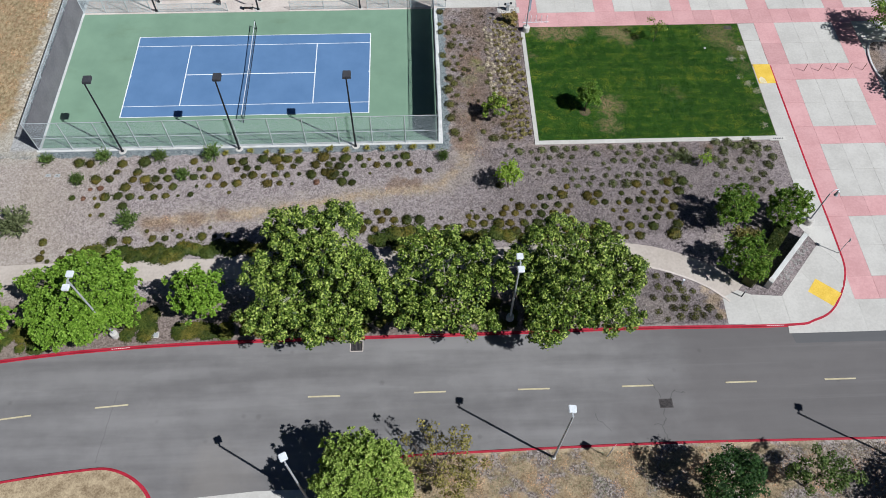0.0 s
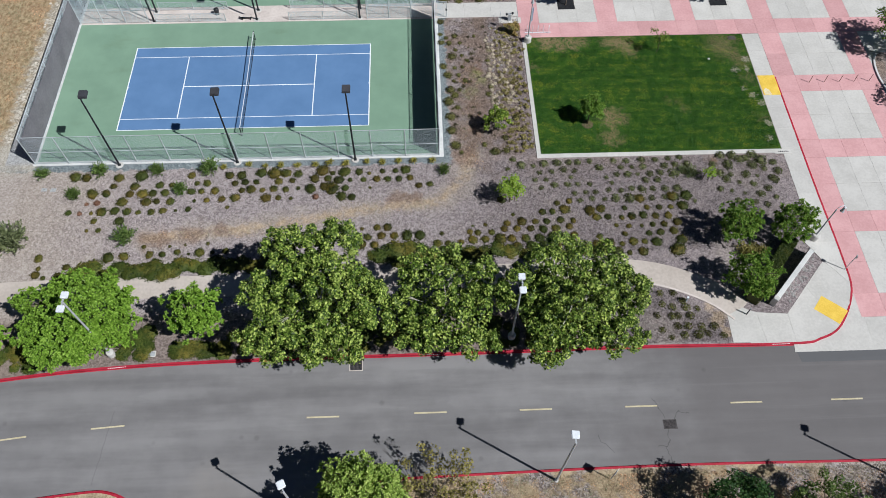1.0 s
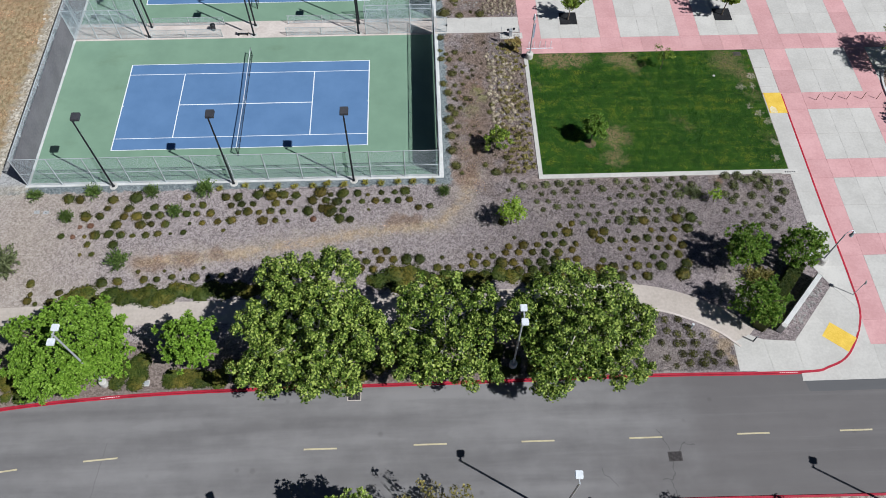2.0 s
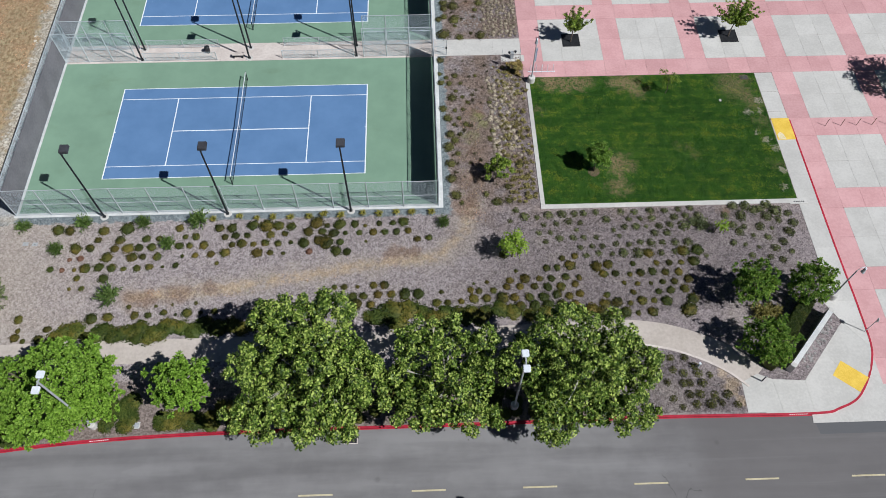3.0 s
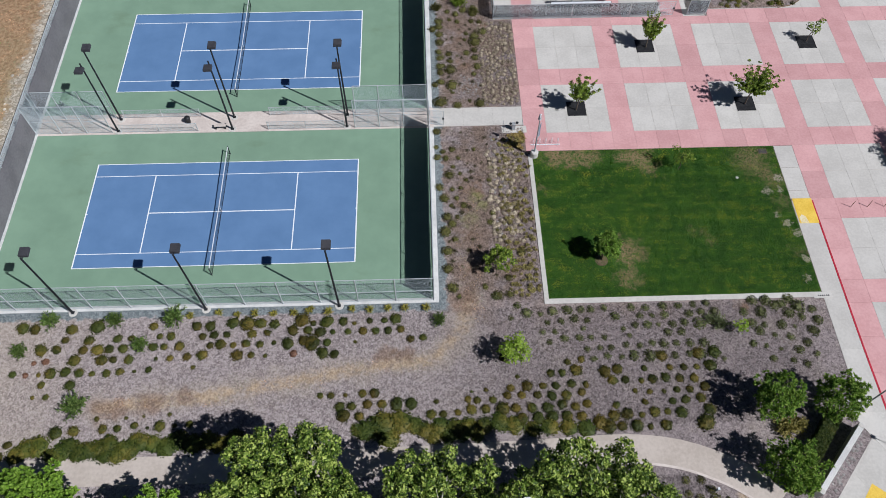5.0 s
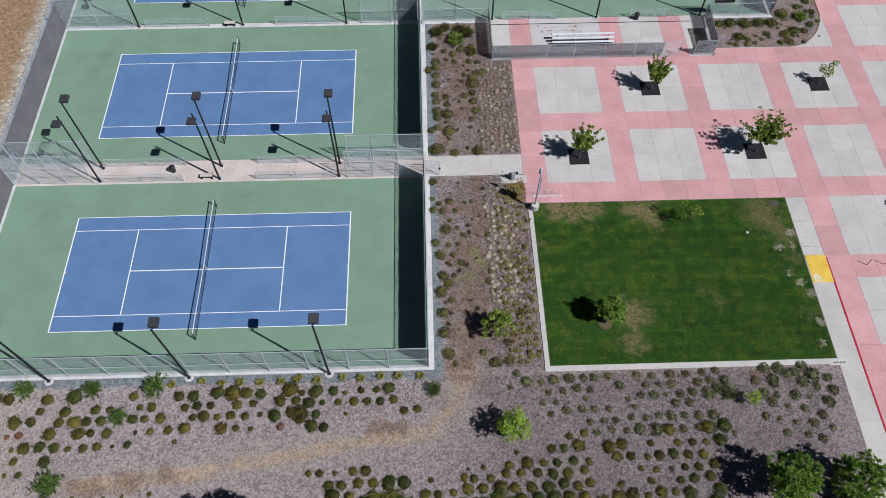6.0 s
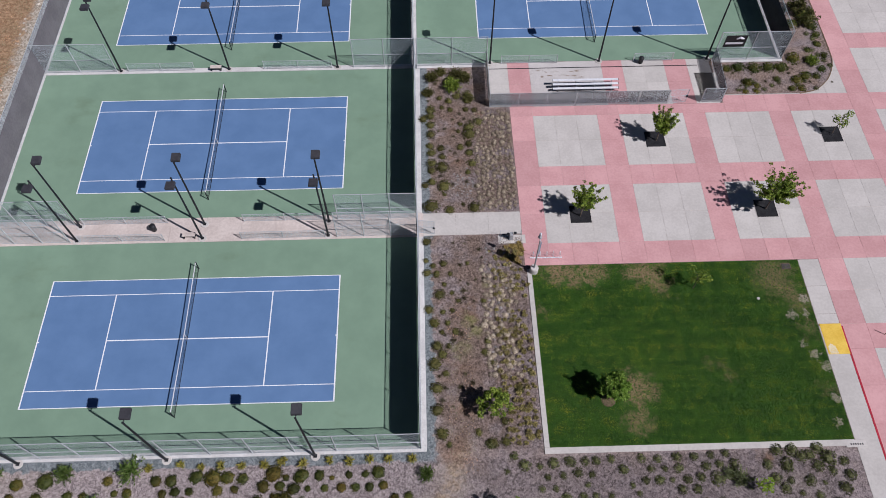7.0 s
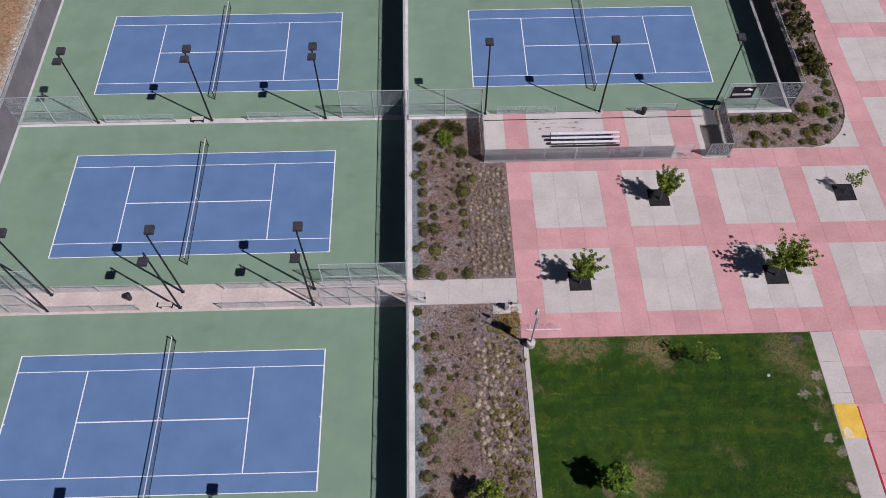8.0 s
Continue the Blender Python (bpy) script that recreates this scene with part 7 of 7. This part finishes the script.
fountain = tagged(empty("drinking_fountain", (14.45, 14.4, 0.0)), "dark drinking fountain with guard rails on a pad", "drinking fountain")
part("pad", made_box(-1.1, 1.25, -0.75, 0.1, -0.2, 0.028), CONCRETE, fountain)
part("pedestal", made_box(-0.15, 0.15, -0.45, -0.1, 0.02, 0.8), GREY_STEEL, fountain)
for s in (-0.3, 0.3):
    part("basin", made_tube([(s, -0.3, 0.72 + s * 0.2), (s, -0.3, 0.8 + s * 0.2), (s, -0.3, 0.9 + s * 0.2)], [0.06, 0.11, 0.13], 14), BLACK_STEEL, fountain)
for s in (-0.95, 0.85):
    part("guard_rail", made_tube([(s, -0.6, 0), (s, -0.6, 0.85), (s, -0.55, 0.92), (s, 0.0, 0.92), (s, 0.06, 0.85), (s, 0.06, 0)], 0.017, 6), GREY_STEEL, fountain)

banner = tagged(empty("banner", (37.75, 34.56, 1.95)), "black court banner with a pale emblem on the fence", "banner")
part("cloth", made_box(-1.05, 1.05, -0.01, 0.01, -0.05, 1.4), RUBBER, banner)
part("emblem", made_tube([(0.0, -0.02, 0.95), (0.35, -0.02, 1.15), (0.7, -0.02, 1.0), (0.5, -0.02, 0.85)], [0.05, 0.14, 0.1, 0.03], 6), BANNER_WHITE, banner, "plain pale emblem shape")
part("bar", made_box(-0.9, 0.8, -0.02, -0.012, 0.3, 0.55), BANNER_WHITE, banner)

wall = tagged(empty("monument_wall", (35.35, -17.8, 0.0), math.degrees(math.atan2(4.87, 4.6))), "long pale concrete monument wall in the corner bed", "wall")
bm = made_box(-3.2, 3.2, -0.16, 0.16, -0.1, 1.02)
part("wall_body", bm, CONCRETE, wall)
bm = made_box(-3.3, 3.3, -0.2, 0.2, 1.02, 1.15)
bmesh.ops.bevel(bm, geom=bm.edges[:], offset=0.02, segments=1, affect="EDGES")
part("coping", bm, KERB_WHITE, wall)
for s in (-3.1, 3.1):
    part("end_pier", made_box(s - 0.14, s + 0.14, -0.22, 0.22, -0.1, 1.17), CONCRETE, wall)


def hedge(x0, y0, x1, y1, w, h, label):
    run = Vector((x1 - x0, y1 - y0))
    ob = tagged(empty("hedge", (x0, y0, 0), math.degrees(math.atan2(run.y, run.x))), label, "hedge")
    rng = np.random.default_rng(77)
    n = 5200
    c = np.stack([rng.uniform(0, run.length, n), rng.uniform(-w / 2, w / 2, n), rng.uniform(0.05, h, n)], 1)
    face = rng.integers(0, 4, n)
    d = np.zeros((n, 3))
    c[face < 2, 2] = h + rng.normal(0, 0.03, (face < 2).sum())
    d[face < 2, 2] = 1
    for f, s in ((2, -1), (3, 1)):
        c[face == f, 1] = s * w / 2 + rng.normal(0, 0.03, (face == f).sum())
        d[face == f, 1] = s
    v, f = leaves(c, d, 0.11, rng, 0.2)
    part("heart", made_box(0, run.length, -w / 2 + 0.05, w / 2 - 0.05, 0, h - 0.05), HEDGE_LEAF, ob)
    tagged(part("foliage", polygons("foliage", v, f, HEDGE_LEAF), HEDGE_LEAF, ob), kind="stuff")


hedge(31.5, -19.85, 36.2, -14.3, 1.0, 1.1, "clipped dark green hedge behind the monument wall")


def sign_post(x, y, h, turn, label, half=0.15):
    ob = tagged(empty("sign_post", (x, y, 0.0), turn), label, "sign")
    part("post", made_tube([(0, 0, -0.1), (0, 0, h)], 0.03, 8), GREY_STEEL, ob)
    part("plate", made_box(-half, half, -0.045, -0.03, h - 2 * half - 0.1, h - 0.02), WHITE_STEEL, ob)
    part("bar", made_box(-half * 0.7, half * 0.7, -0.052, -0.0455, h - half - 0.1, h - half - 0.02), RED_PAINT, ob)
    return ob


sign_post(40.2, -17.0, 2.3, 70, "street sign on a slim steel post at the kerb")
sign_post(17.85, -33.65, 2.3, 50, "street sign on a slim steel post on the bank", 0.3)
sign_post(-15.7, -36.6, 2.2, 10, "street sign on a slim steel post at the driveway")

bollard = tagged(empty("bollard", (30.9, -20.9, 0.02)), "slim dark bollard at the end of the path", "bollard")
part("stem", made_tube([(0, 0, 0), (0, 0, 0.95)], 0.05, 10), BLACK_STEEL, bollard)
part("cap", made_tube([(0, 0, 0.95), (0, 0, 1.0)], [0.06, 0.02], 10), GREY_STEEL, bollard)
marker = tagged(empty("path_marker", (26.2, -19.6, 0)), "small pale marker post at the path edge", "post")
part("stem", made_box(-0.06, 0.06, -0.06, 0.06, -0.1, 0.7), GREY_STEEL, marker)
part("cap", made_box(-0.08, 0.08, -0.08, 0.08, 0.7, 0.76), WHITE_STEEL, marker)


def road_grate(x0, x1, y0, y1, bars, label, collar):
    ob = tagged(empty("storm_drain", ((x0 + x1) / 2, (y0 + y1) / 2, ROAD_Z + 0.002)), label, "drain")
    w, d = (x1 - x0) / 2, (y1 - y0) / 2
    part("collar", made_box(-w - 0.06, w + 0.06, -d - 0.06, d + 0.06, -0.2, 0.008), collar, ob)
    part("sump", made_box(-w, w, -d, d, -0.1, 0.011), IRON, ob)
    for k in range(bars):
        a = -w + (k + 0.5) * 2 * w / bars
        part("grate_bar", made_box(a - 0.02, a + 0.02, -d, d, 0.012, 0.03), RUSTED, ob)
    for k in range(3):
        a = -d + (k + 0.5) * 2 * d / 3
        part("cross_bar", made_box(-w, w, a - 0.012, a + 0.012, 0.012, 0.026), IRON, ob)


road_grate(-1.05, -0.12, -24.68, -23.86, 9, "iron storm drain grate beside the red kerb", CONCRETE_WARM)
road_grate(22.52, 23.42, -30.02, -29.42, 14, "square rusted iron grate in the cracked road", RUSTED)
box_lid = tagged(empty("utility_box", (-16.55, -22.9, 0.0)), "small pale utility box lid beside the kerb", "utility box")
part("frame", made_box(-0.32, 0.32, -0.24, 0.24, -0.1, 0.05), CONCRETE, box_lid)
part("lid", made_box(-0.26, 0.26, -0.18, 0.18, 0.05, 0.062), GREY_STEEL, box_lid)
for x, y in ((-28.8, -6.7), (-28.0, -6.75)):
    lid = tagged(empty("valve_box", (x, y, 0.0)), "pale grey irrigation valve box in the mulch", "utility box", "valve boxes")
    part("lid", made_box(-0.24, 0.24, -0.17, 0.17, -0.1, 0.04), GREY_STEEL, lid)
    part("handle", made_box(-0.06, 0.06, -0.02, 0.02, 0.04, 0.05), IRON, lid)
lid = tagged(empty("utility_box", (37.3, 10.75, 0.03)), "grey utility box lid set in the lawn corner", "utility box")
part("frame", made_box(-0.42, 0.42, -0.3, 0.3, -0.1, 0.03), SOIL, lid)
part("lid", made_box(-0.36, 0.36, -0.24, 0.24, 0.03, 0.045), RUSTED, lid)
cap = tagged(empty("sprinkler_box", (34.25, 7.8, 0.03)), "small white sprinkler box lid in the lawn", "utility box")
part("lid", made_tube([(0, 0, -0.05), (0, 0, 0.06), (0, 0, 0.075)], [0.13, 0.13, 0.10], 12), CONCRETE, cap)
trench = tagged(empty("trench_drain", (24.2, 34.05, 0.022)), "long narrow dark trench drain across the patio", "drain")
part("channel", made_box(-10.5, 10.4, -0.05, 0.05, -0.05, 0.004), IRON, trench)
for k in range(21):
    part("grating", made_box(-10.45 + k, -10.45 + k + 0.96, -0.035, 0.035, 0.004, 0.01), BLACK_STEEL, trench)
